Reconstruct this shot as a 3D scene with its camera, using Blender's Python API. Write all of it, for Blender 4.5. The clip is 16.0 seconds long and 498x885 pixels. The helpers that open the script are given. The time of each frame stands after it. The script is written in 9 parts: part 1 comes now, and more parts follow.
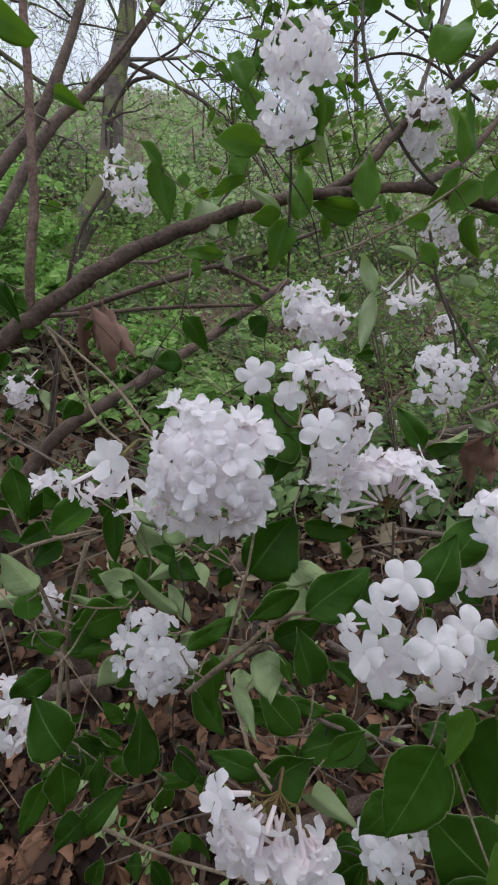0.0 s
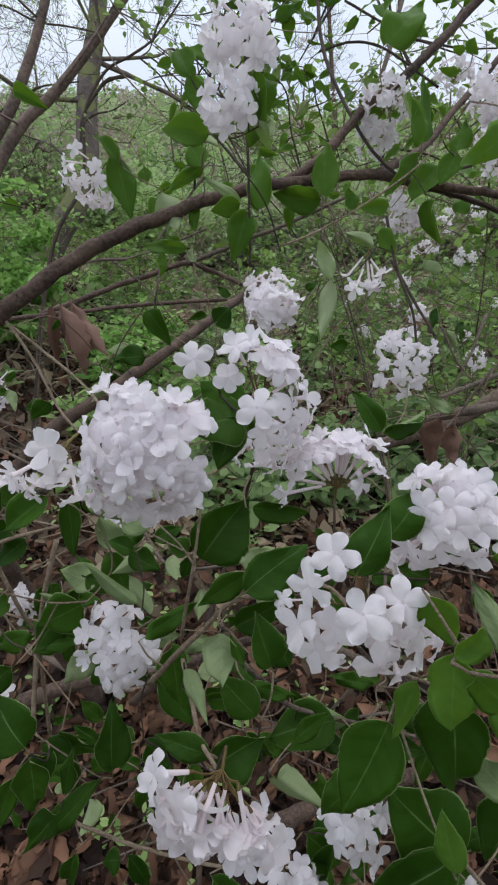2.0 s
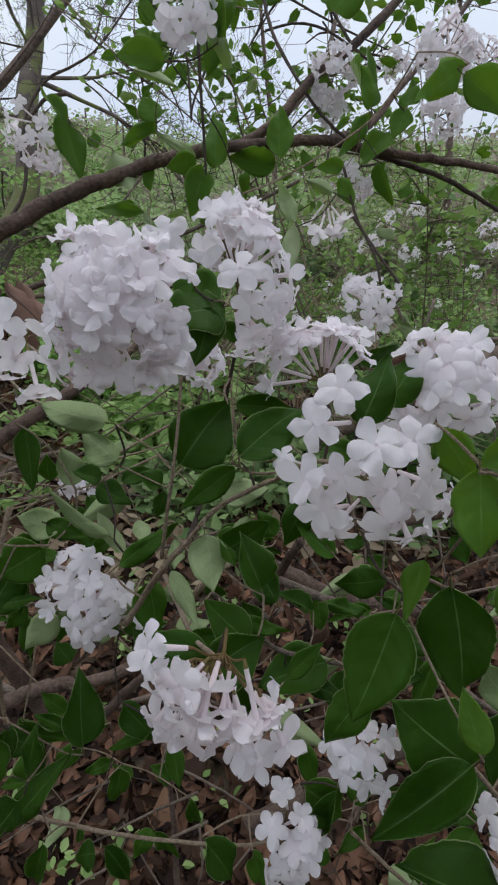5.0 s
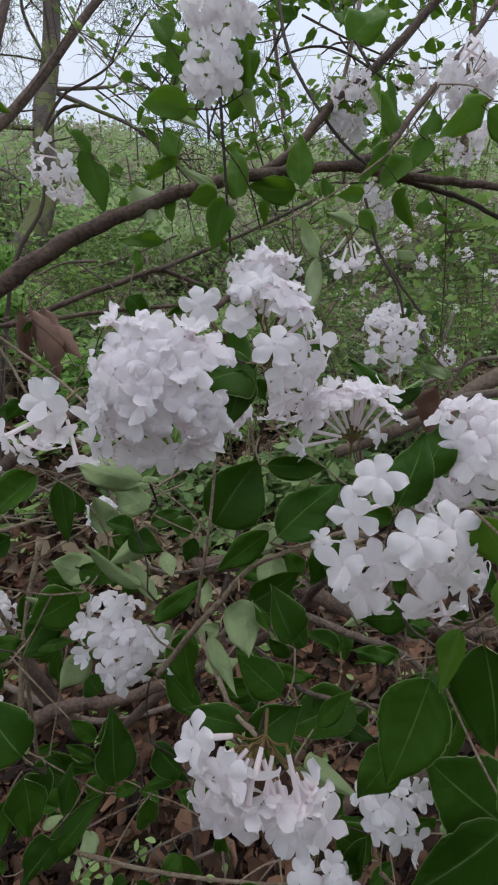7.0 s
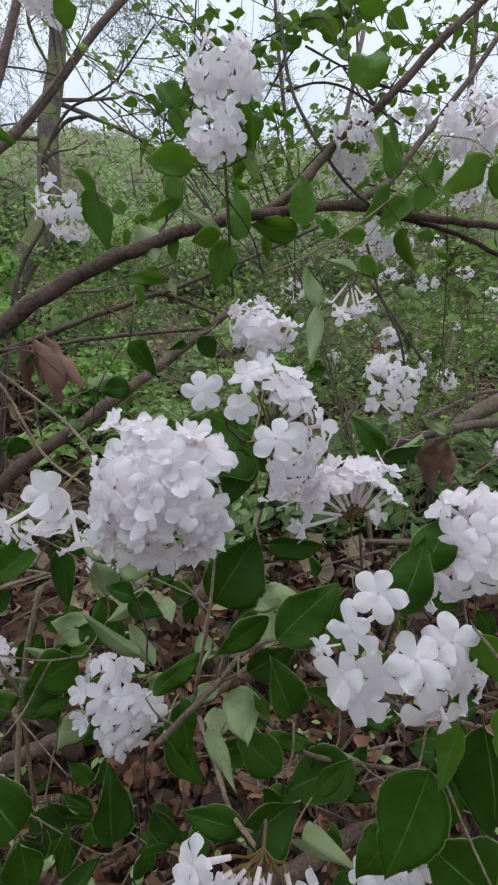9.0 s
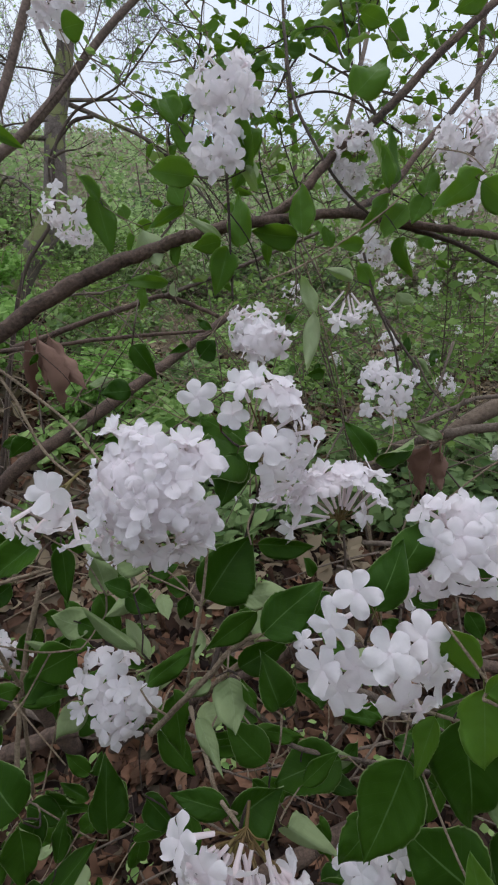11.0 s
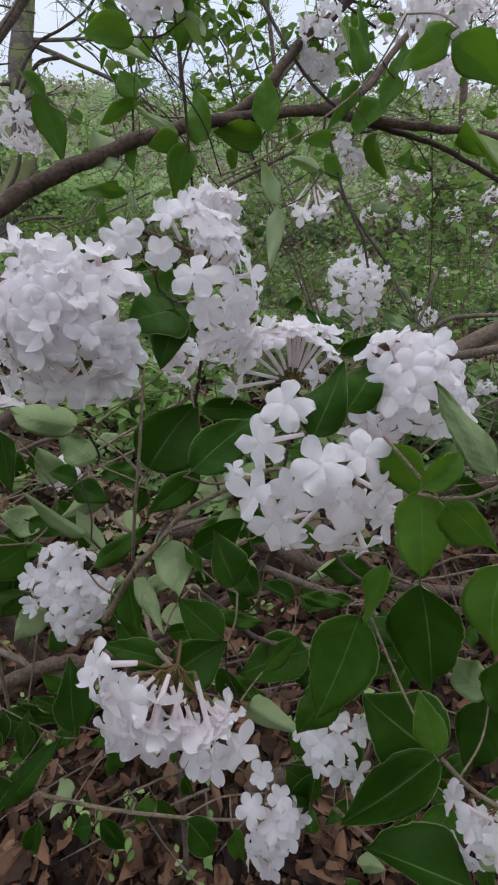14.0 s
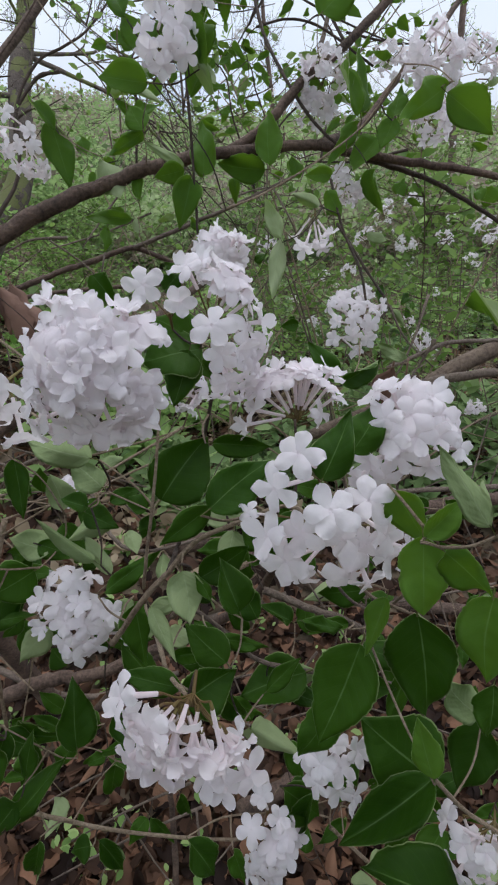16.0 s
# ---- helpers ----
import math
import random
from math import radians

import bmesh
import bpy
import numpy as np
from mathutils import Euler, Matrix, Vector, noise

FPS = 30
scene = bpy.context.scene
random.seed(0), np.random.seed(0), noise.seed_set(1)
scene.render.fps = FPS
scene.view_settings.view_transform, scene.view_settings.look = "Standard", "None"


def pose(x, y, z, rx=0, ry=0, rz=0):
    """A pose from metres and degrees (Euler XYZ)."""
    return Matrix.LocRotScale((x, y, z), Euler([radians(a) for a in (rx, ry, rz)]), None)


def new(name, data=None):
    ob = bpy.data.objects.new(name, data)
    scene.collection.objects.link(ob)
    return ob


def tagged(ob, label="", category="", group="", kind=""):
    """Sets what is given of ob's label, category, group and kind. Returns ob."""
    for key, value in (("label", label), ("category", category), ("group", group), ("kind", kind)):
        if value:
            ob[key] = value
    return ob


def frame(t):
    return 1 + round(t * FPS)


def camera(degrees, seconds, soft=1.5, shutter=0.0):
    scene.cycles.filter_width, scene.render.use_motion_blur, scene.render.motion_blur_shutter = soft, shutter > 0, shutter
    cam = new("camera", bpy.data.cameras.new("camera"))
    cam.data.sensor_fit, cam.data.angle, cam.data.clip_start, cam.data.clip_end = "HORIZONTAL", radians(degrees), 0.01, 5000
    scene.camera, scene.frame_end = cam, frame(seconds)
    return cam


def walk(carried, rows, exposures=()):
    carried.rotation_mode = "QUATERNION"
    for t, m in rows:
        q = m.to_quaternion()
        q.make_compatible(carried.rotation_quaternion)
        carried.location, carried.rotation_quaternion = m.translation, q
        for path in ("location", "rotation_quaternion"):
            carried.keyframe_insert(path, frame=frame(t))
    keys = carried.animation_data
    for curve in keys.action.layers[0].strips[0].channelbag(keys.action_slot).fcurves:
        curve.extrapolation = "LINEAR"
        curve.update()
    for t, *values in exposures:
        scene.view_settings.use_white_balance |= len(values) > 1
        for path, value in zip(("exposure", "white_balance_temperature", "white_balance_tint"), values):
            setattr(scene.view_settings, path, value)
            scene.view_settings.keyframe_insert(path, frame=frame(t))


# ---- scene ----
cam = camera(57.2, 16.0, soft=2.1)
METRES, EYE, TILT, LEAN, TURN = 0.5, 1.35, -24.0, 0.0, 0.0
ROWS = [
    (0.0, 0.0, 0.0, 0.0, 0.0, 0.0, 0.0),
    (0.5, 0.0529, 0.0083, -0.0023, 0.28, -0.27, 0.16),
    (1.0, 0.1473, -0.0073, -0.0104, 0.68, -0.18, 0.86),
    (1.5, 0.1223, -0.0438, -0.0151, 0.43, -0.05, 1.63),
    (2.0, 0.0561, -0.0007, -0.0183, -1.01, -0.22, 2.31),
    (2.5, 0.0506, 0.0191, -0.0642, -3.05, -0.42, 3.24),
    (3.0, 0.0283, 0.0278, -0.0975, -4.76, -0.82, 4.41),
    (3.5, 0.0177, 0.0582, -0.1634, -6.0, -0.73, 5.34),
    (6.0, 0.0203, 0.0334, -0.1504, -6.57, 3.25, 4.94),
    (6.5, 0.0339, 0.03, -0.1275, -5.5, 2.49, 5.23),
    (7.0, 0.0033, 0.0363, -0.0937, -4.76, 2.28, 5.33),
    (7.5, -0.0061, 0.0005, -0.0312, -4.35, 2.53, 5.38),
    (8.0, -0.004, 0.0202, -0.02, -4.38, 2.73, 5.25),
    (8.5, 0.0045, 0.0338, -0.0105, -4.69, 2.88, 5.03),
    (11.0, 0.0196, 0.0024, -0.0055, -4.47, 2.94, 4.09),
    (11.5, 0.0349, 0.004, -0.0013, -4.71, 2.44, 4.03),
    (12.0, 0.0572, 0.0065, -0.057, -4.74, 1.83, 4.46),
    (12.5, 0.0592, 0.0057, -0.0932, -4.9, 0.94, 5.05),
    (13.0, 0.0533, 0.0115, -0.1396, -5.08, 0.02, 5.53),
    (13.5, 0.0584, 0.0261, -0.1425, -5.17, -0.8, 5.79),
    (14.0, 0.0693, 0.042, -0.1342, -5.35, -1.25, 5.91),
    (14.5, 0.0637, 0.0422, -0.1281, -5.7, -1.2, 5.87),
    (15.0, 0.0599, 0.0202, -0.1134, -6.03, -0.85, 5.68),
    (15.5, 0.0498, 0.0228, -0.1094, -6.29, -0.53, 5.4),
    (16.0, 0.0495, 0.0152, -0.1027, -6.47, -0.13, 5.14),
]
walk(cam, [(t, pose(0, 0, EYE, TILT, LEAN, TURN) @ pose(METRES * x, METRES * y, METRES * z, 90 + pitch, roll, yaw)) for t, x, y, z, yaw, pitch, roll in ROWS],
     exposures=[(0.0, 0.1), (2.0, 0.12), (3.5, 0.0), (6.5, -0.07), (8.5, 0.12), (12.0, -0.02), (16.0, 0.1)])

# ---- light: a bright overcast sky with a weak, wide sun behind the cloud ----
world = bpy.data.worlds.new("overcast")
scene.world = world
world.use_nodes = True
wn, wl = world.node_tree.nodes, world.node_tree.links
sky = wn.new("ShaderNodeTexSky")
sky.sky_type, sky.sun_disc = "NISHITA", False
sky.sun_elevation, sky.sun_rotation = radians(72), radians(25)
sky.dust_density, sky.air_density = 3.0, 1.0
sky_gain = wn.new("ShaderNodeVectorMath")
sky_gain.operation = "SCALE"
sky_gain.inputs["Scale"].default_value = 0.10
wl.new(sky.outputs["Color"], sky_gain.inputs[0])
cloud = wn.new("ShaderNodeTexNoise")
cloud.inputs["Scale"].default_value, cloud.inputs["Detail"].default_value = 2.2, 5
ramp = wn.new("ShaderNodeValToRGB")
ramp.color_ramp.elements[0].position, ramp.color_ramp.elements[1].position = 0.35, 0.7
ramp.color_ramp.elements[0].color, ramp.color_ramp.elements[1].color = (0.71, 0.81, 1.0, 1), (0.87, 0.93, 1.03, 1)
wl.new(cloud.outputs["Fac"], ramp.inputs["Fac"])
cloudy = wn.new("ShaderNodeMixRGB")
cloudy.inputs["Fac"].default_value = 0.85
wl.new(sky_gain.outputs[0], cloudy.inputs["Color1"])
wl.new(ramp.outputs["Color"], cloudy.inputs["Color2"])
# an overcast sky is brightest overhead and dimmer towards the horizon
sky_at = wn.new("ShaderNodeTexCoord")
sky_z = wn.new("ShaderNodeSeparateXYZ")
wl.new(sky_at.outputs["Generated"], sky_z.inputs[0])
rise = wn.new("ShaderNodeMapRange")
rise.inputs["From Min"].default_value, rise.inputs["From Max"].default_value = 0.15, 1.0
rise.inputs["To Min"].default_value, rise.inputs["To Max"].default_value = 0.92, 1.66
wl.new(sky_z.outputs["Z"], rise.inputs["Value"])
graded = wn.new("ShaderNodeVectorMath")
graded.operation = "SCALE"
wl.new(cloudy.outputs["Color"], graded.inputs[0])
wl.new(rise.outputs[0], graded.inputs["Scale"])
wl.new(graded.outputs[0], wn["Background"].inputs["Color"])
wn["Background"].inputs["Strength"].default_value = 1.0
sun = new("sun", bpy.data.lights.new("sun", "SUN"))
sun.data.energy, sun.data.angle, sun.data.color = 0.75, radians(40), (1.0, 0.98, 0.95)
sun.rotation_euler = (radians(-18), 0, radians(-25))


# ---- materials ----
def material(name):
    m = bpy.data.materials.new(name)
    m.use_nodes = True
    n, l = m.node_tree.nodes, m.node_tree.links
    return m, n, l, n["Principled BSDF"]


def math_node(n, l, op, a, b=None):
    k = n.new("ShaderNodeMath")
    k.operation = op
    for i, x in enumerate((a, b)):
        if x is None:
            continue
        if isinstance(x, (int, float)):
            k.inputs[i].default_value = x
        else:
            l.new(x, k.inputs[i])
    return k.outputs[0]


def mix_colour(n, l, fac, a, b, how="MIX"):
    k = n.new("ShaderNodeMixRGB")
    k.blend_type = how
    for i, x in ((0, fac), (1, a), (2, b)):
        if isinstance(x, (int, float)):
            k.inputs[i].default_value = x
        elif isinstance(x, tuple):
            k.inputs[i].default_value = (*x, 1)
        else:
            l.new(x, k.inputs[i])
    return k.outputs[0]


def noise_node(n, l, scale, detail=4, coord="Object"):
    tc = n.new("ShaderNodeTexCoord")
    k = n.new("ShaderNodeTexNoise")
    k.inputs["Scale"].default_value, k.inputs["Detail"].default_value = scale, detail
    l.new(tc.outputs[coord], k.inputs["Vector"])
    return k.outputs["Fac"]


def bump(n, l, p, height, strength, distance):
    k = n.new("ShaderNodeBump")
    k.inputs["Strength"].default_value, k.inputs["Distance"].default_value = strength, distance
    l.new(height, k.inputs["Height"])
    l.new(k.outputs[0], p.inputs["Normal"])


def thin(m, n, l, p, colour, amount):
    """Lets light through a thin sheet: mixes a translucent share into the surface."""
    tr, mix = n.new("ShaderNodeBsdfTranslucent"), n.new("ShaderNodeMixShader")
    if isinstance(colour, tuple):
        tr.inputs["Color"].default_value = (*colour, 1)
    else:
        l.new(colour, tr.inputs["Color"])
    mix.inputs["Fac"].default_value = amount
    l.new(p.outputs[0], mix.inputs[1])
    l.new(tr.outputs[0], mix.inputs[2])
    l.new(mix.outputs[0], n["Material Output"].inputs["Surface"])


def leaf_material(name, low, high, vein, rough, through_colour, amount, vein_depth, rim=0.55):
    m, n, l, p = material(name)
    info = n.new("ShaderNodeObjectInfo")
    base = mix_colour(n, l, info.outputs["Random"], low, high)
    base = mix_colour(n, l, math_node(n, l, "MULTIPLY", noise_node(n, l, 5.0), 0.55), base, high)
    uv = n.new("ShaderNodeUVMap")
    sep = n.new("ShaderNodeSeparateXYZ")
    l.new(uv.outputs[0], sep.inputs[0])
    across = math_node(n, l, "ABSOLUTE", math_node(n, l, "SUBTRACT", sep.outputs["Y"], 0.5))
    # side veins run forward from the midrib
    run = math_node(n, l, "SUBTRACT", math_node(n, l, "MULTIPLY", sep.outputs["X"], 9.0), math_node(n, l, "MULTIPLY", across, 5.0))
    saw = math_node(n, l, "ABSOLUTE", math_node(n, l, "SUBTRACT", math_node(n, l, "FRACT", run), 0.5))
    side = math_node(n, l, "MULTIPLY", math_node(n, l, "LESS_THAN", saw, 0.03), 0.16)
    mid = math_node(n, l, "LESS_THAN", across, 0.012)
    edge = math_node(n, l, "MULTIPLY", math_node(n, l, "GREATER_THAN", across, 0.482), rim)
    lines = math_node(n, l, "MAXIMUM", side, mid)
    col = mix_colour(n, l, math_node(n, l, "MULTIPLY", lines, 0.8), base, vein)
    col = mix_colour(n, l, edge, col, (0.34, 0.42, 0.17))
    l.new(col, p.inputs["Base Color"])
    p.inputs["Roughness"].default_value = rough
    p.inputs["Specular IOR Level"].default_value = 0.08
    fine = noise_node(n, l, 7.0)
    height = math_node(n, l, "ADD", math_node(n, l, "MULTIPLY", saw, vein_depth), math_node(n, l, "MULTIPLY", fine, 0.9))
    bump(n, l, p, height, 0.4, 0.0018)
    thin(m, n, l, p, through_colour, amount)
    return m


leaf_top = leaf_material("leaf_upper_face", (0.012, 0.036, 0.004), (0.037, 0.088, 0.008), (0.11, 0.19, 0.05), 0.45, (0.22, 0.50, 0.03), 0.22, 0.3)
leaf_under = leaf_material("leaf_lower_face", (0.20, 0.275, 0.115), (0.36, 0.43, 0.215), (0.40, 0.47, 0.26), 0.62, (0.32, 0.46, 0.08), 0.30, 0.35)


# second pair of leaf faces, brightened and yellowed to stand for light from behind
backlit_top = leaf_material("backlit_leaf_upper_face", (0.026, 0.068, 0.010), (0.095, 0.18, 0.032), (0.17, 0.27, 0.09), 0.42, (0.38, 0.60, 0.09), 0.50, 0.3)
backlit_under = leaf_material("backlit_leaf_lower_face", (0.25, 0.315, 0.15), (0.44, 0.50, 0.29), (0.46, 0.53, 0.32), 0.6, (0.56, 0.68, 0.28), 0.42, 0.35)
leaf_stalk = leaf_material("leaf_stalk", (0.10, 0.13, 0.04), (0.16, 0.15, 0.06), (0.14, 0.14, 0.05), 0.6, (0.1, 0.12, 0.02), 0.1, 0.1)


def petal_material(name, low, high):
    m, n, l, p = material(name)
    info = n.new("ShaderNodeObjectInfo")
    base = mix_colour(n, l, info.outputs["Random"], low, high)
    base = mix_colour(n, l, math_node(n, l, "MULTIPLY", noise_node(n, l, 45.0, 3), 0.5), base, (0.91, 0.81, 0.835))
    l.new(base, p.inputs["Base Color"])
    p.inputs["Roughness"].default_value = 0.65
    p.inputs["Specular IOR Level"].default_value = 0.2
    bump(n, l, p, noise_node(n, l, 110.0, 3), 0.5, 0.0030)
    thin(m, n, l, p, (0.965, 0.915, 0.93), 0.5)
    return m


petal_white = petal_material("white_petal", (0.85, 0.80, 0.815), (0.925, 0.895, 0.905))
tube_pink = petal_material("pinkish_flower_tube", (0.84, 0.72, 0.71), (0.89, 0.80, 0.795))


def plain_material(name, low, high, rough, scale, bump_scale=0.0, bump_depth=0.001, through_amount=0.0, per_island=False, stain=0.6, bias=1.0):
    m, n, l, p = material(name)
    if per_island:
        rnd = n.new("ShaderNodeNewGeometry").outputs["Random Per Island"]
    else:
        rnd = n.new("ShaderNodeObjectInfo").outputs["Random"]
    base = mix_colour(n, l, math_node(n, l, "POWER", rnd, bias), low, high)
    base = mix_colour(n, l, math_node(n, l, "MULTIPLY", noise_node(n, l, scale), stain), base, tuple(0.55 * a for a in low))
    l.new(base, p.inputs["Base Color"])
    p.inputs["Roughness"].default_value = rough
    p.inputs["Specular IOR Level"].default_value = 0.3
    if bump_scale:
        bump(n, l, p, noise_node(n, l, bump_scale, 6), 0.6, bump_depth)
    if through_amount:
        thin(m, n, l, p, base, through_amount)
    return m


def bark_material(name, dark, light, scale):
    m, n, l, p = material(name)
    tc = n.new("ShaderNodeTexCoord")
    k = n.new("ShaderNodeTexNoise")
    k.inputs["Scale"].default_value, k.inputs["Detail"].default_value, k.inputs["Roughness"].default_value = scale, 8, 0.7
    l.new(tc.outputs["Object"], k.inputs["Vector"])
    big = noise_node(n, l, scale * 0.12, 3)
    f = math_node(n, l, "ADD", math_node(n, l, "MULTIPLY", k.outputs["Fac"], 0.8), math_node(n, l, "MULTIPLY", big, 0.5))
    r = n.new("ShaderNodeValToRGB")
    r.color_ramp.elements[0].position, r.color_ramp.elements[1].position = 0.48, 0.85
    r.color_ramp.elements[0].color, r.color_ramp.elements[1].color = (*dark, 1), (*light, 1)
    l.new(f, r.inputs["Fac"])
    l.new(r.outputs["Color"], p.inputs["Base Color"])
    p.inputs["Roughness"].default_value = 0.85
    bump(n, l, p, k.outputs["Fac"], 1.0, 0.004)
    return m


bark = bark_material("brown_bark", (0.034, 0.019, 0.013), (0.205, 0.132, 0.096), 170)
red_bark = bark_material("reddish_bark", (0.09, 0.042, 0.03), (0.34, 0.215, 0.165), 240)
twig_bark = bark_material("dark_twig_bark", (0.030, 0.020, 0.014), (0.10, 0.065, 0.045), 300)
pale_twig = bark_material("pale_brown_twig", (0.17, 0.115, 0.068), (0.44, 0.335, 0.235), 300)
grey_twig = bark_material("grey_brown_twig", (0.075, 0.052, 0.038), (0.26, 0.195, 0.15), 200)
tree_bark = bark_material("brown_tree_bark", (0.055, 0.034, 0.025), (0.24, 0.165, 0.128), 90)
log_bark = bark_material("bare_log_wood", (0.07, 0.045, 0.03), (0.25, 0.18, 0.13), 120)
calyx = plain_material("brown_green_calyx", (0.13, 0.075, 0.028), (0.22, 0.19, 0.06), 0.6, 90)
dry_leaf_mat = plain_material("dry_brown_leaf", (0.04, 0.018, 0.009), (0.40, 0.215, 0.13), 0.8, 30, 60, 0.002, 0.1, bias=1.6)
litter_mat = plain_material("dry_leaf_litter", (0.018, 0.008, 0.005), (0.34, 0.172, 0.10), 0.8, 30, 60, 0.002, 0.1, True, bias=1.9)
withered = plain_material("withered_pink_brown_leaf", (0.12, 0.05, 0.03), (0.40, 0.235, 0.175), 0.7, 40, 120, 0.003, 0.2)
soil = plain_material("dark_soil", (0.12, 0.088, 0.058), (0.20, 0.15, 0.10), 0.95, 6, 30, 0.02)
spring_green = plain_material("young_green_leaf", (0.22, 0.41, 0.085), (0.46, 0.68, 0.22), 0.6, 8, 0, 0, 0.45, True, 0.2)
shrub_green = plain_material("shrub_leaf", (0.12, 0.22, 0.04), (0.38, 0.55, 0.15), 0.55, 8, 0, 0, 0.42, True, 0.3, 1.3)


def far_leaf_material(name, low, high):
    """Leaves of a slope: one tint for each bush or so, with a little spread from leaf to leaf."""
    m, n, l, p = material(name)
    rnd = n.new("ShaderNodeNewGeometry").outputs["Random Per Island"]
    wide = noise_node(n, l, 0.45, 2)
    f = math_node(n, l, "ADD", math_node(n, l, "MULTIPLY", math_node(n, l, "SUBTRACT", wide, 0.32), 2.2), math_node(n, l, "MULTIPLY", rnd, 0.3))
    base = mix_colour(n, l, f, low, high)
    l.new(base, p.inputs["Base Color"])
    p.inputs["Roughness"].default_value = 0.75
    p.inputs["Specular IOR Level"].default_value = 0.2
    thin(m, n, l, p, base, 0.5)
    return m


wood_green = far_leaf_material("far_leaf", (0.20, 0.33, 0.115), (0.47, 0.61, 0.26))
pale_wood_green = far_leaf_material("far_pale_leaf", (0.29, 0.38, 0.17), (0.56, 0.65, 0.36))
dark_wood_green = far_leaf_material("far_dark_leaf", (0.08, 0.13, 0.06), (0.22, 0.30, 0.13))
hill_brown = plain_material("bare_far_twigs", (0.32, 0.26, 0.19), (0.50, 0.43, 0.34), 0.9, 1.5, 0, 0, 0.3, True, 0.2)
floor_green = plain_material("undergrowth_leaf", (0.20, 0.35, 0.09), (0.55, 0.72, 0.27), 0.6, 1.3, 0, 0, 0.5, True, 0.35, 1.2)
old_green = plain_material("dull_green_leaf", (0.12, 0.21, 0.07), (0.37, 0.49, 0.20), 0.6, 8, 0, 0, 0.4, True, 0.2)
tan_grass = plain_material("dry_tan_grass", (0.26, 0.19, 0.12), (0.46, 0.36, 0.24), 0.9, 3, 0, 0, 0.3, True, 0.2)


def mossy_bark_material():
    """Tree bark with yellow-green patches of moss."""
    m = bark_material("mossy_tree_bark", (0.05, 0.038, 0.03), (0.20, 0.155, 0.125), 90)
    n, l = m.node_tree.nodes, m.node_tree.links
    p = n["Principled BSDF"]
    old = p.inputs["Base Color"].links[0].from_socket
    patch = math_node(n, l, "GREATER_THAN", noise_node(n, l, 5.0, 6), 0.53)
    l.new(mix_colour(n, l, math_node(n, l, "MULTIPLY", patch, 0.7), old, (0.17, 0.19, 0.05)), p.inputs["Base Color"])
    return m


mossy_bark = mossy_bark_material()
blue_sheet = plain_material("blue_plastic", (0.10, 0.30, 0.75), (0.12, 0.33, 0.80), 0.4, 3)


# ---- helpers of this scene ----
def mesh_object(name, verts, faces, mats, parent=None, slots=None, smooth=True, label=""):
    me = bpy.data.meshes.new(name)
    me.from_pydata([tuple(v) for v in verts], [], faces)
    for m in mats if isinstance(mats, (list, tuple)) else [mats]:
        me.materials.append(m)
    if slots is not None:
        me.polygons.foreach_set("material_index", slots)
    if smooth:
        me.polygons.foreach_set("use_smooth", [True] * len(me.polygons))
    me.update()
    ob = new(name, me)
    if parent:
        adopt(ob, parent)
    if label:
        ob["label"] = label
    return ob


def adopt(ob, parent):
    """Makes ob a part of parent; ob's own matrix stays the world's."""
    ob.parent = parent
    m = parent.matrix_basis.copy()
    if parent.parent:
        m = parent.parent.matrix_basis @ parent.matrix_parent_inverse @ m
    ob.matrix_parent_inverse = m.inverted()


def smooth_line(points, steps=5):
    """A Catmull-Rom line through the points."""
    p = [Vector(a) for a in points]
    p = [2 * p[0] - p[1], *p, 2 * p[-1] - p[-2]]
    line = []
    for i in range(1, len(p) - 2):
        a, b, c, d = p[i - 1:i + 3]
        for k in range(steps):
            t = k / steps
            line.append(0.5 * (2 * b + (c - a) * t + (2 * a - 5 * b + 4 * c - d) * t * t + (3 * b - a - 3 * c + d) * t ** 3))
    return line + [p[-2]]


def tube_data(line, r0, r1, sides=8, rough=0.12, seed=0):
    rnd = random.Random(seed)
    verts, faces = [], []
    side = Vector((0.31, 0.77, 0.55))
    for i, c in enumerate(line):
        d = (line[min(i + 1, len(line) - 1)] - line[max(i - 1, 0)]).normalized()
        u = (side - d * side.dot(d)).normalized()
        w = d.cross(u)
        r = (r0 + (r1 - r0) * i / max(1, len(line) - 1)) * (1 + rnd.uniform(-rough, rough))
        for k in range(sides):
            a = 2 * math.pi * k / sides
            rr = r * (1 + rnd.uniform(-rough, rough) * 0.6)
            verts.append(c + (u * math.cos(a) + w * math.sin(a)) * rr)
    for i in range(len(line) - 1):
        for k in range(sides):
            a, b = i * sides + k, i * sides + (k + 1) % sides
            faces.append((a, b, b + sides, a + sides))
    faces.append(tuple(range(sides - 1, -1, -1)))
    faces.append(tuple(range(len(verts) - sides, len(verts))))
    return verts, faces


def joined(pieces):
    verts, faces = [], []
    for v, f in pieces:
        k = len(verts)
        verts += v
        faces += [tuple(i + k for i in q) for q in f]
    return verts, faces


def ground_height(x, y):
    z = 0.09 * max(0.0, y - 1.0) + 0.11 * max(0.0, min(y, 75.0) - 8.0)
    bank = min(1.0, max(0.0, (y - 0.8) / 1.7))
    z += 0.35 * min(4.0, max(0.0, -x - 0.3)) * bank
    return z + 0.05 * noise.noise((x * 0.9, y * 0.9, 0.0)) + 0.015 * noise.noise((x * 5, y * 5, 3.0))


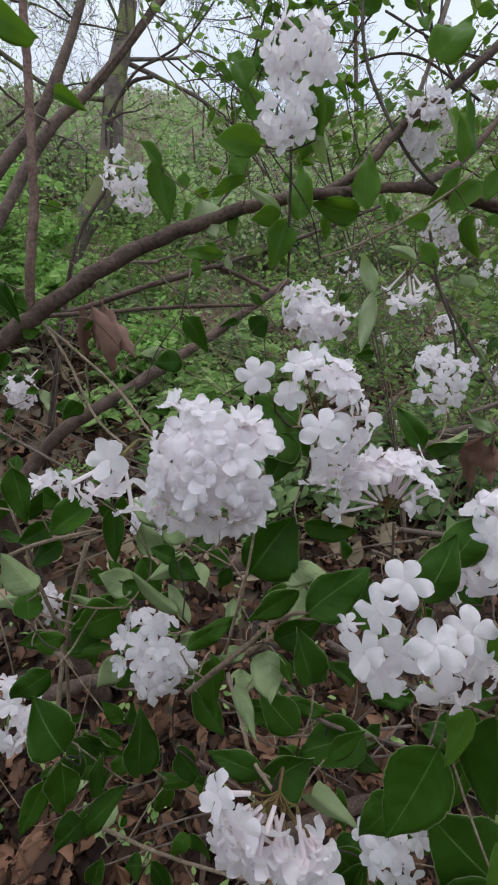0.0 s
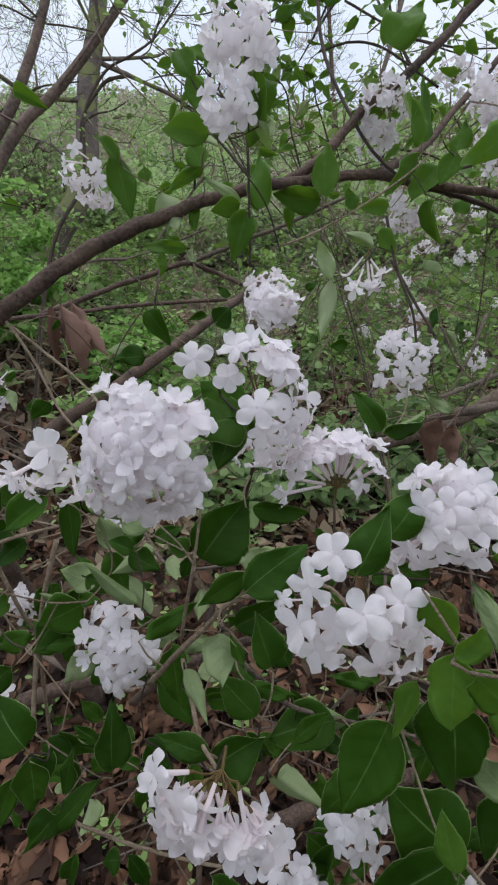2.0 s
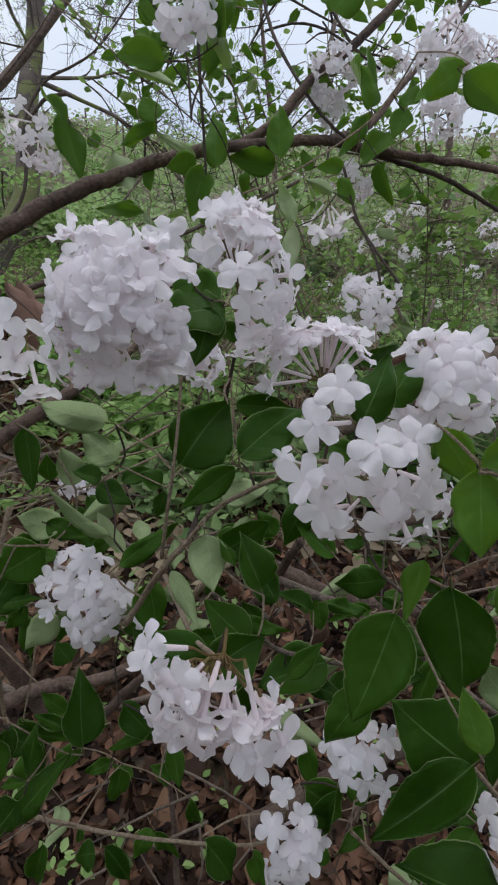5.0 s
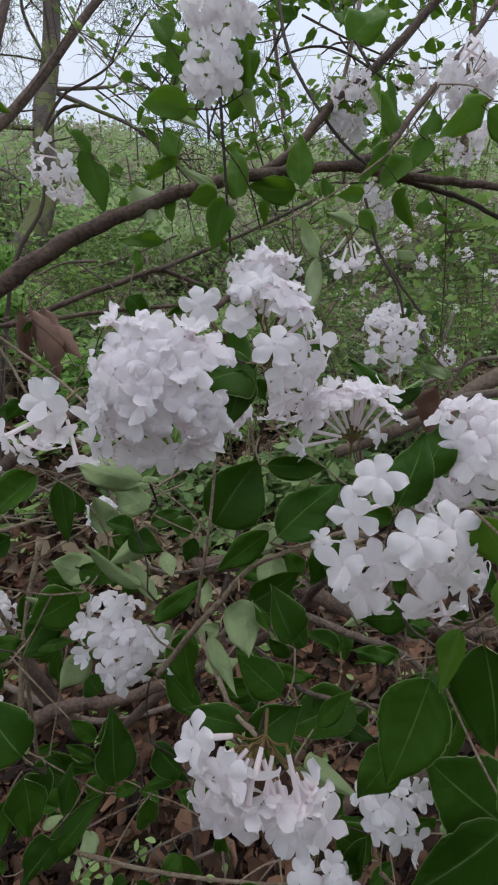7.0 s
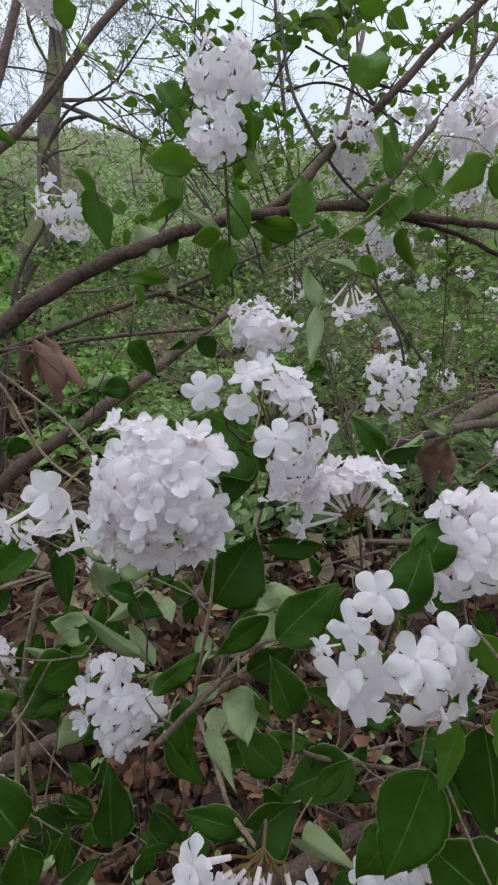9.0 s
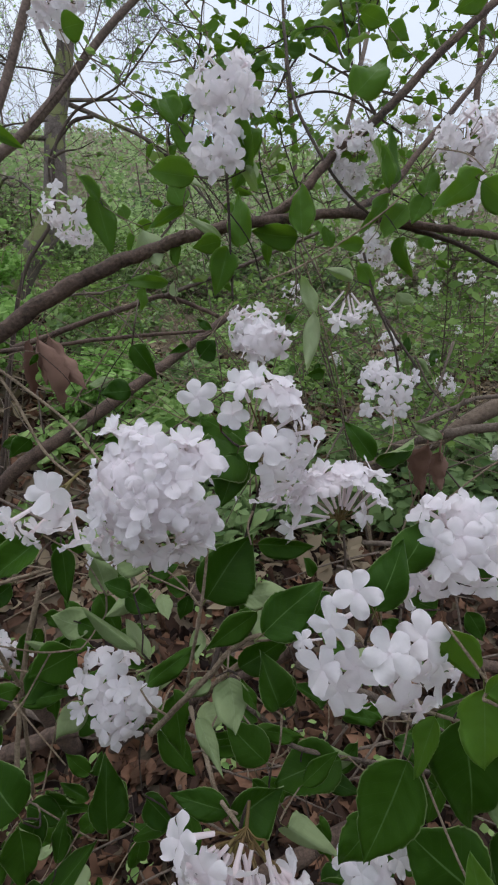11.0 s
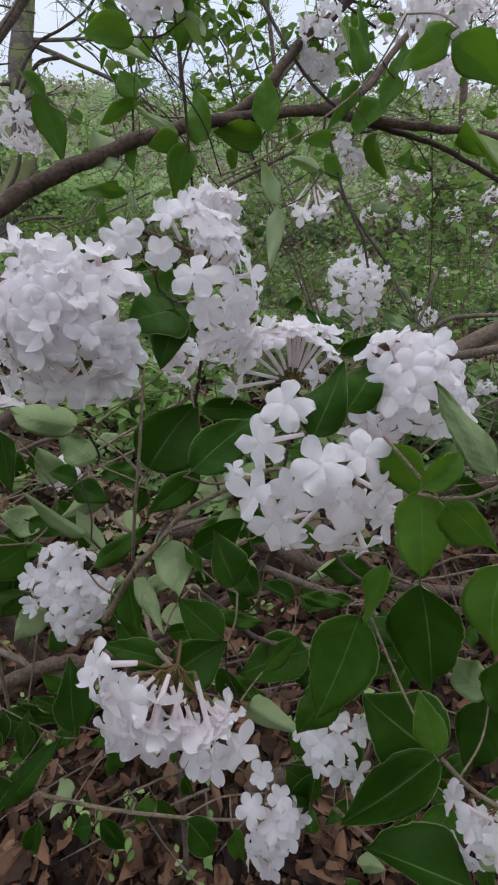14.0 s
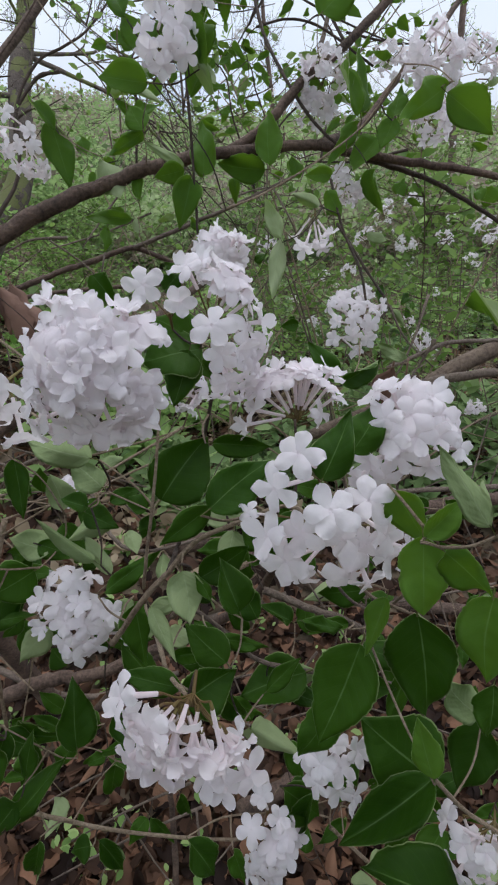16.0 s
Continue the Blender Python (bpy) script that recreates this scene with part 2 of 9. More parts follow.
# ---- ground ----
def build_ground():
    ys = [-60.0, -40.0, -26.0, -17.0, -11.0, -8.0, -6.5, -5.5, -4.5, -3.7] + [-3 + 0.12 * i for i in range(100)] + [9 * 1.09 ** i for i in range(1, 50)]
    cols = [-1.0 + i / 60 for i in range(121)]
    verts, faces = [], []
    for y in ys:
        half = max(5.0, 1.6 * abs(y) + 4)
        for c in cols:
            x = half * c * (0.35 + 0.65 * abs(c))
            verts.append((x, y, ground_height(x, y)))
    w = len(cols)
    for j in range(len(ys) - 1):
        for i in range(w - 1):
            a = j * w + i
            faces.append((a, a + 1, a + 1 + w, a + w))
    return tagged(mesh_object("ground", verts, faces, soil), "dark woodland soil under dry leaves, rising to a hillside", "ground", kind="structure")


ground = build_ground()

# ---- the flowering shrub ----
SHRUB_BASE = Vector((-0.45, 1.0, ground_height(-0.45, 1.0)))
shrub = tagged(new("flowering_shrub"), "spring shrub with white pinkish flower heads and green ovate leaves", "shrub")
shrub.location = SHRUB_BASE
shrub.matrix_basis = Matrix.Translation(SHRUB_BASE)
along = []      # places along the wood, from which twigs may spring
pending = []    # stalk ends that want a twig


def branch(name, points, r0, r1, mat, label=""):
    line = smooth_line(points, 6)
    rnd = random.Random(len(along))
    for i, p in enumerate(line[1:-1], 1):
        p += Vector((rnd.uniform(-1, 1), rnd.uniform(-1, 1), rnd.uniform(-1, 1))) * max(r0, r1) * 0.14
    v, f = tube_data(line, r0, r1, 14 if r0 > 0.006 else 8, 0.05, len(along))
    along.extend(line)
    return mesh_object(name, v, f, mat, shrub, label=label)


def leaf_mesh(seed, fold, curl, wave, twist, roll=0.0, belly=0.74, faces_of=(leaf_top, leaf_under)):
    """A pointed ovate leaf with a toothed margin, 1 long and 1 wide: an upper and a lower sheet and the stalk."""
    rnd = random.Random(seed)
    nu, nv = 30, 4
    verts, faces, slots, uvs = [], [], [], []
    teeth = [(0.014 if i % 2 else -0.012) + rnd.uniform(-0.018, 0.018) for i in range(2 * nu + 2)]
    dents = [(rnd.uniform(0.15, 0.9), rnd.choice((-1, 1)), rnd.uniform(0.02, 0.09)) for _ in range(3)]
    hump = rnd.uniform(-0.05, 0.05)
    for layer in (0, 1):
        for i in range(nu + 1):
            u = i / nu
            w = 0.5 * math.sin(math.pi * (0.004 + 0.996 * u) ** belly) ** 0.88 * (1.03 - 0.30 * u ** 3) if i < nu else 0.004
            for j in range(-nv, nv + 1):
                s = j / nv
                half = w
                if abs(j) == nv:
                    half *= 1 + teeth[i + (nu if j > 0 else 0)] - sum(d * math.exp(-((u - at) / 0.05) ** 2) for at, sd, d in dents if sd == (1 if j > 0 else -1))
                y = half * s + hump * math.sin(math.pi * u) * (1 - abs(s))
                z = fold * abs(half * s) - curl * u * u + 2.1 * wave * math.sin(u * 9 + (2 if s > 0 else 0) + seed) * abs(s) ** 1.5 + 0.022 * math.sin(u * 5.5 + seed * 1.7 + 1.2 * s) + twist * u * half * s
                z += 0.05 * (abs(s) ** 3) * (-1 if seed % 2 else 1) * w * 2 - layer * 0.006
                z += 0.012 * math.sin(u * 30 - abs(s) * 9) * (1 - abs(s)) * abs(s) * 4
                if roll and s > 0:
                    y -= abs(roll) * w * s ** 2.5 * math.sin(math.pi * u)
                    z += roll * 1.1 * w * s ** 1.6 * math.sin(math.pi * u)
                verts.append((u, y, z))
                uvs.append((u, 0.5 + 0.5 * s))
    row, off = 2 * nv + 1, (nu + 1) * (2 * nv + 1)
    for i in range(nu):
        for j in range(2 * nv):
            a = i * row + j
            faces.append((a, a + row, a + row + 1, a + 1))
            slots.append(0)
            b = a + off
            faces.append((b, b + 1, b + row + 1, b + row))
            slots.append(1)
    for i in range(nu):
        for j in (0, 2 * nv):
            a = i * row + j
            faces.append((a, a + off, a + off + row, a + row) if j == 0 else (a, a + row, a + off + row, a + off))
            slots.append(1)
    k = len(verts)
    for x, z in ((-0.13, 0.03), (-0.06, 0.008), (0.03, -0.006)):
        for a in range(4):
            r = 0.009
            verts.append((x, r * math.cos(a * math.pi / 2) * 1.6, z + r * math.sin(a * math.pi / 2)))
            uvs.append((0.5, 0.5))
    for s in range(2):
        for a in range(4):
            p, q = k + s * 4 + a, k + s * 4 + (a + 1) % 4
            faces.append((p, q, q + 4, p + 4))
            slots.append(2)
    me = bpy.data.meshes.new("leaf")
    me.from_pydata(verts, [], faces)
    for m in (*faces_of, leaf_stalk):
        me.materials.append(m)
    me.polygons.foreach_set("material_index", slots)
    me.polygons.foreach_set("use_smooth", [True] * len(faces))
    layer = me.uv_layers.new(name="leaf")
    for loop in me.loops:
        layer.data[loop.index].uv = uvs[loop.vertex_index]
    me.update()
    return me


LEAF_SHAPES = ((1, 0.16, 0.08, 0.020, 0.0), (2, 0.30, 0.16, 0.030, 0.25), (3, 0.10, 0.14, 0.040, -0.3, 0.0, 0.66),
               (4, 0.42, 0.22, 0.025, 0.2), (5, 0.22, -0.08, 0.040, 0.35, 0.35), (6, 0.06, 0.20, 0.035, -0.2),
               (7, 0.12, 0.05, 0.045, -0.25, 0.0, 0.82), (8, 0.24, 0.28, 0.03, 0.3, 0.55, 0.7), (9, 0.18, 0.10, 0.055, 0.15, -0.3, 0.68))
LEAVES = [leaf_mesh(*q) for q in LEAF_SHAPES]
# the topmost shoots take brighter, yellower leaves, their colour painted as if lit from behind
BACKLIT_LEAVES = [leaf_mesh(*q, faces_of=(backlit_top, backlit_under)) for q in LEAF_SHAPES]


def leaf(base, tip, width, normal, shape, young=False):
    base, tip = Vector(base), Vector(tip)
    x = tip - base
    length = x.length
    x.normalize()
    z = Vector(normal)
    z = (z - x * z.dot(x)).normalized()
    y = z.cross(x)
    # young or high leaves get the copy coloured as lit from behind
    ob = new("leaf", (BACKLIT_LEAVES if young or base.z > 1.3 else LEAVES)[shape])
    m = Matrix((x * length, y * width, z * length)).transposed().to_4x4()
    m.translation = base
    adopt(ob, shrub)
    ob.matrix_basis = m
    pending.append((base - x * length * 0.12 + z * length * 0.03, -x, 0.0009))
    return ob


def flower_mesh(seed, open_angle, petal_len, tube=0.020):
    """One flower: a slender tube and five rounded lobes, its mouth at the origin, facing +z."""
    rnd = random.Random(seed)
    verts, faces, slots = [], [], []
    for k in range(5):
        turn = 2 * math.pi * k / 5 + rnd.uniform(-0.12, 0.12)
        lift = open_angle + rnd.uniform(-0.2, 0.2)
        recurve, cup, size = rnd.uniform(0.05, 0.5), rnd.uniform(-0.75, 0.15), petal_len * rnd.uniform(0.92, 1.10)
        ruffle, phase = rnd.uniform(0.0010, 0.0024), rnd.uniform(0, 6)
        skew = rnd.uniform(-0.3, 0.3)
        start = len(verts)
        nu, nv = 8, 4
        for i in range(nu + 1):
            u = 1 - (1 - i / nu) ** 1.5
            half = size * 0.385 * (0.40 + 0.60 * math.sin(min(1.0, u / 0.66) * math.pi / 2) ** 1.4) * (1.0 if u < 0.58 else max(0.02, 1 - ((u - 0.58) / 0.423) ** 2) ** 0.56)
            for j in range(nv + 1):
                s = -1 + 2 * j / nv
                r = 0.0008 + size * u
                z = math.sin(lift) * size * u - recurve * size * u * u + cup * half * s * s * 0.6 + skew * half * s * u + ruffle * math.sin(7 * u + phase + 2.5 * s) * u * abs(s)
                y = half * s
                verts.append((r * math.cos(lift * 0.8) * math.cos(turn) - y * math.sin(turn), r * math.cos(lift * 0.8) * math.sin(turn) + y * math.cos(turn), z + 0.00030 * math.sin(turn + 0.5) * u + 0.00025 * s * (1 - u)))
        for i in range(nu):
            for j in range(nv):
                a = start + i * (nv + 1) + j
                faces.append((a, a + nv + 1, a + nv + 2, a + 1))
                slots.append(0)
    start = len(verts)
    rings = ((-tube, 0.0006), (-tube * 0.86, 0.0010), (-0.007, 0.0012), (-0.0020, 0.0014), (-0.0003, 0.0019))
    for z, r in rings:
        for a in range(7):
            verts.append((r * math.cos(a * 2 * math.pi / 7), r * math.sin(a * 2 * math.pi / 7), z))
    for i in range(len(rings) - 1):
        for a in range(7):
            p, q = start + i * 7 + a, start + i * 7 + (a + 1) % 7
            faces.append((p, q, q + 7, p + 7))
            slots.append(2 if i == 0 else 1)
    mouth = len(verts)
    verts.append((0, 0, -0.0016))
    for a in range(10):
        verts.append((0.0018 * math.cos(a * math.pi / 5), 0.0018 * math.sin(a * math.pi / 5), -0.0004))
    for a in range(10):
        faces.append((mouth, mouth + 1 + a, mouth + 1 + (a + 1) % 10))
        slots.append(0)
    me = bpy.data.meshes.new("flower")
    me.from_pydata(verts, [], faces)
    for m in (petal_white, tube_pink, calyx):
        me.materials.append(m)
    me.polygons.foreach_set("material_index", slots)
    me.polygons.foreach_set("use_smooth", [True] * len(faces))
    me.update()
    return me


SHAPES = tuple(enumerate(((0.10, 0.0104), (0.28, 0.0099), (-0.05, 0.0108), (0.5, 0.0097), (0.18, 0.0102), (0.0, 0.0096), (0.36, 0.0106), (0.8, 0.0098), (-0.2, 0.0102))))
FLOWERS = {n: [flower_mesh(11 + k, a, s, n) for k, (a, s) in SHAPES] for n in (0.013, 0.018, 0.023, 0.028, 0.033)}
heads = []


def head(hub, axis, radius, label=""):
    ob = new("flower_head", bpy.data.meshes.new("flower_head"))
    adopt(ob, shrub)
    ob.matrix_basis = Matrix.Translation(hub)
    ob["label"] = label or "rounded head of white pink-tinged tubular flowers"
    h = {"ob": ob, "hub": Vector(hub), "axis": Vector(axis).normalized(), "radius": radius, "dirs": [], "rnd": random.Random(len(heads) + 40)}
    heads.append(h)
    return h


def bloom(h, way, r, face=None, size=1.0, tube=0.0):
    rnd = h["rnd"]
    way = Vector(way).normalized()
    face = Vector(face).normalized() if face else (way + Vector([rnd.gauss(0, 0.42) for _ in range(3)])).normalized()
    tube = min(FLOWERS, key=lambda n: abs(n - (tube or r - 0.0055)))
    ob = new("flower", rnd.choice(FLOWERS[tube]))
    ob.parent = h["ob"]
    turn = face.to_track_quat("Z", "Y").to_matrix().to_4x4() @ Matrix.Rotation(rnd.uniform(0, 6.28), 4, "Z")
    size *= rnd.uniform(0.93, 1.08)
    ob.matrix_basis = Matrix.Translation(way * r) @ turn @ Matrix.Diagonal((size, size, size, 1))
    h["dirs"].append((way, way * r - face * tube * 0.99 * size))


def fill(h, count, spread, size=1.0):
    """Adds flowers where the head has room, within spread degrees of its axis."""
    rnd = h["rnd"]
    apart = 0.0125 / max(0.01, h["radius"])
    made = 0
    for _ in range(count * 40):
        if made >= count:
            break
        w = Vector([rnd.gauss(0, 1) for _ in range(3)]).normalized()
        if w.angle(h["axis"]) > radians(spread) or any(w.angle(d) < apart for d, _ in h["dirs"]):
            continue
        bloom(h, w, h["radius"] * rnd.uniform(0.80, 1.0), None, size)
        made += 1


def finish_heads():
    """The branched stalks in each head, from its hub to the foot of every flower."""
    for h in heads:
        pieces = []
        for i, (way, foot) in enumerate(h["dirs"]):
            pieces.append(tube_data(smooth_line([-h["axis"] * 0.003, foot * 0.5, foot], 3), 0.0004, 0.0005, 5, 0.1, i))
        pieces.append(tube_data(smooth_line([-h["axis"] * 0.012, -h["axis"] * 0.004, h["axis"] * 0.002], 2), 0.0007, 0.0010, 6, 0.1, 1))
        v, f = joined(pieces)
        me = h["ob"].data
        me.from_pydata([tuple(p) for p in v], [], f)
        me.materials.append(calyx)
        me.update()
        pending.append((h["hub"] - h["axis"] * 0.012, -h["axis"], 0.0010))


def join_up():
    """Thin twigs from the stalk ends to the nearest wood."""
    wood = [Vector(p) for p in along]
    for i, (end, way, r) in enumerate(pending):
        near = min(wood, key=lambda p: (p - end).length_squared)
        gap = (near - end).length
        if gap < 0.004 or gap > 0.18:
            continue
        middle = (end + near) / 2 + way * gap * 0.10
        line = smooth_line([end, middle, near], 5)
        v, f = tube_data(line, r * 0.62, r * 0.85, 6, 0.08, i)
        mesh_object("twig", v, f, pale_twig if i % 3 else twig_bark, shrub)
        wood.extend(line[::2])



# flower heads, the large near ones flower by flower
h = head((-0.0180, 0.2120, 1.2450), (-0.1, -0.86, 0.5), 0.0360)
bloom(h, (-0.46, -0.13, 0.88), 0.0379, (-0.53, 0.08, 0.85), 0.91)
bloom(h, (-0.24, -0.24, 0.94), 0.0350, (-0.13, 0.07, 0.99), 0.92)
bloom(h, (-0.01, -0.44, 0.90), 0.0363, (0.07, -0.35, 0.93), 0.92)
bloom(h, (0.13, -0.64, 0.75), 0.0359, (-0.13, -0.82, 0.56), 0.97)
bloom(h, (0.28, -0.54, 0.80), 0.0352, (0.13, -0.52, 0.85), 0.90)
bloom(h, (0.46, -0.41, 0.79), 0.0365, (0.14, -0.34, 0.93), 0.99)
bloom(h, (-0.33, -0.53, 0.78), 0.0356, (-0.41, -0.75, 0.52), 0.99)
bloom(h, (-0.51, -0.56, 0.66), 0.0346, (-0.40, -0.50, 0.77), 0.92)
bloom(h, (-0.24, -0.72, 0.65), 0.0358, (-0.14, -0.73, 0.67), 0.94)
bloom(h, (-0.03, -0.72, 0.69), 0.0361, (-0.17, -0.61, 0.78), 0.99)
bloom(h, (0.13, -0.76, 0.64), 0.0364, (-0.08, -0.67, 0.73), 0.92)
bloom(h, (0.61, -0.50, 0.61), 0.0371, (0.17, -0.50, 0.85), 0.96)
bloom(h, (0.75, -0.38, 0.54), 0.0351, (0.52, -0.43, 0.73), 0.91)
bloom(h, (-0.71, -0.55, 0.44), 0.0345, (-0.97, -0.23, 0.11), 0.98)
bloom(h, (-0.40, -0.78, 0.47), 0.0370, (-0.53, -0.67, 0.52), 0.90)
bloom(h, (-0.01, -0.87, 0.50), 0.0365, (0.16, -0.81, 0.57), 0.93)
bloom(h, (0.13, -0.86, 0.49), 0.0352, (0.31, -0.95, -0.08), 0.91)
bloom(h, (0.31, -0.84, 0.45), 0.0348, (0.17, -0.81, 0.56), 0.94)
bloom(h, (0.47, -0.76, 0.45), 0.0352, (0.20, -0.61, 0.77), 1.00)
bloom(h, (-0.78, -0.58, 0.25), 0.0357, (-0.81, -0.48, 0.33), 0.95)
bloom(h, (-0.49, -0.82, 0.29), 0.0372, (-0.58, -0.80, 0.16), 0.95)
bloom(h, (-0.26, -0.91, 0.33), 0.0350, (-0.32, -0.82, 0.47), 0.93)
bloom(h, (-0.09, -0.95, 0.29), 0.0355, (0.02, -0.91, 0.42), 0.96)
bloom(h, (-0.65, -0.76, 0.08), 0.0362, (-0.78, -0.54, 0.32), 0.91)
bloom(h, (-0.39, -0.91, 0.12), 0.0365, (-0.50, -0.85, 0.19), 0.97)
bloom(h, (-0.18, -0.98, 0.12), 0.0364, (-0.40, -0.86, 0.31), 1.00)
bloom(h, (0.02, -0.99, 0.12), 0.0354, (-0.10, -0.98, 0.20), 0.93)
bloom(h, (0.32, -0.94, 0.12), 0.0352, (0.11, -0.90, 0.43), 0.94)
bloom(h, (0.53, -0.85, -0.00), 0.0352, (0.43, -0.89, -0.12), 0.92)
bloom(h, (0.39, -0.92, -0.07), 0.0348, (0.19, -0.98, -0.02), 0.94)
bloom(h, (-0.79, -0.59, -0.16), 0.0369, (-0.80, -0.60, -0.04), 0.94)
bloom(h, (-0.48, -0.88, -0.06), 0.0353, (-0.46, -0.89, 0.03), 0.97)
bloom(h, (-0.25, -0.97, -0.06), 0.0359, (-0.18, -0.97, 0.14), 0.92)
bloom(h, (-0.07, -1.00, -0.04), 0.0348, (-0.09, -0.96, -0.25), 0.93)
bloom(h, (0.65, -0.75, -0.12), 0.0346, (0.53, -0.84, 0.12), 0.93)
bloom(h, (-0.63, -0.72, -0.29), 0.0353, (-0.77, -0.60, -0.22), 0.94)
bloom(h, (-0.36, -0.90, -0.25), 0.0342, (-0.60, -0.80, 0.06), 0.99)
bloom(h, (-0.14, -0.96, -0.23), 0.0356, (-0.36, -0.73, -0.58), 1.00)
bloom(h, (0.54, -0.80, -0.26), 0.0363, (0.53, -0.85, -0.07), 0.95)
bloom(h, (0.65, -0.68, -0.35), 0.0349, (0.27, -0.96, 0.06), 0.91)
bloom(h, (-0.78, -0.41, -0.47), 0.0409, (-0.87, -0.44, -0.21), 0.97)
bloom(h, (-0.68, -0.39, -0.62), 0.0375, (-0.79, -0.07, -0.61), 0.96)
bloom(h, (-0.38, -0.68, -0.63), 0.0363, (-0.23, -0.87, -0.44), 0.95)
bloom(h, (-0.10, -0.81, -0.57), 0.0362, (-0.06, -0.99, -0.09), 0.93)
bloom(h, (0.33, -0.85, -0.42), 0.0353, (0.27, -0.63, -0.73), 0.92)
bloom(h, (0.47, -0.60, -0.65), 0.0348, (0.35, -0.81, -0.46), 0.98)
bloom(h, (0.16, -0.56, -0.82), 0.0362, (0.34, -0.72, -0.60), 0.99)
bloom(h, (0.29, -0.74, -0.61), 0.0351, (0.23, -0.85, -0.48), 0.95)
h = head((-0.073, 0.2443, 1.2354), (-0.51, -0.8, -0.31), 0.0259)
bloom(h, (-0.11, -0.95, 0.29), 0.0259, (-0.12, -0.88, 0.46))
bloom(h, (-0.78, -0.53, -0.33), 0.0352, (-0.73, -0.64, -0.22))
bloom(h, (-0.44, -0.58, -0.69), 0.0299, (-0.32, -0.46, -0.83))
bloom(h, (0.15, -0.5, -0.85), 0.0351, (0.21, -0.55, -0.81))
bloom(h, (-0.57, -0.59, -0.58), 0.0354, (-0.64, -0.65, -0.41))
bloom(h, (-0.01, -0.93, -0.36), 0.0259, (0.31, -0.88, -0.37))
h = head((0.0410, 0.2500, 1.2490), (0.32, -0.78, 0.53), 0.0323)
bloom(h, (-0.32, -0.23, 0.92), 0.0435, (-0.35, -0.44, 0.83), 1.00, 0.020)
bloom(h, (-0.12, -0.14, 0.98), 0.0427, (-0.61, -0.44, 0.66), 1.00, 0.022)
bloom(h, (0.05, -0.26, 0.96), 0.0384, (0.33, -0.26, 0.91), 1.00, 0.019)
bloom(h, (0.22, -0.05, 0.97), 0.0410, (0.30, -0.08, 0.95), 1.00, 0.022)
bloom(h, (0.35, -0.27, 0.90), 0.0369, (0.54, -0.49, 0.68), 1.00, 0.020)
bloom(h, (0.54, -0.20, 0.82), 0.0354, (0.69, -0.24, 0.69), 1.00, 0.022)
bloom(h, (0.60, -0.37, 0.71), 0.0298, (0.83, -0.04, 0.56), 1.00, 0.020)
bloom(h, (0.27, -0.42, 0.87), 0.0334, (0.35, -0.64, 0.68), 1.00, 0.020)
bloom(h, (-0.11, -0.93, 0.36), 0.0366, (-0.15, -0.84, 0.51), 1.00, 0.026)
bloom(h, (0.00, -1.00, -0.10), 0.0301, (-0.01, -1.00, 0.04), 1.00, 0.022)
bloom(h, (0.68, -0.68, 0.30), 0.0237, (0.86, -0.51, -0.01), 1.00, 0.016)
bloom(h, (0.47, -0.86, -0.17), 0.0232, (0.62, -0.77, -0.16), 1.00, 0.016)
bloom(h, (0.90, -0.29, 0.32), 0.0277, (0.99, 0.10, 0.06), 1.00, 0.022)
bloom(h, (0.90, -0.38, -0.21), 0.0289, (0.74, -0.49, -0.46), 1.00, 0.025)
bloom(h, (0.71, -0.52, -0.48), 0.0269, (0.79, -0.52, -0.33), 1.00, 0.021)
bloom(h, (0.14, -0.64, -0.75), 0.0279, (0.20, -0.86, -0.46), 1.00, 0.020)
bloom(h, (0.44, -0.44, -0.78), 0.0319, (0.62, -0.44, -0.65), 1.00, 0.023)
bloom(h, (-0.06, -0.35, -0.93), 0.0342, (0.07, -0.33, -0.94), 1.00, 0.026)
bloom(h, (0.19, -0.27, -0.94), 0.0371, (0.16, -0.23, -0.96), 1.00, 0.029)
bloom(h, (0.71, -0.26, -0.65), 0.0308, (0.71, -0.37, -0.60), 1.00, 0.023)
h = head((0.0157, 0.263, 1.2611), (-0.05, -0.63, 0.78), 0.0226)
bloom(h, (-0.47, -0.53, 0.71), 0.0267, (-0.1, -0.91, 0.39))
bloom(h, (0.31, -0.85, 0.43), 0.0219, (0.1, -0.95, 0.31))
h = head((0.0870, 0.2460, 1.1970), (0.05, 0.1, 0.98), 0.0247)
bloom(h, (-0.87, -0.31, 0.37), 0.0321, (-0.90, -0.25, 0.36), 0.90, 0.026)
bloom(h, (-0.72, -0.23, 0.66), 0.0349, (-0.69, -0.21, 0.69), 0.90, 0.032)
bloom(h, (-0.55, -0.25, 0.80), 0.0326, (-0.52, -0.26, 0.82), 0.90, 0.031)
bloom(h, (-0.33, -0.20, 0.92), 0.0303, (-0.33, -0.23, 0.92), 0.90, 0.029)
bloom(h, (-0.10, -0.20, 0.98), 0.0307, (-0.14, -0.26, 0.96), 0.90, 0.030)
bloom(h, (0.16, -0.16, 0.97), 0.0308, (0.08, -0.22, 0.97), 0.90, 0.030)
bloom(h, (0.43, -0.16, 0.89), 0.0304, (0.34, -0.18, 0.93), 0.90, 0.030)
bloom(h, (0.66, -0.17, 0.73), 0.0301, (0.59, -0.14, 0.80), 0.90, 0.029)
bloom(h, (0.81, -0.25, 0.53), 0.0283, (0.75, -0.20, 0.63), 0.90, 0.026)
bloom(h, (0.74, -0.57, 0.34), 0.0175, (0.71, -0.59, 0.38), 0.85, 0.015)
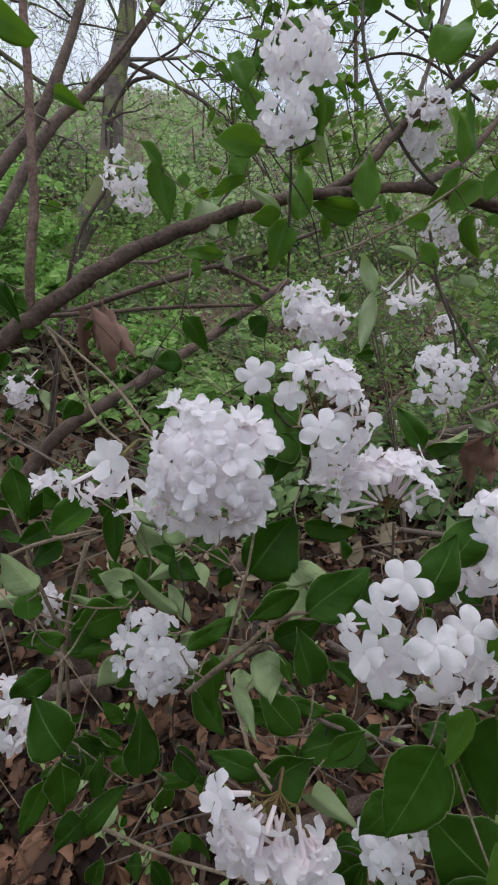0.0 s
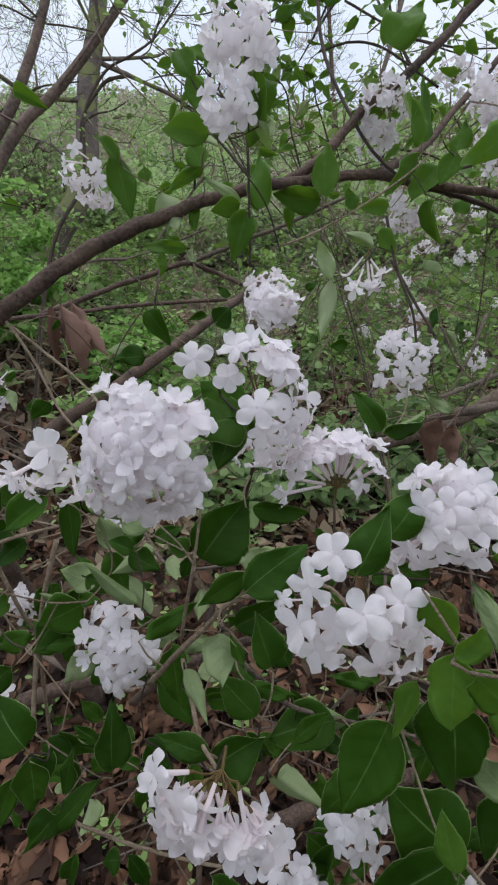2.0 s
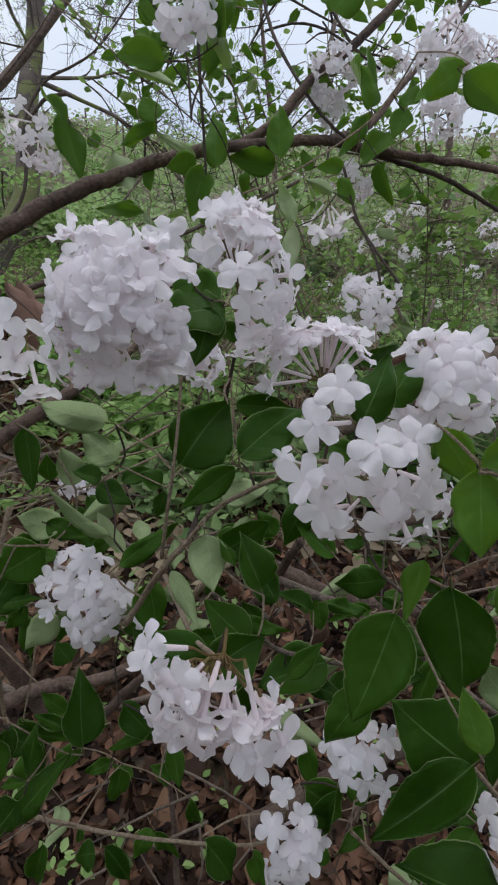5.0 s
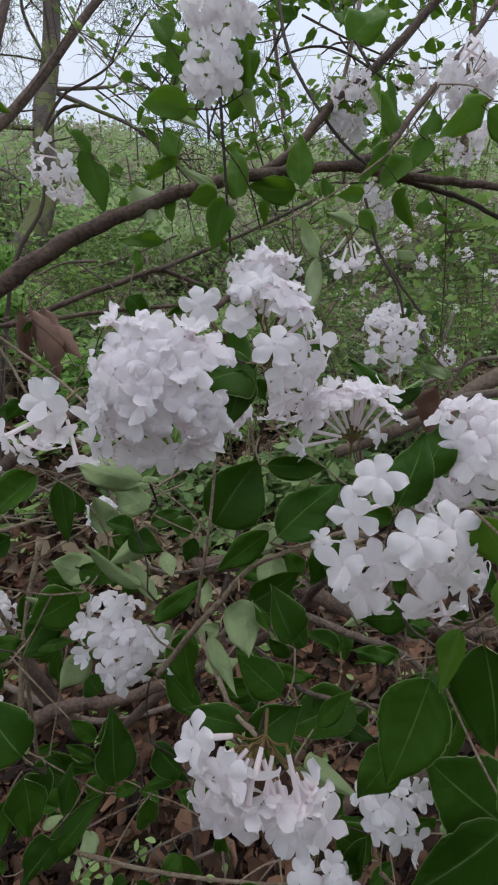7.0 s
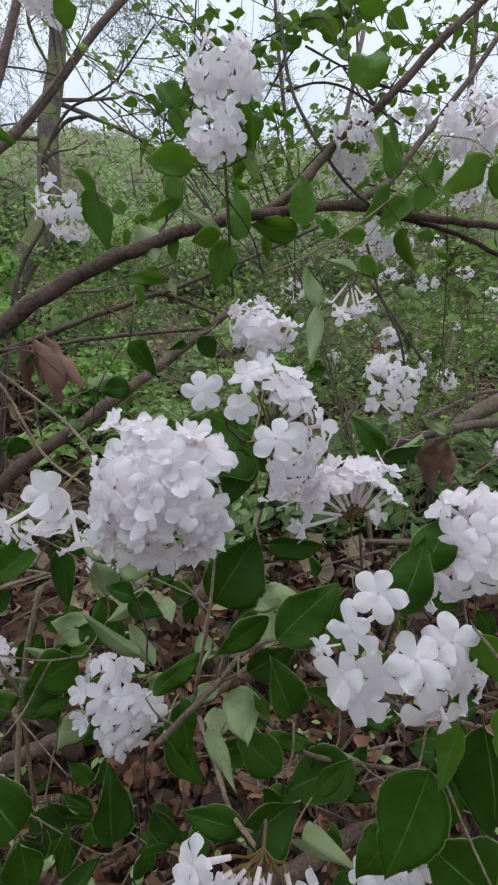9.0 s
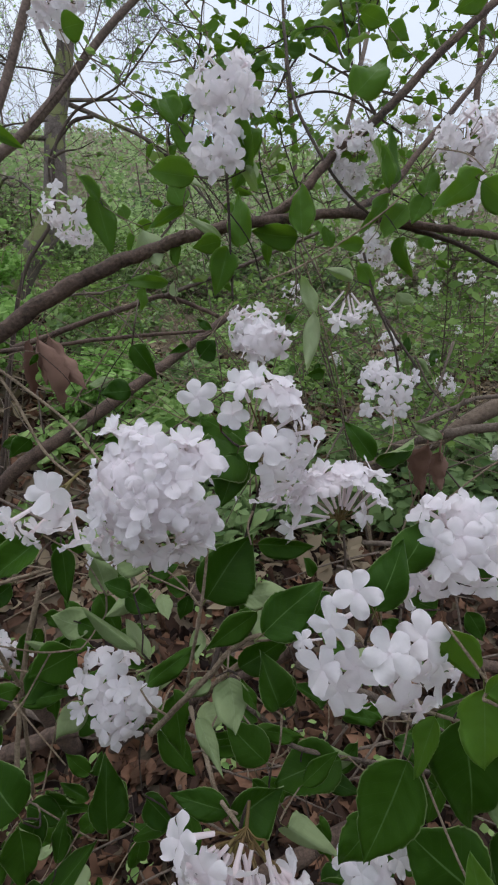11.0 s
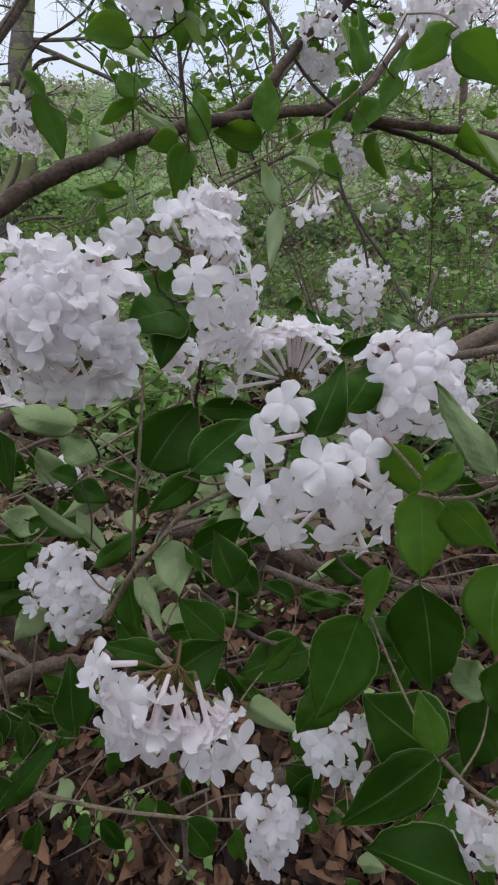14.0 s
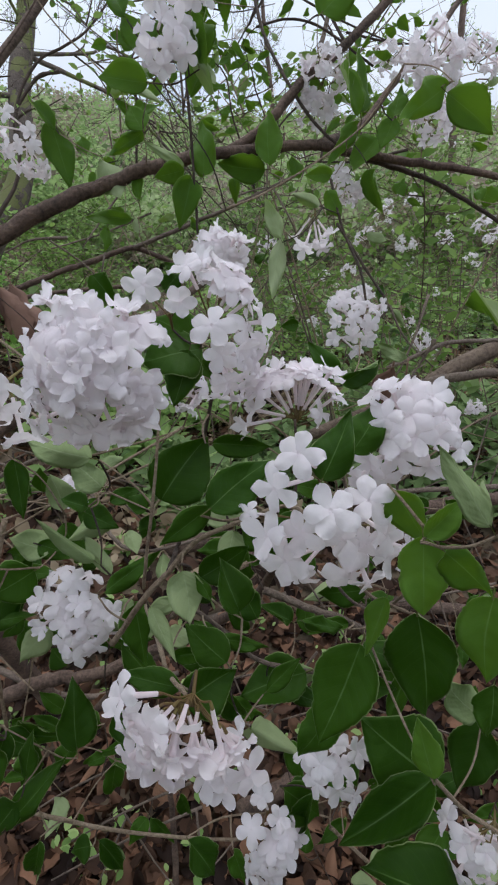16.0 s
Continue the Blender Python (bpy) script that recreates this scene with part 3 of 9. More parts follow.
bloom(h, (-0.33, 0.12, 0.94), 0.0331, (-0.37, -0.05, 0.93), 1.00, 0.030)
bloom(h, (0.03, 0.18, 0.98), 0.0336, (-0.01, 0.03, 1.00), 1.00, 0.029)
bloom(h, (0.38, 0.23, 0.90), 0.0346, (0.31, 0.11, 0.94), 1.00, 0.030)
bloom(h, (0.67, 0.28, 0.69), 0.0361, (0.64, 0.18, 0.74), 1.00, 0.031)
bloom(h, (-0.55, 0.00, 0.84), 0.0347, (-0.53, -0.12, 0.84), 1.00, 0.031)
bloom(h, (-0.92, -0.38, 0.11), 0.0370, (-0.92, -0.38, 0.06), 0.90, 0.031)
bloom(h, (0.10, 0.00, 1.00), 0.0311, (0.03, -0.09, 1.00), 1.00, 0.026)
h = head((0.0910, 0.1720, 1.1670), (-0.1, -0.86, 0.5), 0.0246)
bloom(h, (-0.41, -0.35, 0.84), 0.0630, (-0.50, -0.59, 0.63), 1.02, 0.059)
bloom(h, (-0.61, -0.43, 0.66), 0.0604, (-0.76, -0.61, 0.23), 1.02, 0.051)
bloom(h, (-0.31, -0.71, 0.64), 0.0551, (-0.14, -0.68, 0.72), 1.00, 0.053)
bloom(h, (0.07, -0.68, 0.73), 0.0426, (-0.18, -0.70, 0.69), 1.00, 0.045)
bloom(h, (0.56, -0.78, 0.28), 0.0284, (0.22, -0.96, 0.16), 1.00, 0.023)
bloom(h, (0.89, -0.38, -0.27), 0.0372, (0.79, -0.59, -0.16), 0.92, 0.031)
bloom(h, (-0.78, -0.52, 0.34), 0.0523, (-0.79, -0.46, 0.40), 1.00, 0.040)
bloom(h, (-0.60, -0.67, 0.44), 0.0433, (-0.61, -0.72, 0.35), 1.00, 0.040)
bloom(h, (-0.78, -0.62, 0.07), 0.0421, (-0.64, -0.67, 0.38), 1.00, 0.034)
bloom(h, (-0.74, -0.62, -0.26), 0.0352, (-0.71, -0.70, -0.08), 0.95, 0.031)
bloom(h, (-0.21, -0.93, 0.30), 0.0236, (-0.05, -0.98, 0.21), 0.95, 0.022)
bloom(h, (-0.15, -0.98, -0.12), 0.0326, (0.08, -0.99, -0.11), 1.10, 0.026)
bloom(h, (0.22, -0.83, -0.51), 0.0313, (0.23, -0.53, -0.82), 1.00, 0.028)
bloom(h, (0.26, -0.96, 0.13), 0.0230, (-0.43, -0.89, 0.14), 0.95, 0.022)
bloom(h, (-0.86, -0.29, 0.42), 0.0547, (-0.74, -0.48, 0.46), 0.50, 0.068)
bloom(h, (0.73, -0.58, -0.36), 0.0275, (0.48, -0.88, -0.02), 0.90, 0.023)
h = head((0.1432, 0.2008, 1.2016), (-0.08, -0.75, 0.66), 0.0229)
bloom(h, (-0.73, 0.04, 0.69), 0.0343, (-0.82, 0.16, 0.55))
bloom(h, (-0.54, -0.01, 0.84), 0.0312, (-0.37, 0.07, 0.93))
bloom(h, (-0.33, -0.2, 0.92), 0.0261, (-0.47, -0.65, 0.6))
bloom(h, (0.1, -0.32, 0.94), 0.0238, (-0.24, -0.59, 0.77))
bloom(h, (-0.78, -0.41, 0.47), 0.0310, (-0.69, -0.63, 0.36))
bloom(h, (-0.49, -0.62, 0.62), 0.0267, (-0.55, -0.7, 0.46))
bloom(h, (0.28, -0.66, 0.7), 0.0193, (0.21, -0.81, 0.54))
bloom(h, (0.69, -0.68, 0.27), 0.0212, (0.5, -0.81, 0.32))
bloom(h, (-0.78, -0.61, 0.16), 0.0291, (-0.88, -0.43, 0.18))
bloom(h, (-0.46, -0.85, 0.26), 0.0254, (-0.35, -0.89, 0.3))
bloom(h, (0.05, -0.97, 0.23), 0.0207, (0.07, -0.93, 0.37))
bloom(h, (-0.11, -0.9, -0.41), 0.0253, (-0.18, -0.89, -0.42))
bloom(h, (-0.67, -0.73, -0.14), 0.0279, (-0.71, -0.64, 0.3))
bloom(h, (-0.89, -0.36, -0.27), 0.0347, (-0.88, -0.47, -0.04))
bloom(h, (-0.86, -0.34, -0.39), 0.0437, (-0.85, -0.37, -0.38))
bloom(h, (-0.69, -0.52, -0.51), 0.0340, (-0.38, -0.89, -0.26))
bloom(h, (0.76, -0.61, -0.23), 0.0236, (0.53, -0.78, 0.32))
fill(h, 5, 75, 1.0)
h = head((0.2067, 0.4807, 1.2132), (-0.07, -0.69, 0.72), 0.0335)
bloom(h, (-0.79, -0.33, 0.52), 0.0406, (-0.9, -0.09, 0.42))
bloom(h, (-0.53, -0.52, 0.67), 0.0354, (-0.39, -0.74, 0.54))
bloom(h, (-0.01, -0.64, 0.77), 0.0278, (0.1, -0.68, 0.73))
bloom(h, (0.55, -0.61, 0.56), 0.0282, (0.35, -0.49, 0.79))
bloom(h, (-0.67, -0.73, 0.15), 0.0419, (-0.78, -0.59, 0.21))
bloom(h, (-0.31, -0.92, 0.24), 0.0335, (-0.48, -0.87, 0.13))
bloom(h, (0.24, -0.97, 0.04), 0.0326, (-0.32, -0.95, 0.03))
bloom(h, (-0.68, -0.7, -0.24), 0.0452, (-0.77, -0.63, 0.11))
bloom(h, (-0.29, -0.93, -0.21), 0.0393, (-0.26, -0.92, -0.3))
bloom(h, (0.17, -0.91, -0.37), 0.0347, (-0.05, -0.94, -0.33))
bloom(h, (-0.15, -0.78, -0.6), 0.0421, (0.29, -0.89, -0.35))
fill(h, 4, 80, 1.0)
h = head((-0.0795, 0.2764, 1.0377), (-0.08, -0.75, 0.66), 0.0363)
bloom(h, (-0.13, -0.04, 0.99), 0.0437, (-0.15, -0.01, 0.99))
bloom(h, (0.15, -0.32, 0.93), 0.0446, (0.28, -0.51, 0.81))
bloom(h, (-0.58, -0.35, 0.74), 0.0354, (-0.31, -0.64, 0.7))
bloom(h, (-0.12, -0.59, 0.8), 0.0358, (0.29, -0.73, 0.62))
bloom(h, (0.26, -0.62, 0.74), 0.0413, (0.25, -0.45, 0.86))
bloom(h, (0.57, -0.54, 0.62), 0.0398, (0.65, -0.28, 0.71))
bloom(h, (-0.63, -0.7, 0.35), 0.0310, (-0.29, -0.9, 0.34))
bloom(h, (-0.04, -0.83, 0.55), 0.0316, (0.21, -0.7, 0.69))
bloom(h, (0.36, -0.83, 0.42), 0.0338, (0.33, -0.78, 0.53))
bloom(h, (0.64, -0.73, 0.24), 0.0388, (0.57, -0.77, 0.3))
bloom(h, (0.86, -0.49, -0.12), 0.0442, (0.85, -0.42, 0.33))
bloom(h, (-0.13, -0.99, 0.02), 0.0306, (-0.38, -0.85, 0.36))
bloom(h, (0.3, -0.95, -0.04), 0.0327, (0.47, -0.88, -0.07))
bloom(h, (0.51, -0.84, -0.18), 0.0363, (0.47, -0.88, -0.02))
bloom(h, (0.05, -0.93, -0.36), 0.0327, (0.12, -0.99, 0.11))
bloom(h, (0.76, -0.53, 0.38), 0.0409, (0.63, -0.54, 0.55))
fill(h, 3, 80, 1.0)
h = head((0.0130, 0.1220, 1.1210), (-0.22, -0.7, -0.68), 0.0275)
bloom(h, (-0.73, -0.28, 0.62), 0.0355, (-0.87, -0.24, 0.42), 0.92, 0.020)
bloom(h, (-0.85, -0.44, 0.30), 0.0296, (-0.93, -0.31, -0.20), 0.88, 0.020)
bloom(h, (-0.66, -0.66, 0.37), 0.0244, (-0.41, -0.87, 0.28), 0.88, 0.013)
bloom(h, (-0.83, -0.56, 0.04), 0.0266, (-0.81, -0.44, -0.38), 0.88, 0.021)
bloom(h, (-0.37, -0.91, 0.18), 0.0164, (-0.40, -0.81, -0.42), 0.88, 0.011)
bloom(h, (-0.66, -0.75, -0.09), 0.0228, (-0.57, -0.66, -0.50), 0.90, 0.018)
bloom(h, (-0.76, -0.48, -0.45), 0.0291, (-0.67, -0.09, -0.74), 0.90, 0.029)
bloom(h, (-0.44, -0.83, -0.34), 0.0205, (-0.31, -0.60, -0.73), 0.90, 0.020)
bloom(h, (-0.12, -0.86, -0.49), 0.0162, (-0.31, -0.62, -0.72), 0.82, 0.019)
bloom(h, (-0.49, -0.49, -0.73), 0.0289, (-0.34, -0.28, -0.90), 0.90, 0.033)
bloom(h, (0.09, -0.75, -0.66), 0.0214, (0.19, -0.49, -0.85), 0.88, 0.023)
bloom(h, (-0.23, -0.43, -0.87), 0.0299, (0.10, -0.35, -0.93), 0.90, 0.036)
bloom(h, (0.25, -0.55, -0.80), 0.0238, (0.19, -0.11, -0.98), 0.80, 0.024)
bloom(h, (0.42, -0.58, -0.70), 0.0259, (0.12, -0.34, -0.93), 0.88, 0.027)
bloom(h, (0.09, -0.34, -0.94), 0.0352, (-0.00, -0.13, -0.99), 0.88, 0.040)
bloom(h, (0.61, -0.46, -0.65), 0.0262, (0.60, -0.45, -0.66), 0.82, 0.017)
bloom(h, (0.67, -0.30, -0.67), 0.0267, (0.74, -0.27, -0.61), 0.82, 0.011)
bloom(h, (0.21, -0.23, -0.95), 0.0483, (0.17, -0.06, -0.98), 0.82, 0.055)
bloom(h, (0.51, -0.32, -0.80), 0.0412, (0.32, -0.15, -0.94), 0.85, 0.033)
bloom(h, (-0.85, -0.42, -0.33), 0.0307, (-0.67, -0.24, -0.70), 0.88, 0.030)
h = head((0.0955, 0.1731, 0.966), (-0.1, -0.86, 0.5), 0.0203)
bloom(h, (0.03, -0.11, 0.99), 0.0303, (-0.01, -0.09, 1))
bloom(h, (0.63, -0.12, 0.76), 0.0263, (0.36, -0.75, 0.56))
bloom(h, (-0.63, -0.05, 0.78), 0.0305, (-0.58, -0.22, 0.78))
bloom(h, (0.1, -0.5, 0.86), 0.0229, (0.03, -0.41, 0.91))
bloom(h, (-0.65, -0.61, 0.46), 0.0207, (-0.73, -0.45, 0.51))
bloom(h, (0.07, -0.98, 0.17), 0.0154, (-0.05, -0.99, 0.1))
bloom(h, (0.55, -0.7, -0.46), 0.0205, (0.7, -0.64, 0.32))
bloom(h, (-0.37, -0.36, 0.86), 0.0284, (-0.28, -0.54, 0.79))
h = head((0.0494, 0.1828, 0.8802), (0.18, -0.91, 0.38), 0.0295)
bloom(h, (-0.01, 0.05, 1), 0.0469, (-0.15, -0.19, 0.97))
bloom(h, (0.22, -0.24, 0.94), 0.0421, (0.32, -0.37, 0.88))
bloom(h, (0.11, -0.57, 0.81), 0.0316, (0.13, -0, 0.99))
bloom(h, (-0.27, -0.31, 0.91), 0.0421, (-0.13, -0.48, 0.87))
bloom(h, (0.4, -0.45, 0.8), 0.0353, (0.28, -0.32, 0.91))
bloom(h, (-0.24, -0.89, 0.39), 0.0234, (0, -0.82, 0.58))
bloom(h, (0.29, -0.89, -0.36), 0.0228, (0.34, -0.83, 0.44))
bloom(h, (-0.62, -0.7, -0.36), 0.0257, (-0.93, -0.21, 0.29))
bloom(h, (-0.07, -0.68, -0.73), 0.0311, (-0.33, -0.08, -0.94))
fill(h, 4, 100, 1.0)
h = head((0.1986, 0.1382, 0.937), (-0.53, -0.82, -0.24), 0.0256)
bloom(h, (-0.85, -0.06, 0.53), 0.0460, (-0.8, 0.25, 0.55))
bloom(h, (-0.88, -0.33, 0.36), 0.0368, (-0.75, -0.35, 0.56))
bloom(h, (-0.82, -0.56, -0.14), 0.0286, (-0.65, -0.73, 0.21))
bloom(h, (-0.84, -0.37, -0.4), 0.0380, (-0.87, -0.49, -0.08))
bloom(h, (-0.69, -0.61, 0.4), 0.0290, (-0.4, -0.69, 0.6))
bloom(h, (-0.33, -0.53, -0.78), 0.0327, (-0.24, -0.83, -0.51))
fill(h, 6, 100, 1.0)
h = head((0.039, 0.4559, 1.4826), (0, -0.87, 0.5), 0.0290)
bloom(h, (-0.64, -0.75, -0.17), 0.0354, (-0.71, -0.59, -0.38))
bloom(h, (-0.32, -0.95, -0.07), 0.0326, (-0.35, -0.93, -0.13))
bloom(h, (0.24, -0.97, 0.08), 0.0273, (0, -0.96, 0.27))
bloom(h, (0.56, -0.81, -0.18), 0.0314, (0.28, -0.77, -0.57))
bloom(h, (-0.47, -0.77, -0.44), 0.0392, (-0.42, -0.79, -0.44))
bloom(h, (0.28, -0.84, -0.46), 0.0392, (0.17, -0.88, -0.45))
bloom(h, (0.58, -0.72, -0.39), 0.0383, (0.45, -0.88, -0.12))
bloom(h, (-0.11, -0.93, -0.36), 0.0384, (0.05, -0.92, -0.38))
fill(h, 6, 90, 1.0)
h = head((0.0283, 0.4311, 1.4385), (0, -0.98, 0.22), 0.0240)
bloom(h, (-0.61, -0.79, 0.03), 0.0266, (-0.49, -0.83, 0.25))
bloom(h, (-0.08, -0.75, 0.66), 0.0173, (0.32, -0.88, 0.36))
bloom(h, (0.51, -0.83, 0.23), 0.0218, (0.45, -0.89, 0.04))
bloom(h, (-0.36, -0.85, -0.38), 0.0333, (-0.27, -0.88, -0.39))
bloom(h, (0.08, -0.95, -0.31), 0.0294, (-0.09, -0.96, -0.26))
bloom(h, (0.42, -0.79, -0.44), 0.0315, (0.04, -0.88, -0.46))
bloom(h, (-0.1, -0.78, -0.61), 0.0348, (0.23, -0.7, -0.67))
fill(h, 4, 90, 1.0)

# flower heads farther back
h = head((-0.1517, 0.7079, 1.4254), (-0.62, -0.6, -0.5), 0.0432)
fill(h, 18, 75, 1.0)
h = head((-0.3796, 0.7394, 1.1187), (-0.33, -0.94, 0.06), 0.0311)
fill(h, 14, 95, 1.0)
h = head((0.0665, 0.5479, 1.2743), (-0.07, -0.84, 0.53), 0.0298)
fill(h, 26, 105, 1.0)
h = head((0.1731, 0.5224, 1.3227), (-0.12, -0.65, -0.75), 0.0340)
bloom(h, (-0.69, 0.02, -0.73), 0.0312, (-0.65, 0.03, -0.76))
bloom(h, (-0.28, 0.05, -0.96), 0.0300, (-0.3, -0.07, -0.95))
bloom(h, (-0.03, -0.49, -0.87), 0.0366, (-0.01, -0.6, -0.8))
bloom(h, (0.41, -0.52, -0.75), 0.0286, (0.5, -0.46, -0.73))
bloom(h, (-0.4, -0.66, -0.64), 0.0527, (-0.43, -0.66, -0.62))
bloom(h, (0.08, -0.55, -0.83), 0.0419, (0.07, -0.56, -0.83))
h = head((0.237, 0.7229, 1.4949), (-0.09, -0.81, 0.58), 0.0331)
fill(h, 22, 110, 1.0)
h = head((0.2284, 0.7309, 1.4586), (-0.09, -0.81, 0.58), 0.0247)
fill(h, 14, 110, 1.0)
h = head((0.3194, 0.5799, 1.4702), (-0.08, -0.75, 0.66), 0.0335)
fill(h, 26, 110, 1.0)
h = head((0.3553, 0.6463, 1.4296), (-0.13, -0.97, 0.23), 0.0295)
fill(h, 16, 110, 1.0)
h = head((0.4991, 0.7996, 1.5337), (-0.09, -0.81, 0.58), 0.0376)
fill(h, 18, 110, 1.0)
h = head((0.2711, 0.7134, 1.3647), (0.07, -0.99, -0.14), 0.0271)
fill(h, 14, 100, 1.0)
h = head((0.4475, 1.021, 1.599), (-0.09, -0.81, 0.58), 0.0331)
fill(h, 14, 100, 1.0)
h = head((-0.1122, 0.5991, 1.6002), (-0.07, -0.84, 0.53), 0.0269)
fill(h, 20, 110, 1.0)
h = head((-0.2034, 0.26, 0.9844), (0, -0.82, 0.58), 0.0276)
fill(h, 20, 110, 1.0)
h = head((-0.2209, 0.3988, 0.976), (0, -0.99, 0.13), 0.0173)
fill(h, 12, 100, 1.0)
h = head((-0.2041, 0.4048, 1.119), (0, -0.82, 0.58), 0.0145)
fill(h, 12, 110, 1.0)
h = head((-0.114, 0.4342, 1.0584), (0, -0.82, 0.58), 0.0161)
fill(h, 8, 100, 1.0)
h = head((0.0219, 0.3418, 1.1923), (-0.09, -0.81, 0.58), 0.0172)
fill(h, 12, 100, 1.0)
h = head((0.0564, 0.3523, 1.2932), (-0.05, -0.63, 0.78), 0.0158)
fill(h, 12, 100, 1.0)
h = head((0.6191, 1.0996, 1.0462), (-0.08, -0.75, 0.66), 0.0296)
fill(h, 10, 110, 1.0)
h = head((0.5501, 1.3241, 1.2844), (-0.08, -0.75, 0.66), 0.0382)
fill(h, 10, 110, 1.0)
h = head((0.7042, 1.4197, 1.268), (-0.08, -0.75, 0.66), 0.0319)
fill(h, 10, 110, 1.0)
h = head((1.0157, 1.7522, 1.2784), (-0.08, -0.75, 0.66), 0.0314)
fill(h, 10, 110, 1.0)
h = head((0.686, 0.9965, 1.2984), (-0.08, -0.75, 0.66), 0.0330)
fill(h, 10, 110, 1.0)
h = head((0.4391, 1.0385, 1.1725), (-0.08, -0.75, 0.66), 0.0220)
fill(h, 10, 110, 1.0)
h = head((0.2689, 1.3138, 1.275), (-0.08, -0.75, 0.66), 0.0323)
fill(h, 10, 110, 1.0)
h = head((0.7419, 1.4691, 1.3864), (-0.08, -0.75, 0.66), 0.0287)
fill(h, 10, 110, 1.0)
h = head((0.6876, 1.5656, 1.3521), (-0.08, -0.75, 0.66), 0.0309)
fill(h, 10, 110, 1.0)
h = head((1.2579, 1.9332, 1.1839), (-0.08, -0.75, 0.66), 0.0354)
fill(h, 10, 110, 1.0)
h = head((0.5743, 1.9391, 0.9685), (-0.08, -0.75, 0.66), 0.0280)
fill(h, 10, 110, 1.0)
h = head((0.8894, 1.7227, 0.9811), (-0.08, -0.75, 0.66), 0.0251)
fill(h, 10, 110, 1.0)
h = head((0.8975, 1.349, 0.8737), (-0.08, -0.75, 0.66), 0.0275)
fill(h, 10, 110, 1.0)
h = head((0.7466, 1.0169, 0.8792), (-0.08, -0.75, 0.66), 0.0215)
fill(h, 10, 110, 1.0)
h = head((0.5936, 1.5967, 1.1882), (-0.08, -0.75, 0.66), 0.0258)
fill(h, 10, 110, 1.0)

# leaves, each from its stalk to its tip
leaf((0.0103, 0.471, 1.4245), (-0.0317, 0.4743, 1.4319), 0.0275, (-0.07, -1, 0.06), 1)
leaf((-0.0204, 0.5445, 1.4421), (0.026, 0.5366, 1.4243), 0.0127, (0.24, 0.94, 0.22), 7)
leaf((-0.006, 0.6336, 1.4208), (-0.0189, 0.6469, 1.4507), 0.0291, (-0.02, -0.92, 0.4), 0)
leaf((-0.0033, 0.6455, 1.423), (-0.0517, 0.6333, 1.3956), 0.0194, (0.19, -0.98, 0.1), 8)
leaf((-0.0613, 0.6781, 1.3978), (-0.0421, 0.6562, 1.3487), 0.0378, (-0.03, 0.91, -0.42), 1)
leaf((-0.0208, 0.6574, 1.3513), (-0.0211, 0.6771, 1.3956), 0.0166, (-0.18, -0.9, 0.4), 5)
leaf((0.039, 0.628, 1.3837), (-0.0066, 0.6399, 1.4103), 0.0127, (0.12, 0.97, -0.22), 0)
leaf((0.0385, 0.6261, 1.3794), (0.0025, 0.6224, 1.3712), 0.0254, (0.15, -0.96, -0.23), 0)
leaf((0.0463, 0.6219, 1.37), (0.0275, 0.5987, 1.3178), 0.0353, (0.1, -0.92, 0.38), 1)
leaf((0.0614, 0.6231, 1.3727), (0.0652, 0.6538, 1.4416), 0.0310, (-0.09, -0.91, 0.41), 2)
leaf((0.1454, 0.6717, 1.3836), (0.0827, 0.6748, 1.3905), 0.0348, (-0.07, -0.97, -0.23), 3)
leaf((0.1480, 0.6523, 1.3849), (0.1505, 0.6724, 1.4526), 0.0348, (-0.17, -0.9, 0.41), 5)
leaf((0.0522, 0.4276, 1.4254), (0.0568, 0.4473, 1.4695), 0.0224, (0.21, -0.9, 0.38), 3)
leaf((0.0131, 0.4321, 1.4354), (-0.0068, 0.4444, 1.4629), 0.0188, (-0.24, -0.94, 0.24), 5)
leaf((0.0454, 0.4661, 1.4134), (0.0668, 0.4819, 1.449), 0.0180, (0.01, -0.92, 0.4), 3)
leaf((0.0448, 0.4839, 1.4533), (0.0698, 0.4703, 1.4228), 0.0100, (0.56, 0.82, 0.1), 6)
leaf((0.0075, 0.5892, 1.4441), (0.0226, 0.5959, 1.4592), 0.0151, (0.2, -0.95, 0.22), 4)
leaf((-0.1155, 0.6943, 1.4342), (-0.149, 0.7148, 1.4803), 0.0242, (-0.01, -0.92, 0.4), 7)
leaf((-0.1252, 0.7158, 1.4456), (-0.1059, 0.6823, 1.3705), 0.0388, (0.32, -0.83, 0.45), 0)
leaf((-0.0918, 0.7524, 1.4172), (-0.0984, 0.7632, 1.4414), 0.0217, (-0.1, -0.92, 0.38), 5)
leaf((-0.0352, 0.681, 1.3306), (-0.0943, 0.6831, 1.3354), 0.0207, (-0.05, -0.99, -0.12), 4)
leaf((-0.0485, 0.6933, 1.3337), (-0.0619, 0.6997, 1.348), 0.0178, (-0.15, -0.95, 0.28), 8)
leaf((-0.0265, 0.6622, 1.3129), (-0.0281, 0.6712, 1.3332), 0.0141, (-0.04, 0.91, -0.41), 4)
leaf((0.2622, 0.6515, 1.4366), (0.2464, 0.6859, 1.5138), 0.0292, (-0.24, -0.9, 0.35), 7)
leaf((0.2699, 0.6651, 1.4424), (0.2813, 0.701, 1.523), 0.0303, (0.52, -0.81, 0.29), 0)
leaf((0.2096, 0.7522, 1.5152), (0.2436, 0.7388, 1.4849), 0.0235, (-0.32, -0.95, 0.07), 8)
leaf((0.198, 0.7429, 1.4944), (0.225, 0.7304, 1.4662), 0.0172, (-0.59, -0.78, -0.21), 8)
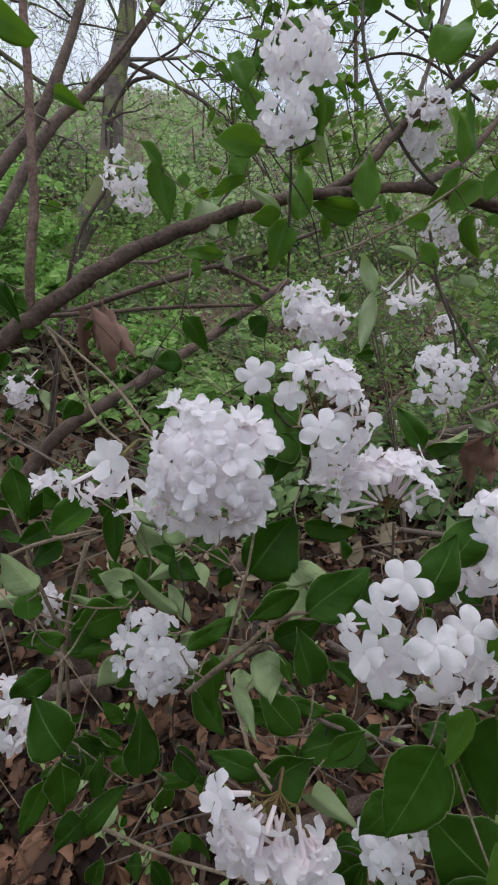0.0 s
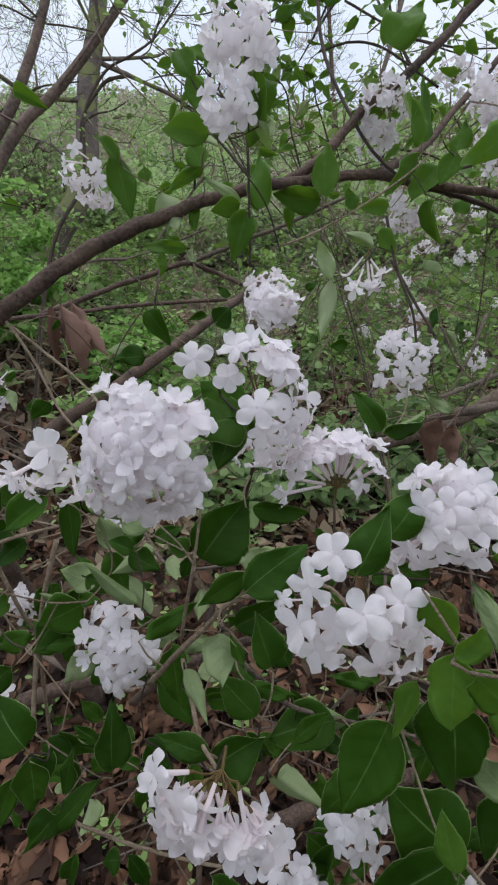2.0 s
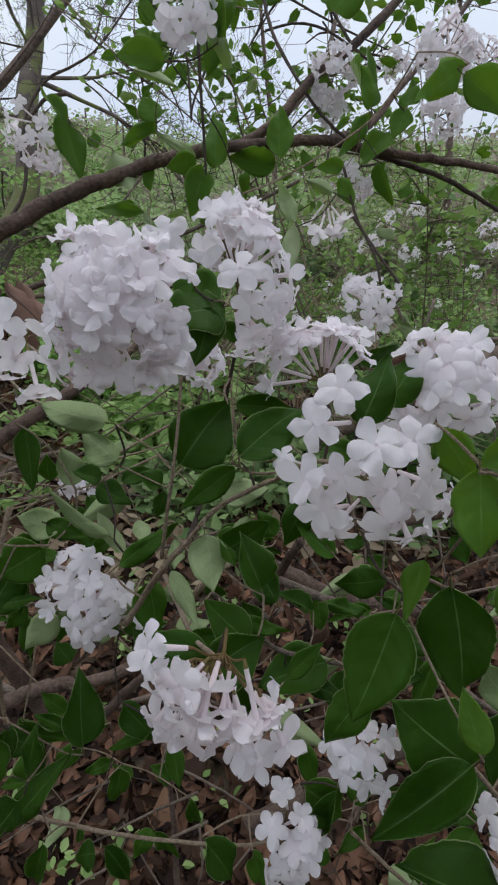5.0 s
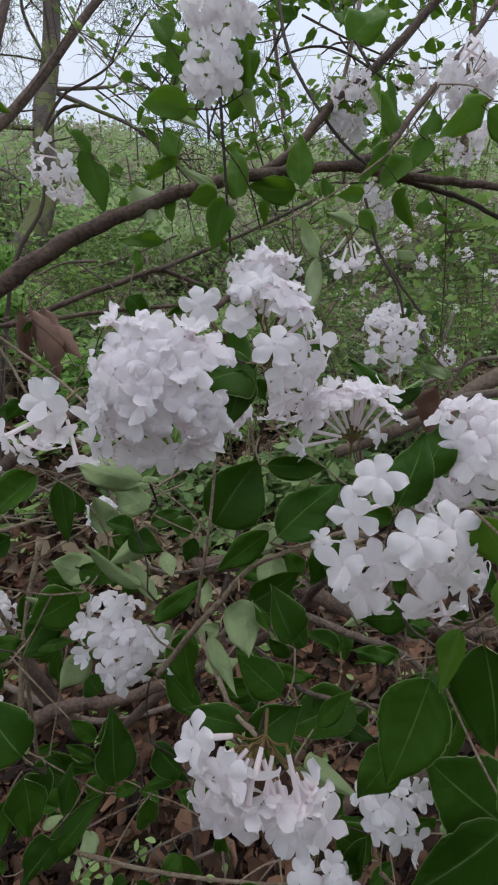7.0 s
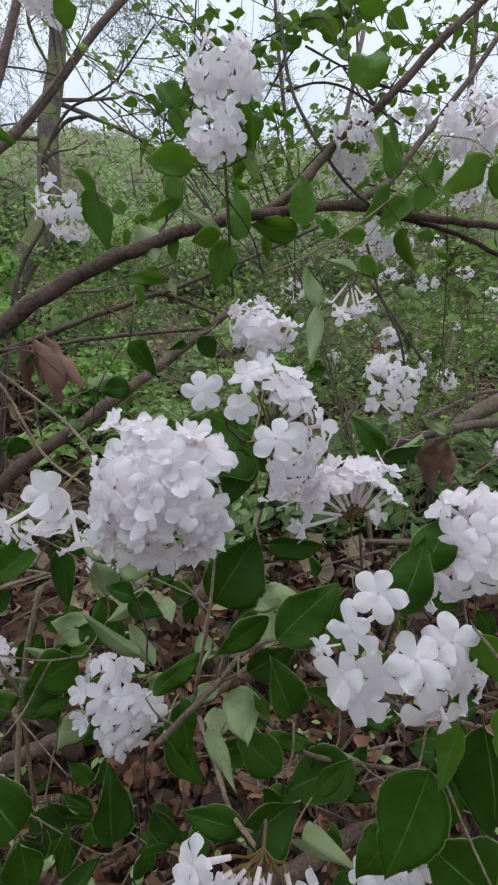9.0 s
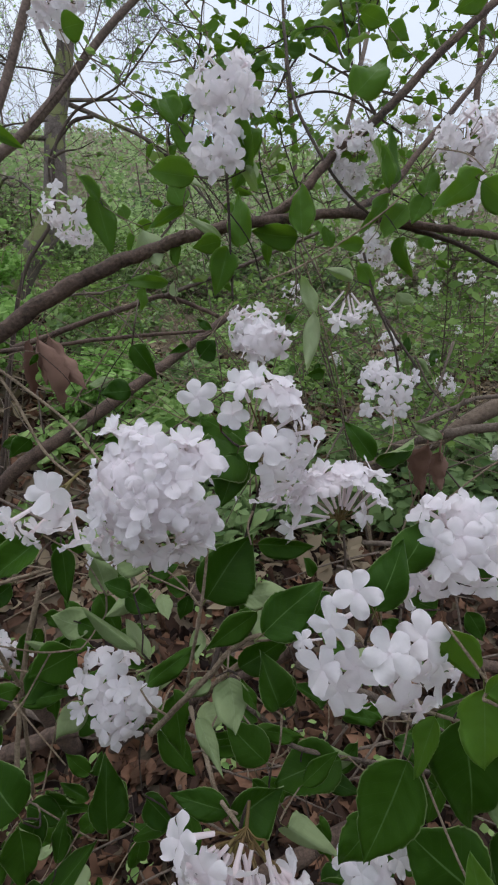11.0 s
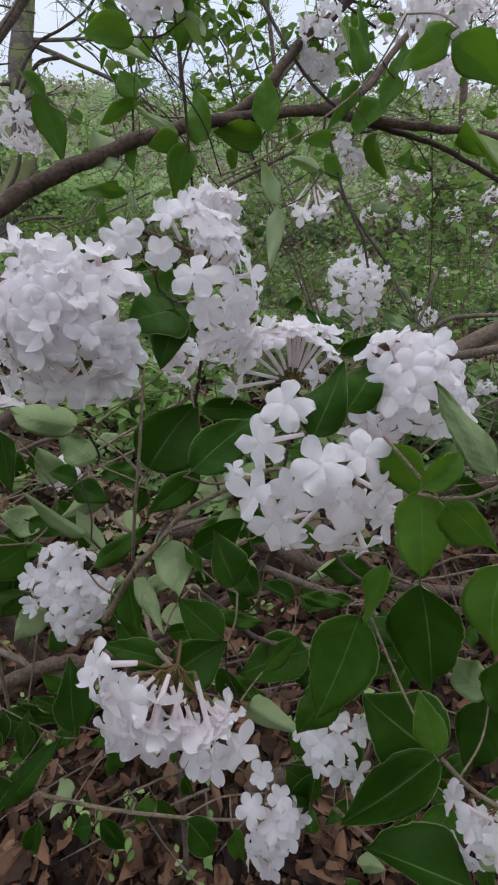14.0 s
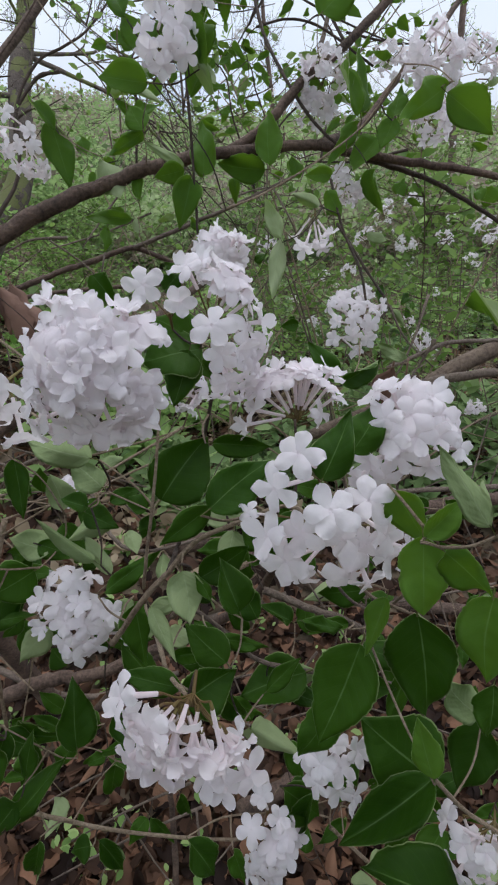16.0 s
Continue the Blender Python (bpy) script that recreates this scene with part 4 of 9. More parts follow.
leaf((0.25, 0.7776, 1.5231), (0.2175, 0.7851, 1.5398), 0.0259, (0.34, 0.91, 0.25), 8)
leaf((0.2594, 0.6442, 1.4275), (0.2217, 0.6248, 1.3839), 0.0253, (0.26, -0.95, 0.19), 8)
leaf((0.3042, 0.6878, 1.4197), (0.2604, 0.668, 1.3752), 0.0394, (0.05, -0.93, 0.36), 4)
leaf((0.2793, 0.647, 1.3771), (0.2886, 0.6252, 1.3282), 0.0307, (-0.62, -0.76, 0.22), 7)
leaf((0.275, 0.46, 1.4194), (0.233, 0.4483, 1.3932), 0.0333, (0.24, -0.97, 0.04), 8)
leaf((0.2744, 0.4574, 1.4136), (0.318, 0.4425, 1.3802), 0.0313, (-0.31, -0.95, 0.02), 1)
leaf((0.2774, 0.5785, 1.42), (0.2916, 0.5938, 1.4544), 0.0264, (-0.48, -0.71, 0.51), 8)
leaf((0.2786, 0.578, 1.4188), (0.2584, 0.5648, 1.3893), 0.0264, (-0.29, -0.79, 0.55), 0)
leaf((0.1931, 0.5458, 1.3465), (0.2054, 0.5325, 1.3167), 0.0214, (-0.62, -0.78, 0.09), 8)
leaf((0.1777, 0.522, 1.3299), (0.1486, 0.5282, 1.3439), 0.0134, (0.27, 0.95, 0.13), 3)
leaf((0.2213, 0.6221, 1.3704), (0.187, 0.6219, 1.37), 0.0198, (0.01, -1, -0.05), 1)
leaf((0.1837, 0.6434, 1.3691), (0.1776, 0.6545, 1.394), 0.0205, (-0.4, -0.87, 0.29), 4)
leaf((0.1285, 0.4924, 1.3004), (0.1159, 0.5082, 1.3359), 0.0177, (0.19, 0.92, -0.34), 6)
leaf((0.1308, 0.5034, 1.3005), (0.1159, 0.4757, 1.2384), 0.0181, (0.2, 0.88, -0.44), 5)
leaf((0.4746, 0.9957, 1.3737), (0.4983, 1.0094, 1.4045), 0.0388, (-0.04, -0.9, 0.43), 8)
leaf((0.544, 0.7629, 1.3425), (0.5166, 0.7707, 1.36), 0.0319, (-0.24, -0.97, 0.05), 6)
leaf((0.0320, 0.2620, 1.2410), (-0.0010, 0.2500, 1.2400), 0.0400, (0.05, -0.55, 0.83), 6)
leaf((0.0250, 0.2580, 1.2410), (0.0120, 0.2450, 1.2120), 0.0240, (-0.25, -0.75, 0.60), 0)
leaf((0.0280, 0.2650, 1.2420), (0.0040, 0.2750, 1.2620), 0.0300, (0.05, -0.75, 0.66), 2)
leaf((0.0313, 0.2752, 1.2305), (0.0398, 0.2701, 1.2192), 0.0119, (0.12, -0.87, 0.47), 1)
leaf((0.0003, 0.2272, 1.1596), (0.0323, 0.2415, 1.1918), 0.0373, (0.05, -0.93, 0.37), 3)
leaf((0.0288, 0.2073, 1.1641), (-0.0009, 0.1993, 1.146), 0.0163, (0.09, -0.96, 0.27), 0)
leaf((0.0274, 0.1637, 1.1891), (0.0579, 0.172, 1.2078), 0.0215, (-0.1, -0.84, 0.54), 5)
leaf((0.0338, 0.2352, 1.1899), (0.0696, 0.2328, 1.1844), 0.0152, (-0.02, -0.96, 0.29), 1)
leaf((0.0779, 0.1583, 1.2014), (0.0938, 0.1707, 1.2295), 0.0194, (-0.36, -0.76, 0.54), 2)
leaf((0.1017, 0.1868, 1.1992), (0.1207, 0.1972, 1.2226), 0.0210, (-0.21, -0.82, 0.53), 2)
leaf((0.1529, 0.3634, 1.1829), (0.129, 0.3782, 1.216), 0.0230, (-0.26, -0.94, 0.23), 4)
leaf((0.1547, 0.3624, 1.1805), (0.203, 0.3698, 1.1972), 0.0230, (0.07, -0.97, 0.23), 7)
leaf((0.2165, 0.3692, 1.1958), (0.1879, 0.3766, 1.2123), 0.0130, (0.06, 0.95, -0.32), 8)
leaf((-0.0413, 0.2525, 1.1796), (-0.081, 0.2583, 1.1925), 0.0220, (-0.07, 0.97, -0.22), 4)
leaf((-0.0471, 0.2926, 1.137), (-0.0689, 0.3018, 1.1574), 0.0255, (-0.24, 0.76, -0.6), 8)
leaf((-0.078, 0.2924, 1.1218), (-0.0834, 0.3035, 1.1466), 0.0215, (-0.02, 0.91, -0.41), 3)
leaf((-0.0553, 0.2752, 1.1322), (-0.0742, 0.2786, 1.1398), 0.0177, (0.08, -0.82, 0.57), 7)
leaf((-0.0604, 0.2826, 1.1242), (-0.0371, 0.277, 1.1117), 0.0192, (0.2, -0.71, 0.68), 2)
leaf((-0.0171, 0.2901, 1.1164), (-0.0328, 0.2939, 1.125), 0.0197, (0.13, -0.79, 0.6), 4)
leaf((-0.0162, 0.2969, 1.1071), (-0.0235, 0.2892, 1.0898), 0.0138, (0.19, -0.92, 0.33), 6)
leaf((-0.0519, 0.2514, 1.1034), (-0.0872, 0.2638, 1.1312), 0.0139, (-0.26, 0.71, -0.65), 7)
leaf((-0.0951, 0.2979, 1.0848), (-0.125, 0.3023, 1.0948), 0.0246, (-0.17, 0.61, -0.78), 2)
leaf((-0.1019, 0.2753, 1.0832), (-0.1376, 0.2684, 1.0678), 0.0341, (0.01, -0.92, 0.39), 0)
leaf((-0.0458, 0.2634, 1.0811), (-0.0628, 0.2756, 1.1084), 0.0122, (-0.07, 0.89, -0.44), 4)
leaf((-0.042, 0.2267, 1.097), (-0.0058, 0.2355, 1.1169), 0.0154, (-0.08, -0.85, 0.52), 8)
leaf((0.0104, 0.191, 1.1347), (0.0123, 0.1793, 1.1085), 0.0206, (0.1, 0.91, -0.4), 2)
leaf((0.0165, 0.1888, 1.1348), (0.0276, 0.1799, 1.1149), 0.0083, (0.58, -0.57, 0.58), 6)
leaf((0.0187, 0.2431, 1.0847), (0.0549, 0.2505, 1.1013), 0.0262, (-0.13, -0.77, 0.63), 4)
leaf((0.0426, 0.2168, 1.0748), (0.0349, 0.2314, 1.1077), 0.0246, (0.27, -0.86, 0.44), 3)
leaf((-0.0069, 0.1744, 1.1271), (0.0032, 0.1633, 1.102), 0.0092, (-0.18, 0.87, -0.46), 5)
leaf((-0.0279, 0.2382, 1.0738), (-0.0238, 0.22, 1.0327), 0.0254, (0.4, -0.82, 0.41), 8)
leaf((0.0305, 0.1966, 1.054), (0.0075, 0.2078, 1.0792), 0.0237, (0.26, -0.77, 0.58), 0)
leaf((0.0068, 0.1431, 1.0937), (0.0343, 0.1475, 1.1036), 0.0241, (-0.07, -0.83, 0.55), 3)
leaf((0.0067, 0.139, 1.1091), (-0.0205, 0.1435, 1.1191), 0.0132, (0.15, -0.68, 0.72), 0)
leaf((0.0967, 0.2471, 0.9707), (0.0412, 0.2426, 0.9606), 0.0436, (-0.08, -0.67, 0.74), 4)
leaf((0.1037, 0.1603, 1.0954), (0.0737, 0.1393, 1.0482), 0.0350, (-0.46, -0.67, 0.59), 0)
leaf((0.0979, 0.1743, 1.0285), (0.0691, 0.1626, 1.0022), 0.0236, (-0.35, -0.65, 0.68), 6)
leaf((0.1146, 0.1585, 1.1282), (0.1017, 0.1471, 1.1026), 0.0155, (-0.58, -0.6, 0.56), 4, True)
leaf((0.1488, 0.1838, 1.0867), (0.148, 0.156, 1.0244), 0.0420, (-0.5, -0.79, 0.36), 5)
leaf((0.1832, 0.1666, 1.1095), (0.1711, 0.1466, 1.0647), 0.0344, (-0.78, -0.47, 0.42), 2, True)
leaf((0.1974, 0.172, 0.9987), (0.172, 0.1838, 1.0253), 0.0245, (-0.2, 0.81, -0.55), 2)
leaf((0.1979, 0.1666, 1.0358), (0.1911, 0.1525, 1.004), 0.0242, (-0.39, -0.81, 0.44), 6)
leaf((0.1215, 0.1076, 1.0631), (0.1169, 0.1189, 1.0885), 0.0147, (-0.24, -0.9, 0.36), 0, True)
leaf((0.1523, 0.1456, 0.9886), (0.1111, 0.1624, 1.0263), 0.0518, (0.07, -0.88, 0.47), 0)
leaf((0.1475, 0.1396, 0.9997), (0.0845, 0.1272, 0.9719), 0.0266, (-0.28, -0.45, 0.84), 3)
leaf((0.1665, 0.1107, 0.9101), (0.0972, 0.1271, 0.9471), 0.0484, (0.36, -0.39, 0.85), 4)
leaf((0.0674, 0.1973, 0.908), (0.0961, 0.1854, 0.8813), 0.0314, (0.27, -0.74, 0.62), 1)
leaf((0.2176, 0.1889, 0.9629), (0.1937, 0.1675, 0.9148), 0.0352, (-0.56, -0.61, 0.55), 5)
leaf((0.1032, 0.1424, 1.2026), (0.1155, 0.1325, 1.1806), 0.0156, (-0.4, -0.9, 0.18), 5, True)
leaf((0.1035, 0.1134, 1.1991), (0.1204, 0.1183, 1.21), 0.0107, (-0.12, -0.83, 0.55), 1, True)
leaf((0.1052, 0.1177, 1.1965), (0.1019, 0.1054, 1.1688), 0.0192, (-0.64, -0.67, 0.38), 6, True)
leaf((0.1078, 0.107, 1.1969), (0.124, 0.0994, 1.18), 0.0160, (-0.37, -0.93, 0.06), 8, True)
leaf((0.1192, 0.1016, 1.2094), (0.1012, 0.1134, 1.2359), 0.0107, (-0.12, 0.87, -0.47), 0)
leaf((0.0589, 0.252, 1.031), (0.0423, 0.2654, 1.0609), 0.0224, (0.3, -0.8, 0.52), 2)
leaf((0.0919, 0.2797, 0.9948), (0.0688, 0.287, 1.0111), 0.0220, (0.24, -0.71, 0.66), 7)
leaf((0.0969, 0.2028, 1.1663), (0.0752, 0.2063, 1.1741), 0.0128, (-0.09, -0.98, 0.19), 4)
leaf((0.1326, 0.2, 1.1599), (0.1167, 0.2033, 1.1673), 0.0160, (0.11, -0.8, 0.59), 5)
leaf((-0.0055, 0.1695, 0.9193), (0.0121, 0.1576, 0.8926), 0.0205, (0.54, -0.58, 0.61), 1)
leaf((0.0247, 0.1639, 0.9068), (0.0303, 0.1537, 0.8838), 0.0139, (0.15, -0.89, 0.43), 8)
leaf((-0.0909, 0.2267, 0.8265), (-0.0689, 0.2138, 0.7975), 0.0179, (0.56, -0.51, 0.65), 7)
leaf((-0.0984, 0.2252, 0.8233), (-0.1152, 0.2245, 0.8217), 0.0210, (-0.05, -0.62, 0.78), 2)
leaf((-0.1235, 0.2067, 0.88), (-0.1329, 0.1931, 0.8494), 0.0190, (0.12, -0.92, 0.37), 7)
leaf((-0.1301, 0.3489, 0.9044), (-0.1423, 0.3568, 0.9221), 0.0251, (0.41, -0.69, 0.59), 0)
leaf((-0.0959, 0.2468, 0.9208), (-0.0918, 0.2686, 0.9699), 0.0310, (0.43, -0.84, 0.34), 5)
leaf((-0.1329, 0.2376, 0.9002), (-0.1299, 0.254, 0.9371), 0.0170, (0.49, -0.81, 0.32), 8)
leaf((-0.1448, 0.2137, 0.8958), (-0.1032, 0.2304, 0.9333), 0.0209, (-0.2, -0.79, 0.57), 2)
leaf((-0.1428, 0.2403, 0.9554), (-0.1678, 0.2208, 0.9116), 0.0284, (-0.15, -0.87, 0.47), 8)
leaf((-0.1546, 0.2582, 1.1185), (-0.1783, 0.2684, 1.1416), 0.0272, (-0.37, 0.64, -0.67), 7)
leaf((-0.1261, 0.1978, 1.032), (-0.1468, 0.2121, 1.0643), 0.0311, (0.41, -0.71, 0.58), 3)
leaf((-0.147, 0.2768, 1.0375), (-0.1142, 0.2957, 1.08), 0.0303, (-0.07, -0.89, 0.45), 8)
leaf((-0.1517, 0.2768, 1.0375), (-0.1123, 0.278, 1.0401), 0.0156, (-0.03, -0.66, 0.75), 6)
leaf((-0.1482, 0.2261, 0.9726), (-0.1464, 0.2079, 0.932), 0.0268, (0.24, -0.88, 0.4), 5)
leaf((-0.1598, 0.221, 0.9612), (-0.1838, 0.2007, 0.9157), 0.0194, (-0.05, -0.9, 0.43), 0)
leaf((-0.1297, 0.2271, 0.9259), (-0.1217, 0.2413, 0.9577), 0.0156, (-0.03, -0.91, 0.41), 6)
leaf((-0.1367, 0.2203, 0.9105), (-0.1677, 0.2073, 0.8813), 0.0264, (-0.14, -0.84, 0.53), 8)
leaf((-0.1424, 0.2344, 1.0652), (-0.1742, 0.2255, 1.0451), 0.0204, (-0.12, -0.82, 0.56), 6)
leaf((-0.1138, 0.2839, 1.1763), (-0.1481, 0.2743, 1.1547), 0.0263, (-0.1, -0.84, 0.53), 1)
leaf((-0.1013, 0.2908, 1.1672), (-0.1005, 0.2733, 1.128), 0.0166, (-0.01, -0.91, 0.41), 0)
leaf((-0.252, 0.584, 1.5553), (-0.2031, 0.572, 1.5283), 0.0347, (-0.24, -0.97, 0), 4)
leaf((0.2237, 0.6916, 1.5512), (0.2768, 0.7154, 1.6046), 0.0481, (0.01, -0.92, 0.4), 2)
leaf((-0.0686, 0.5123, 1.2714), (-0.0439, 0.4985, 1.2404), 0.0270, (0.18, -0.84, 0.51), 7)
leaf((-0.0736, 0.4925, 1.2268), (-0.1069, 0.4925, 1.2268), 0.0283, (0, -0.91, 0.41), 8)
leaf((0.0027, 0.5561, 1.2468), (0.0231, 0.5644, 1.2654), 0.0297, (0.32, -0.95, 0.07), 5)
leaf((-0.0004, 0.4422, 1.4581), (-0.0129, 0.4538, 1.4841), 0.0231, (-0.31, -0.92, 0.26), 7)
leaf((-0.0079, 0.4899, 1.467), (0.0143, 0.4849, 1.4557), 0.0185, (-0.18, -0.98, 0.07), 6)
leaf((0.0476, 0.4422, 1.4581), (0.0583, 0.4252, 1.4199), 0.0231, (-0.14, -0.92, 0.37), 4)
leaf((0.0467, 0.4319, 1.4349), (0.0619, 0.4187, 1.4052), 0.0111, (0.16, 0.93, -0.33), 4)
leaf((-0.2826, 0.6036, 1.2306), (-0.2937, 0.6097, 1.2442), 0.0262, (0.22, -0.81, 0.54), 4)
leaf((-0.2846, 0.5859, 1.2892), (-0.2742, 0.5761, 1.2671), 0.0187, (0.02, -0.91, 0.41), 8)
leaf((-0.3122, 0.5902, 1.2987), (-0.2811, 0.5747, 1.2639), 0.0245, (0.38, -0.67, 0.64), 7)
leaf((-0.2715, 0.5765, 1.1697), (-0.2641, 0.5644, 1.1426), 0.0154, (-0.54, 0.7, -0.46), 8)
leaf((-0.1874, 0.3205, 1.1849), (-0.1762, 0.3024, 1.1442), 0.0204, (0.33, -0.83, 0.46), 5)
leaf((-0.1835, 0.3481, 1.1485), (-0.1637, 0.3421, 1.1349), 0.0206, (0.02, -0.9, 0.43), 1)
leaf((-0.1719, 0.3465, 1.0957), (-0.1978, 0.3381, 1.0767), 0.0270, (0.07, -0.94, 0.33), 4)
leaf((-0.3422, 0.9799, 1.5839), (-0.2878, 0.9698, 1.5613), 0.0267, (-0.07, -0.96, 0.26), 3)
leaf((-0.2455, 0.6724, 1.3852), (-0.2752, 0.6745, 1.3899), 0.0170, (-0.03, -0.97, 0.24), 3)
leaf((-0.2196, 0.5689, 1.1527), (-0.2455, 0.5599, 1.1324), 0.0278, (0.35, -0.94, -0.03), 8)
# near leaf, given the brighter colours for light falling through it
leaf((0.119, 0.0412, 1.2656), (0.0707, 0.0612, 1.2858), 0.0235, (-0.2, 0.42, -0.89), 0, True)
leaf((-0.0631, 0.6853, 1.6598), (-0.0718, 0.6673, 1.6195), 0.0218, (0.06, -0.92, 0.4), 4)
leaf((0.3851, 0.6824, 1.6535), (0.3391, 0.6704, 1.6265), 0.0321, (0.39, -0.88, -0.26), 0)
leaf((0.302, 0.7958, 1.6622), (0.3293, 0.7872, 1.643), 0.0262, (-0.37, -0.92, -0.11), 2)
leaf((0.2836, 0.8714, 1.7091), (0.3265, 0.8622, 1.6885), 0.0284, (-0.43, -0.7, -0.57), 2)
leaf((0.351, 0.7546, 1.5698), (0.3619, 0.7478, 1.5544), 0.0185, (-0.48, -0.88, 0.05), 7)
leaf((-0.1011, 0.5407, 1.5565), (-0.0805, 0.5435, 1.5626), 0.0231, (0.21, -0.94, -0.28), 0)

# more leaves deeper in the shrub
leaf((-0.2971, 0.4744, 1.0648), (-0.3063, 0.475, 1.031), 0.0207, (0.28, -0.95, -0.1), 6)
leaf((-0.146, 0.4467, 1.0579), (-0.1418, 0.4405, 1.0878), 0.0199, (0.09, -0.97, -0.21), 0)
leaf((-0.0689, 0.2692, 1.0363), (-0.0359, 0.2551, 1.035), 0.0138, (0.18, 0.49, -0.86), 7)
leaf((-0.2638, 0.3933, 1.003), (-0.2286, 0.3849, 1.0035), 0.0166, (0.21, 0.84, -0.5), 8)
leaf((-0.0503, 0.3215, 1.108), (-0.0246, 0.3322, 1.1122), 0.0150, (0.24, -0.79, 0.56), 5)
leaf((-0.0759, 0.2944, 1.0016), (-0.1018, 0.2943, 0.9784), 0.0129, (-0.42, -0.78, 0.47), 7)
leaf((-0.11, 0.292, 1.0103), (-0.1325, 0.2752, 0.9968), 0.0247, (-0.36, 0.83, -0.42), 5)
leaf((-0.1355, 0.3279, 1.0292), (-0.1239, 0.3434, 1.0486), 0.0183, (0.09, -0.8, 0.59), 2)
leaf((-0.0982, 0.3147, 0.9961), (-0.1181, 0.3078, 1.0096), 0.0178, (-0.49, 0.81, -0.32), 5)
leaf((-0.0038, 0.2788, 1.0364), (-0.0383, 0.2652, 1.0307), 0.0143, (-0.26, 0.85, -0.45), 2)
leaf((-0.19, 0.3258, 1.1384), (-0.1659, 0.3169, 1.1615), 0.0198, (0.11, -0.88, -0.46), 1)
leaf((-0.2768, 0.4777, 1.096), (-0.2814, 0.5016, 1.1133), 0.0164, (0.23, -0.54, 0.81), 1)
leaf((-0.0724, 0.3477, 0.9632), (-0.0387, 0.3406, 0.9797), 0.0252, (0.38, 0.81, -0.44), 8)
leaf((-0.1556, 0.3468, 0.9776), (-0.1694, 0.3292, 0.9706), 0.0190, (0.56, -0.64, 0.52), 6)
leaf((-0.0148, 0.3291, 1.0449), (-0.0156, 0.3046, 1.0285), 0.0154, (0.09, 0.55, -0.83), 3)
leaf((-0.0842, 0.3245, 1.043), (-0.0577, 0.3159, 1.0633), 0.0142, (-0.48, -0.83, 0.27), 2)
leaf((-0.0537, 0.264, 1.0134), (-0.0231, 0.2521, 1.025), 0.0123, (-0.48, -0.59, 0.65), 0)
leaf((-0.0829, 0.4135, 0.9194), (-0.1128, 0.4232, 0.9183), 0.0125, (-0.26, -0.71, 0.65), 7)
leaf((-0.1028, 0.3563, 1.0701), (-0.0857, 0.3399, 1.0371), 0.0275, (0.28, -0.79, 0.54), 4)
leaf((-0.255, 0.3921, 1.0737), (-0.2221, 0.3717, 1.0764), 0.0132, (-0.07, 0.02, 1), 5)
leaf((-0.0734, 0.4152, 1.0976), (-0.0486, 0.4149, 1.1037), 0.0138, (0.12, 0.88, -0.45), 5)
leaf((-0.1982, 0.3113, 1.0359), (-0.2071, 0.3356, 1.0526), 0.0268, (0.62, -0.27, 0.73), 6)
leaf((-0.2146, 0.3638, 0.9602), (-0.2445, 0.3529, 0.959), 0.0191, (0.26, -0.79, 0.56), 0)
leaf((-0.0555, 0.4175, 1.0158), (-0.0495, 0.3949, 0.998), 0.0191, (-0.38, 0.51, -0.77), 0)
leaf((-0.2055, 0.4501, 0.9555), (-0.2306, 0.4364, 0.9285), 0.0220, (-0.02, -0.89, 0.46), 0)
leaf((-0.2013, 0.4337, 0.9338), (-0.2245, 0.4329, 0.9024), 0.0133, (-0.28, -0.93, 0.23), 6)
leaf((-0.0967, 0.4641, 1.0326), (-0.1157, 0.4441, 1.0042), 0.0230, (-0, -0.82, 0.58), 2)
leaf((-0.2208, 0.4113, 0.9442), (-0.2068, 0.4155, 0.9592), 0.0133, (0.01, -0.96, 0.27), 0)
leaf((-0.0516, 0.322, 1.0945), (-0.087, 0.3215, 1.0762), 0.0207, (0.2, 0.89, -0.41), 3)
leaf((-0.0812, 0.2695, 1.0261), (-0.0551, 0.2717, 1.0003), 0.0168, (0.58, -0.61, 0.54), 0)
leaf((-0.0309, 0.3328, 0.9542), (-0.0678, 0.3409, 0.9391), 0.0139, (0.36, 0.82, -0.44), 8)
leaf((-0.1488, 0.3525, 1.0133), (-0.1771, 0.3575, 1.0223), 0.0142, (-0.12, 0.66, -0.74), 7)
leaf((0.0022, 0.3144, 1.12), (0.0331, 0.316, 1.1336), 0.0268, (-0.11, -0.92, 0.36), 5)
leaf((-0.0989, 0.3589, 1.0231), (-0.0907, 0.3672, 1.0495), 0.0144, (0.3, -0.93, 0.2), 4)
leaf((-0.1018, 0.4198, 1.05), (-0.0916, 0.4047, 1.0228), 0.0134, (0.26, -0.8, 0.54), 8)
leaf((-0.1919, 0.4006, 0.995), (-0.199, 0.3737, 0.9743), 0.0214, (0.22, -0.63, 0.74), 7)
leaf((-0.1462, 0.3854, 1.0216), (-0.1794, 0.3946, 1.0167), 0.0208, (-0.29, -0.91, 0.29), 5)
leaf((-0.2081, 0.3962, 0.9685), (-0.2173, 0.3759, 0.9614), 0.0136, (0.69, -0.5, 0.53), 2)
leaf((-0.1573, 0.3472, 1.0122), (-0.1553, 0.3301, 0.9803), 0.0179, (0.38, -0.81, 0.46), 2)
leaf((-0.1531, 0.4144, 1.096), (-0.149, 0.4214, 1.0656), 0.0163, (0.36, -0.92, -0.17), 8)
leaf((-0.1812, 0.3541, 1.11), (-0.2055, 0.3339, 1.1024), 0.0214, (0.47, -0.74, 0.48), 3)
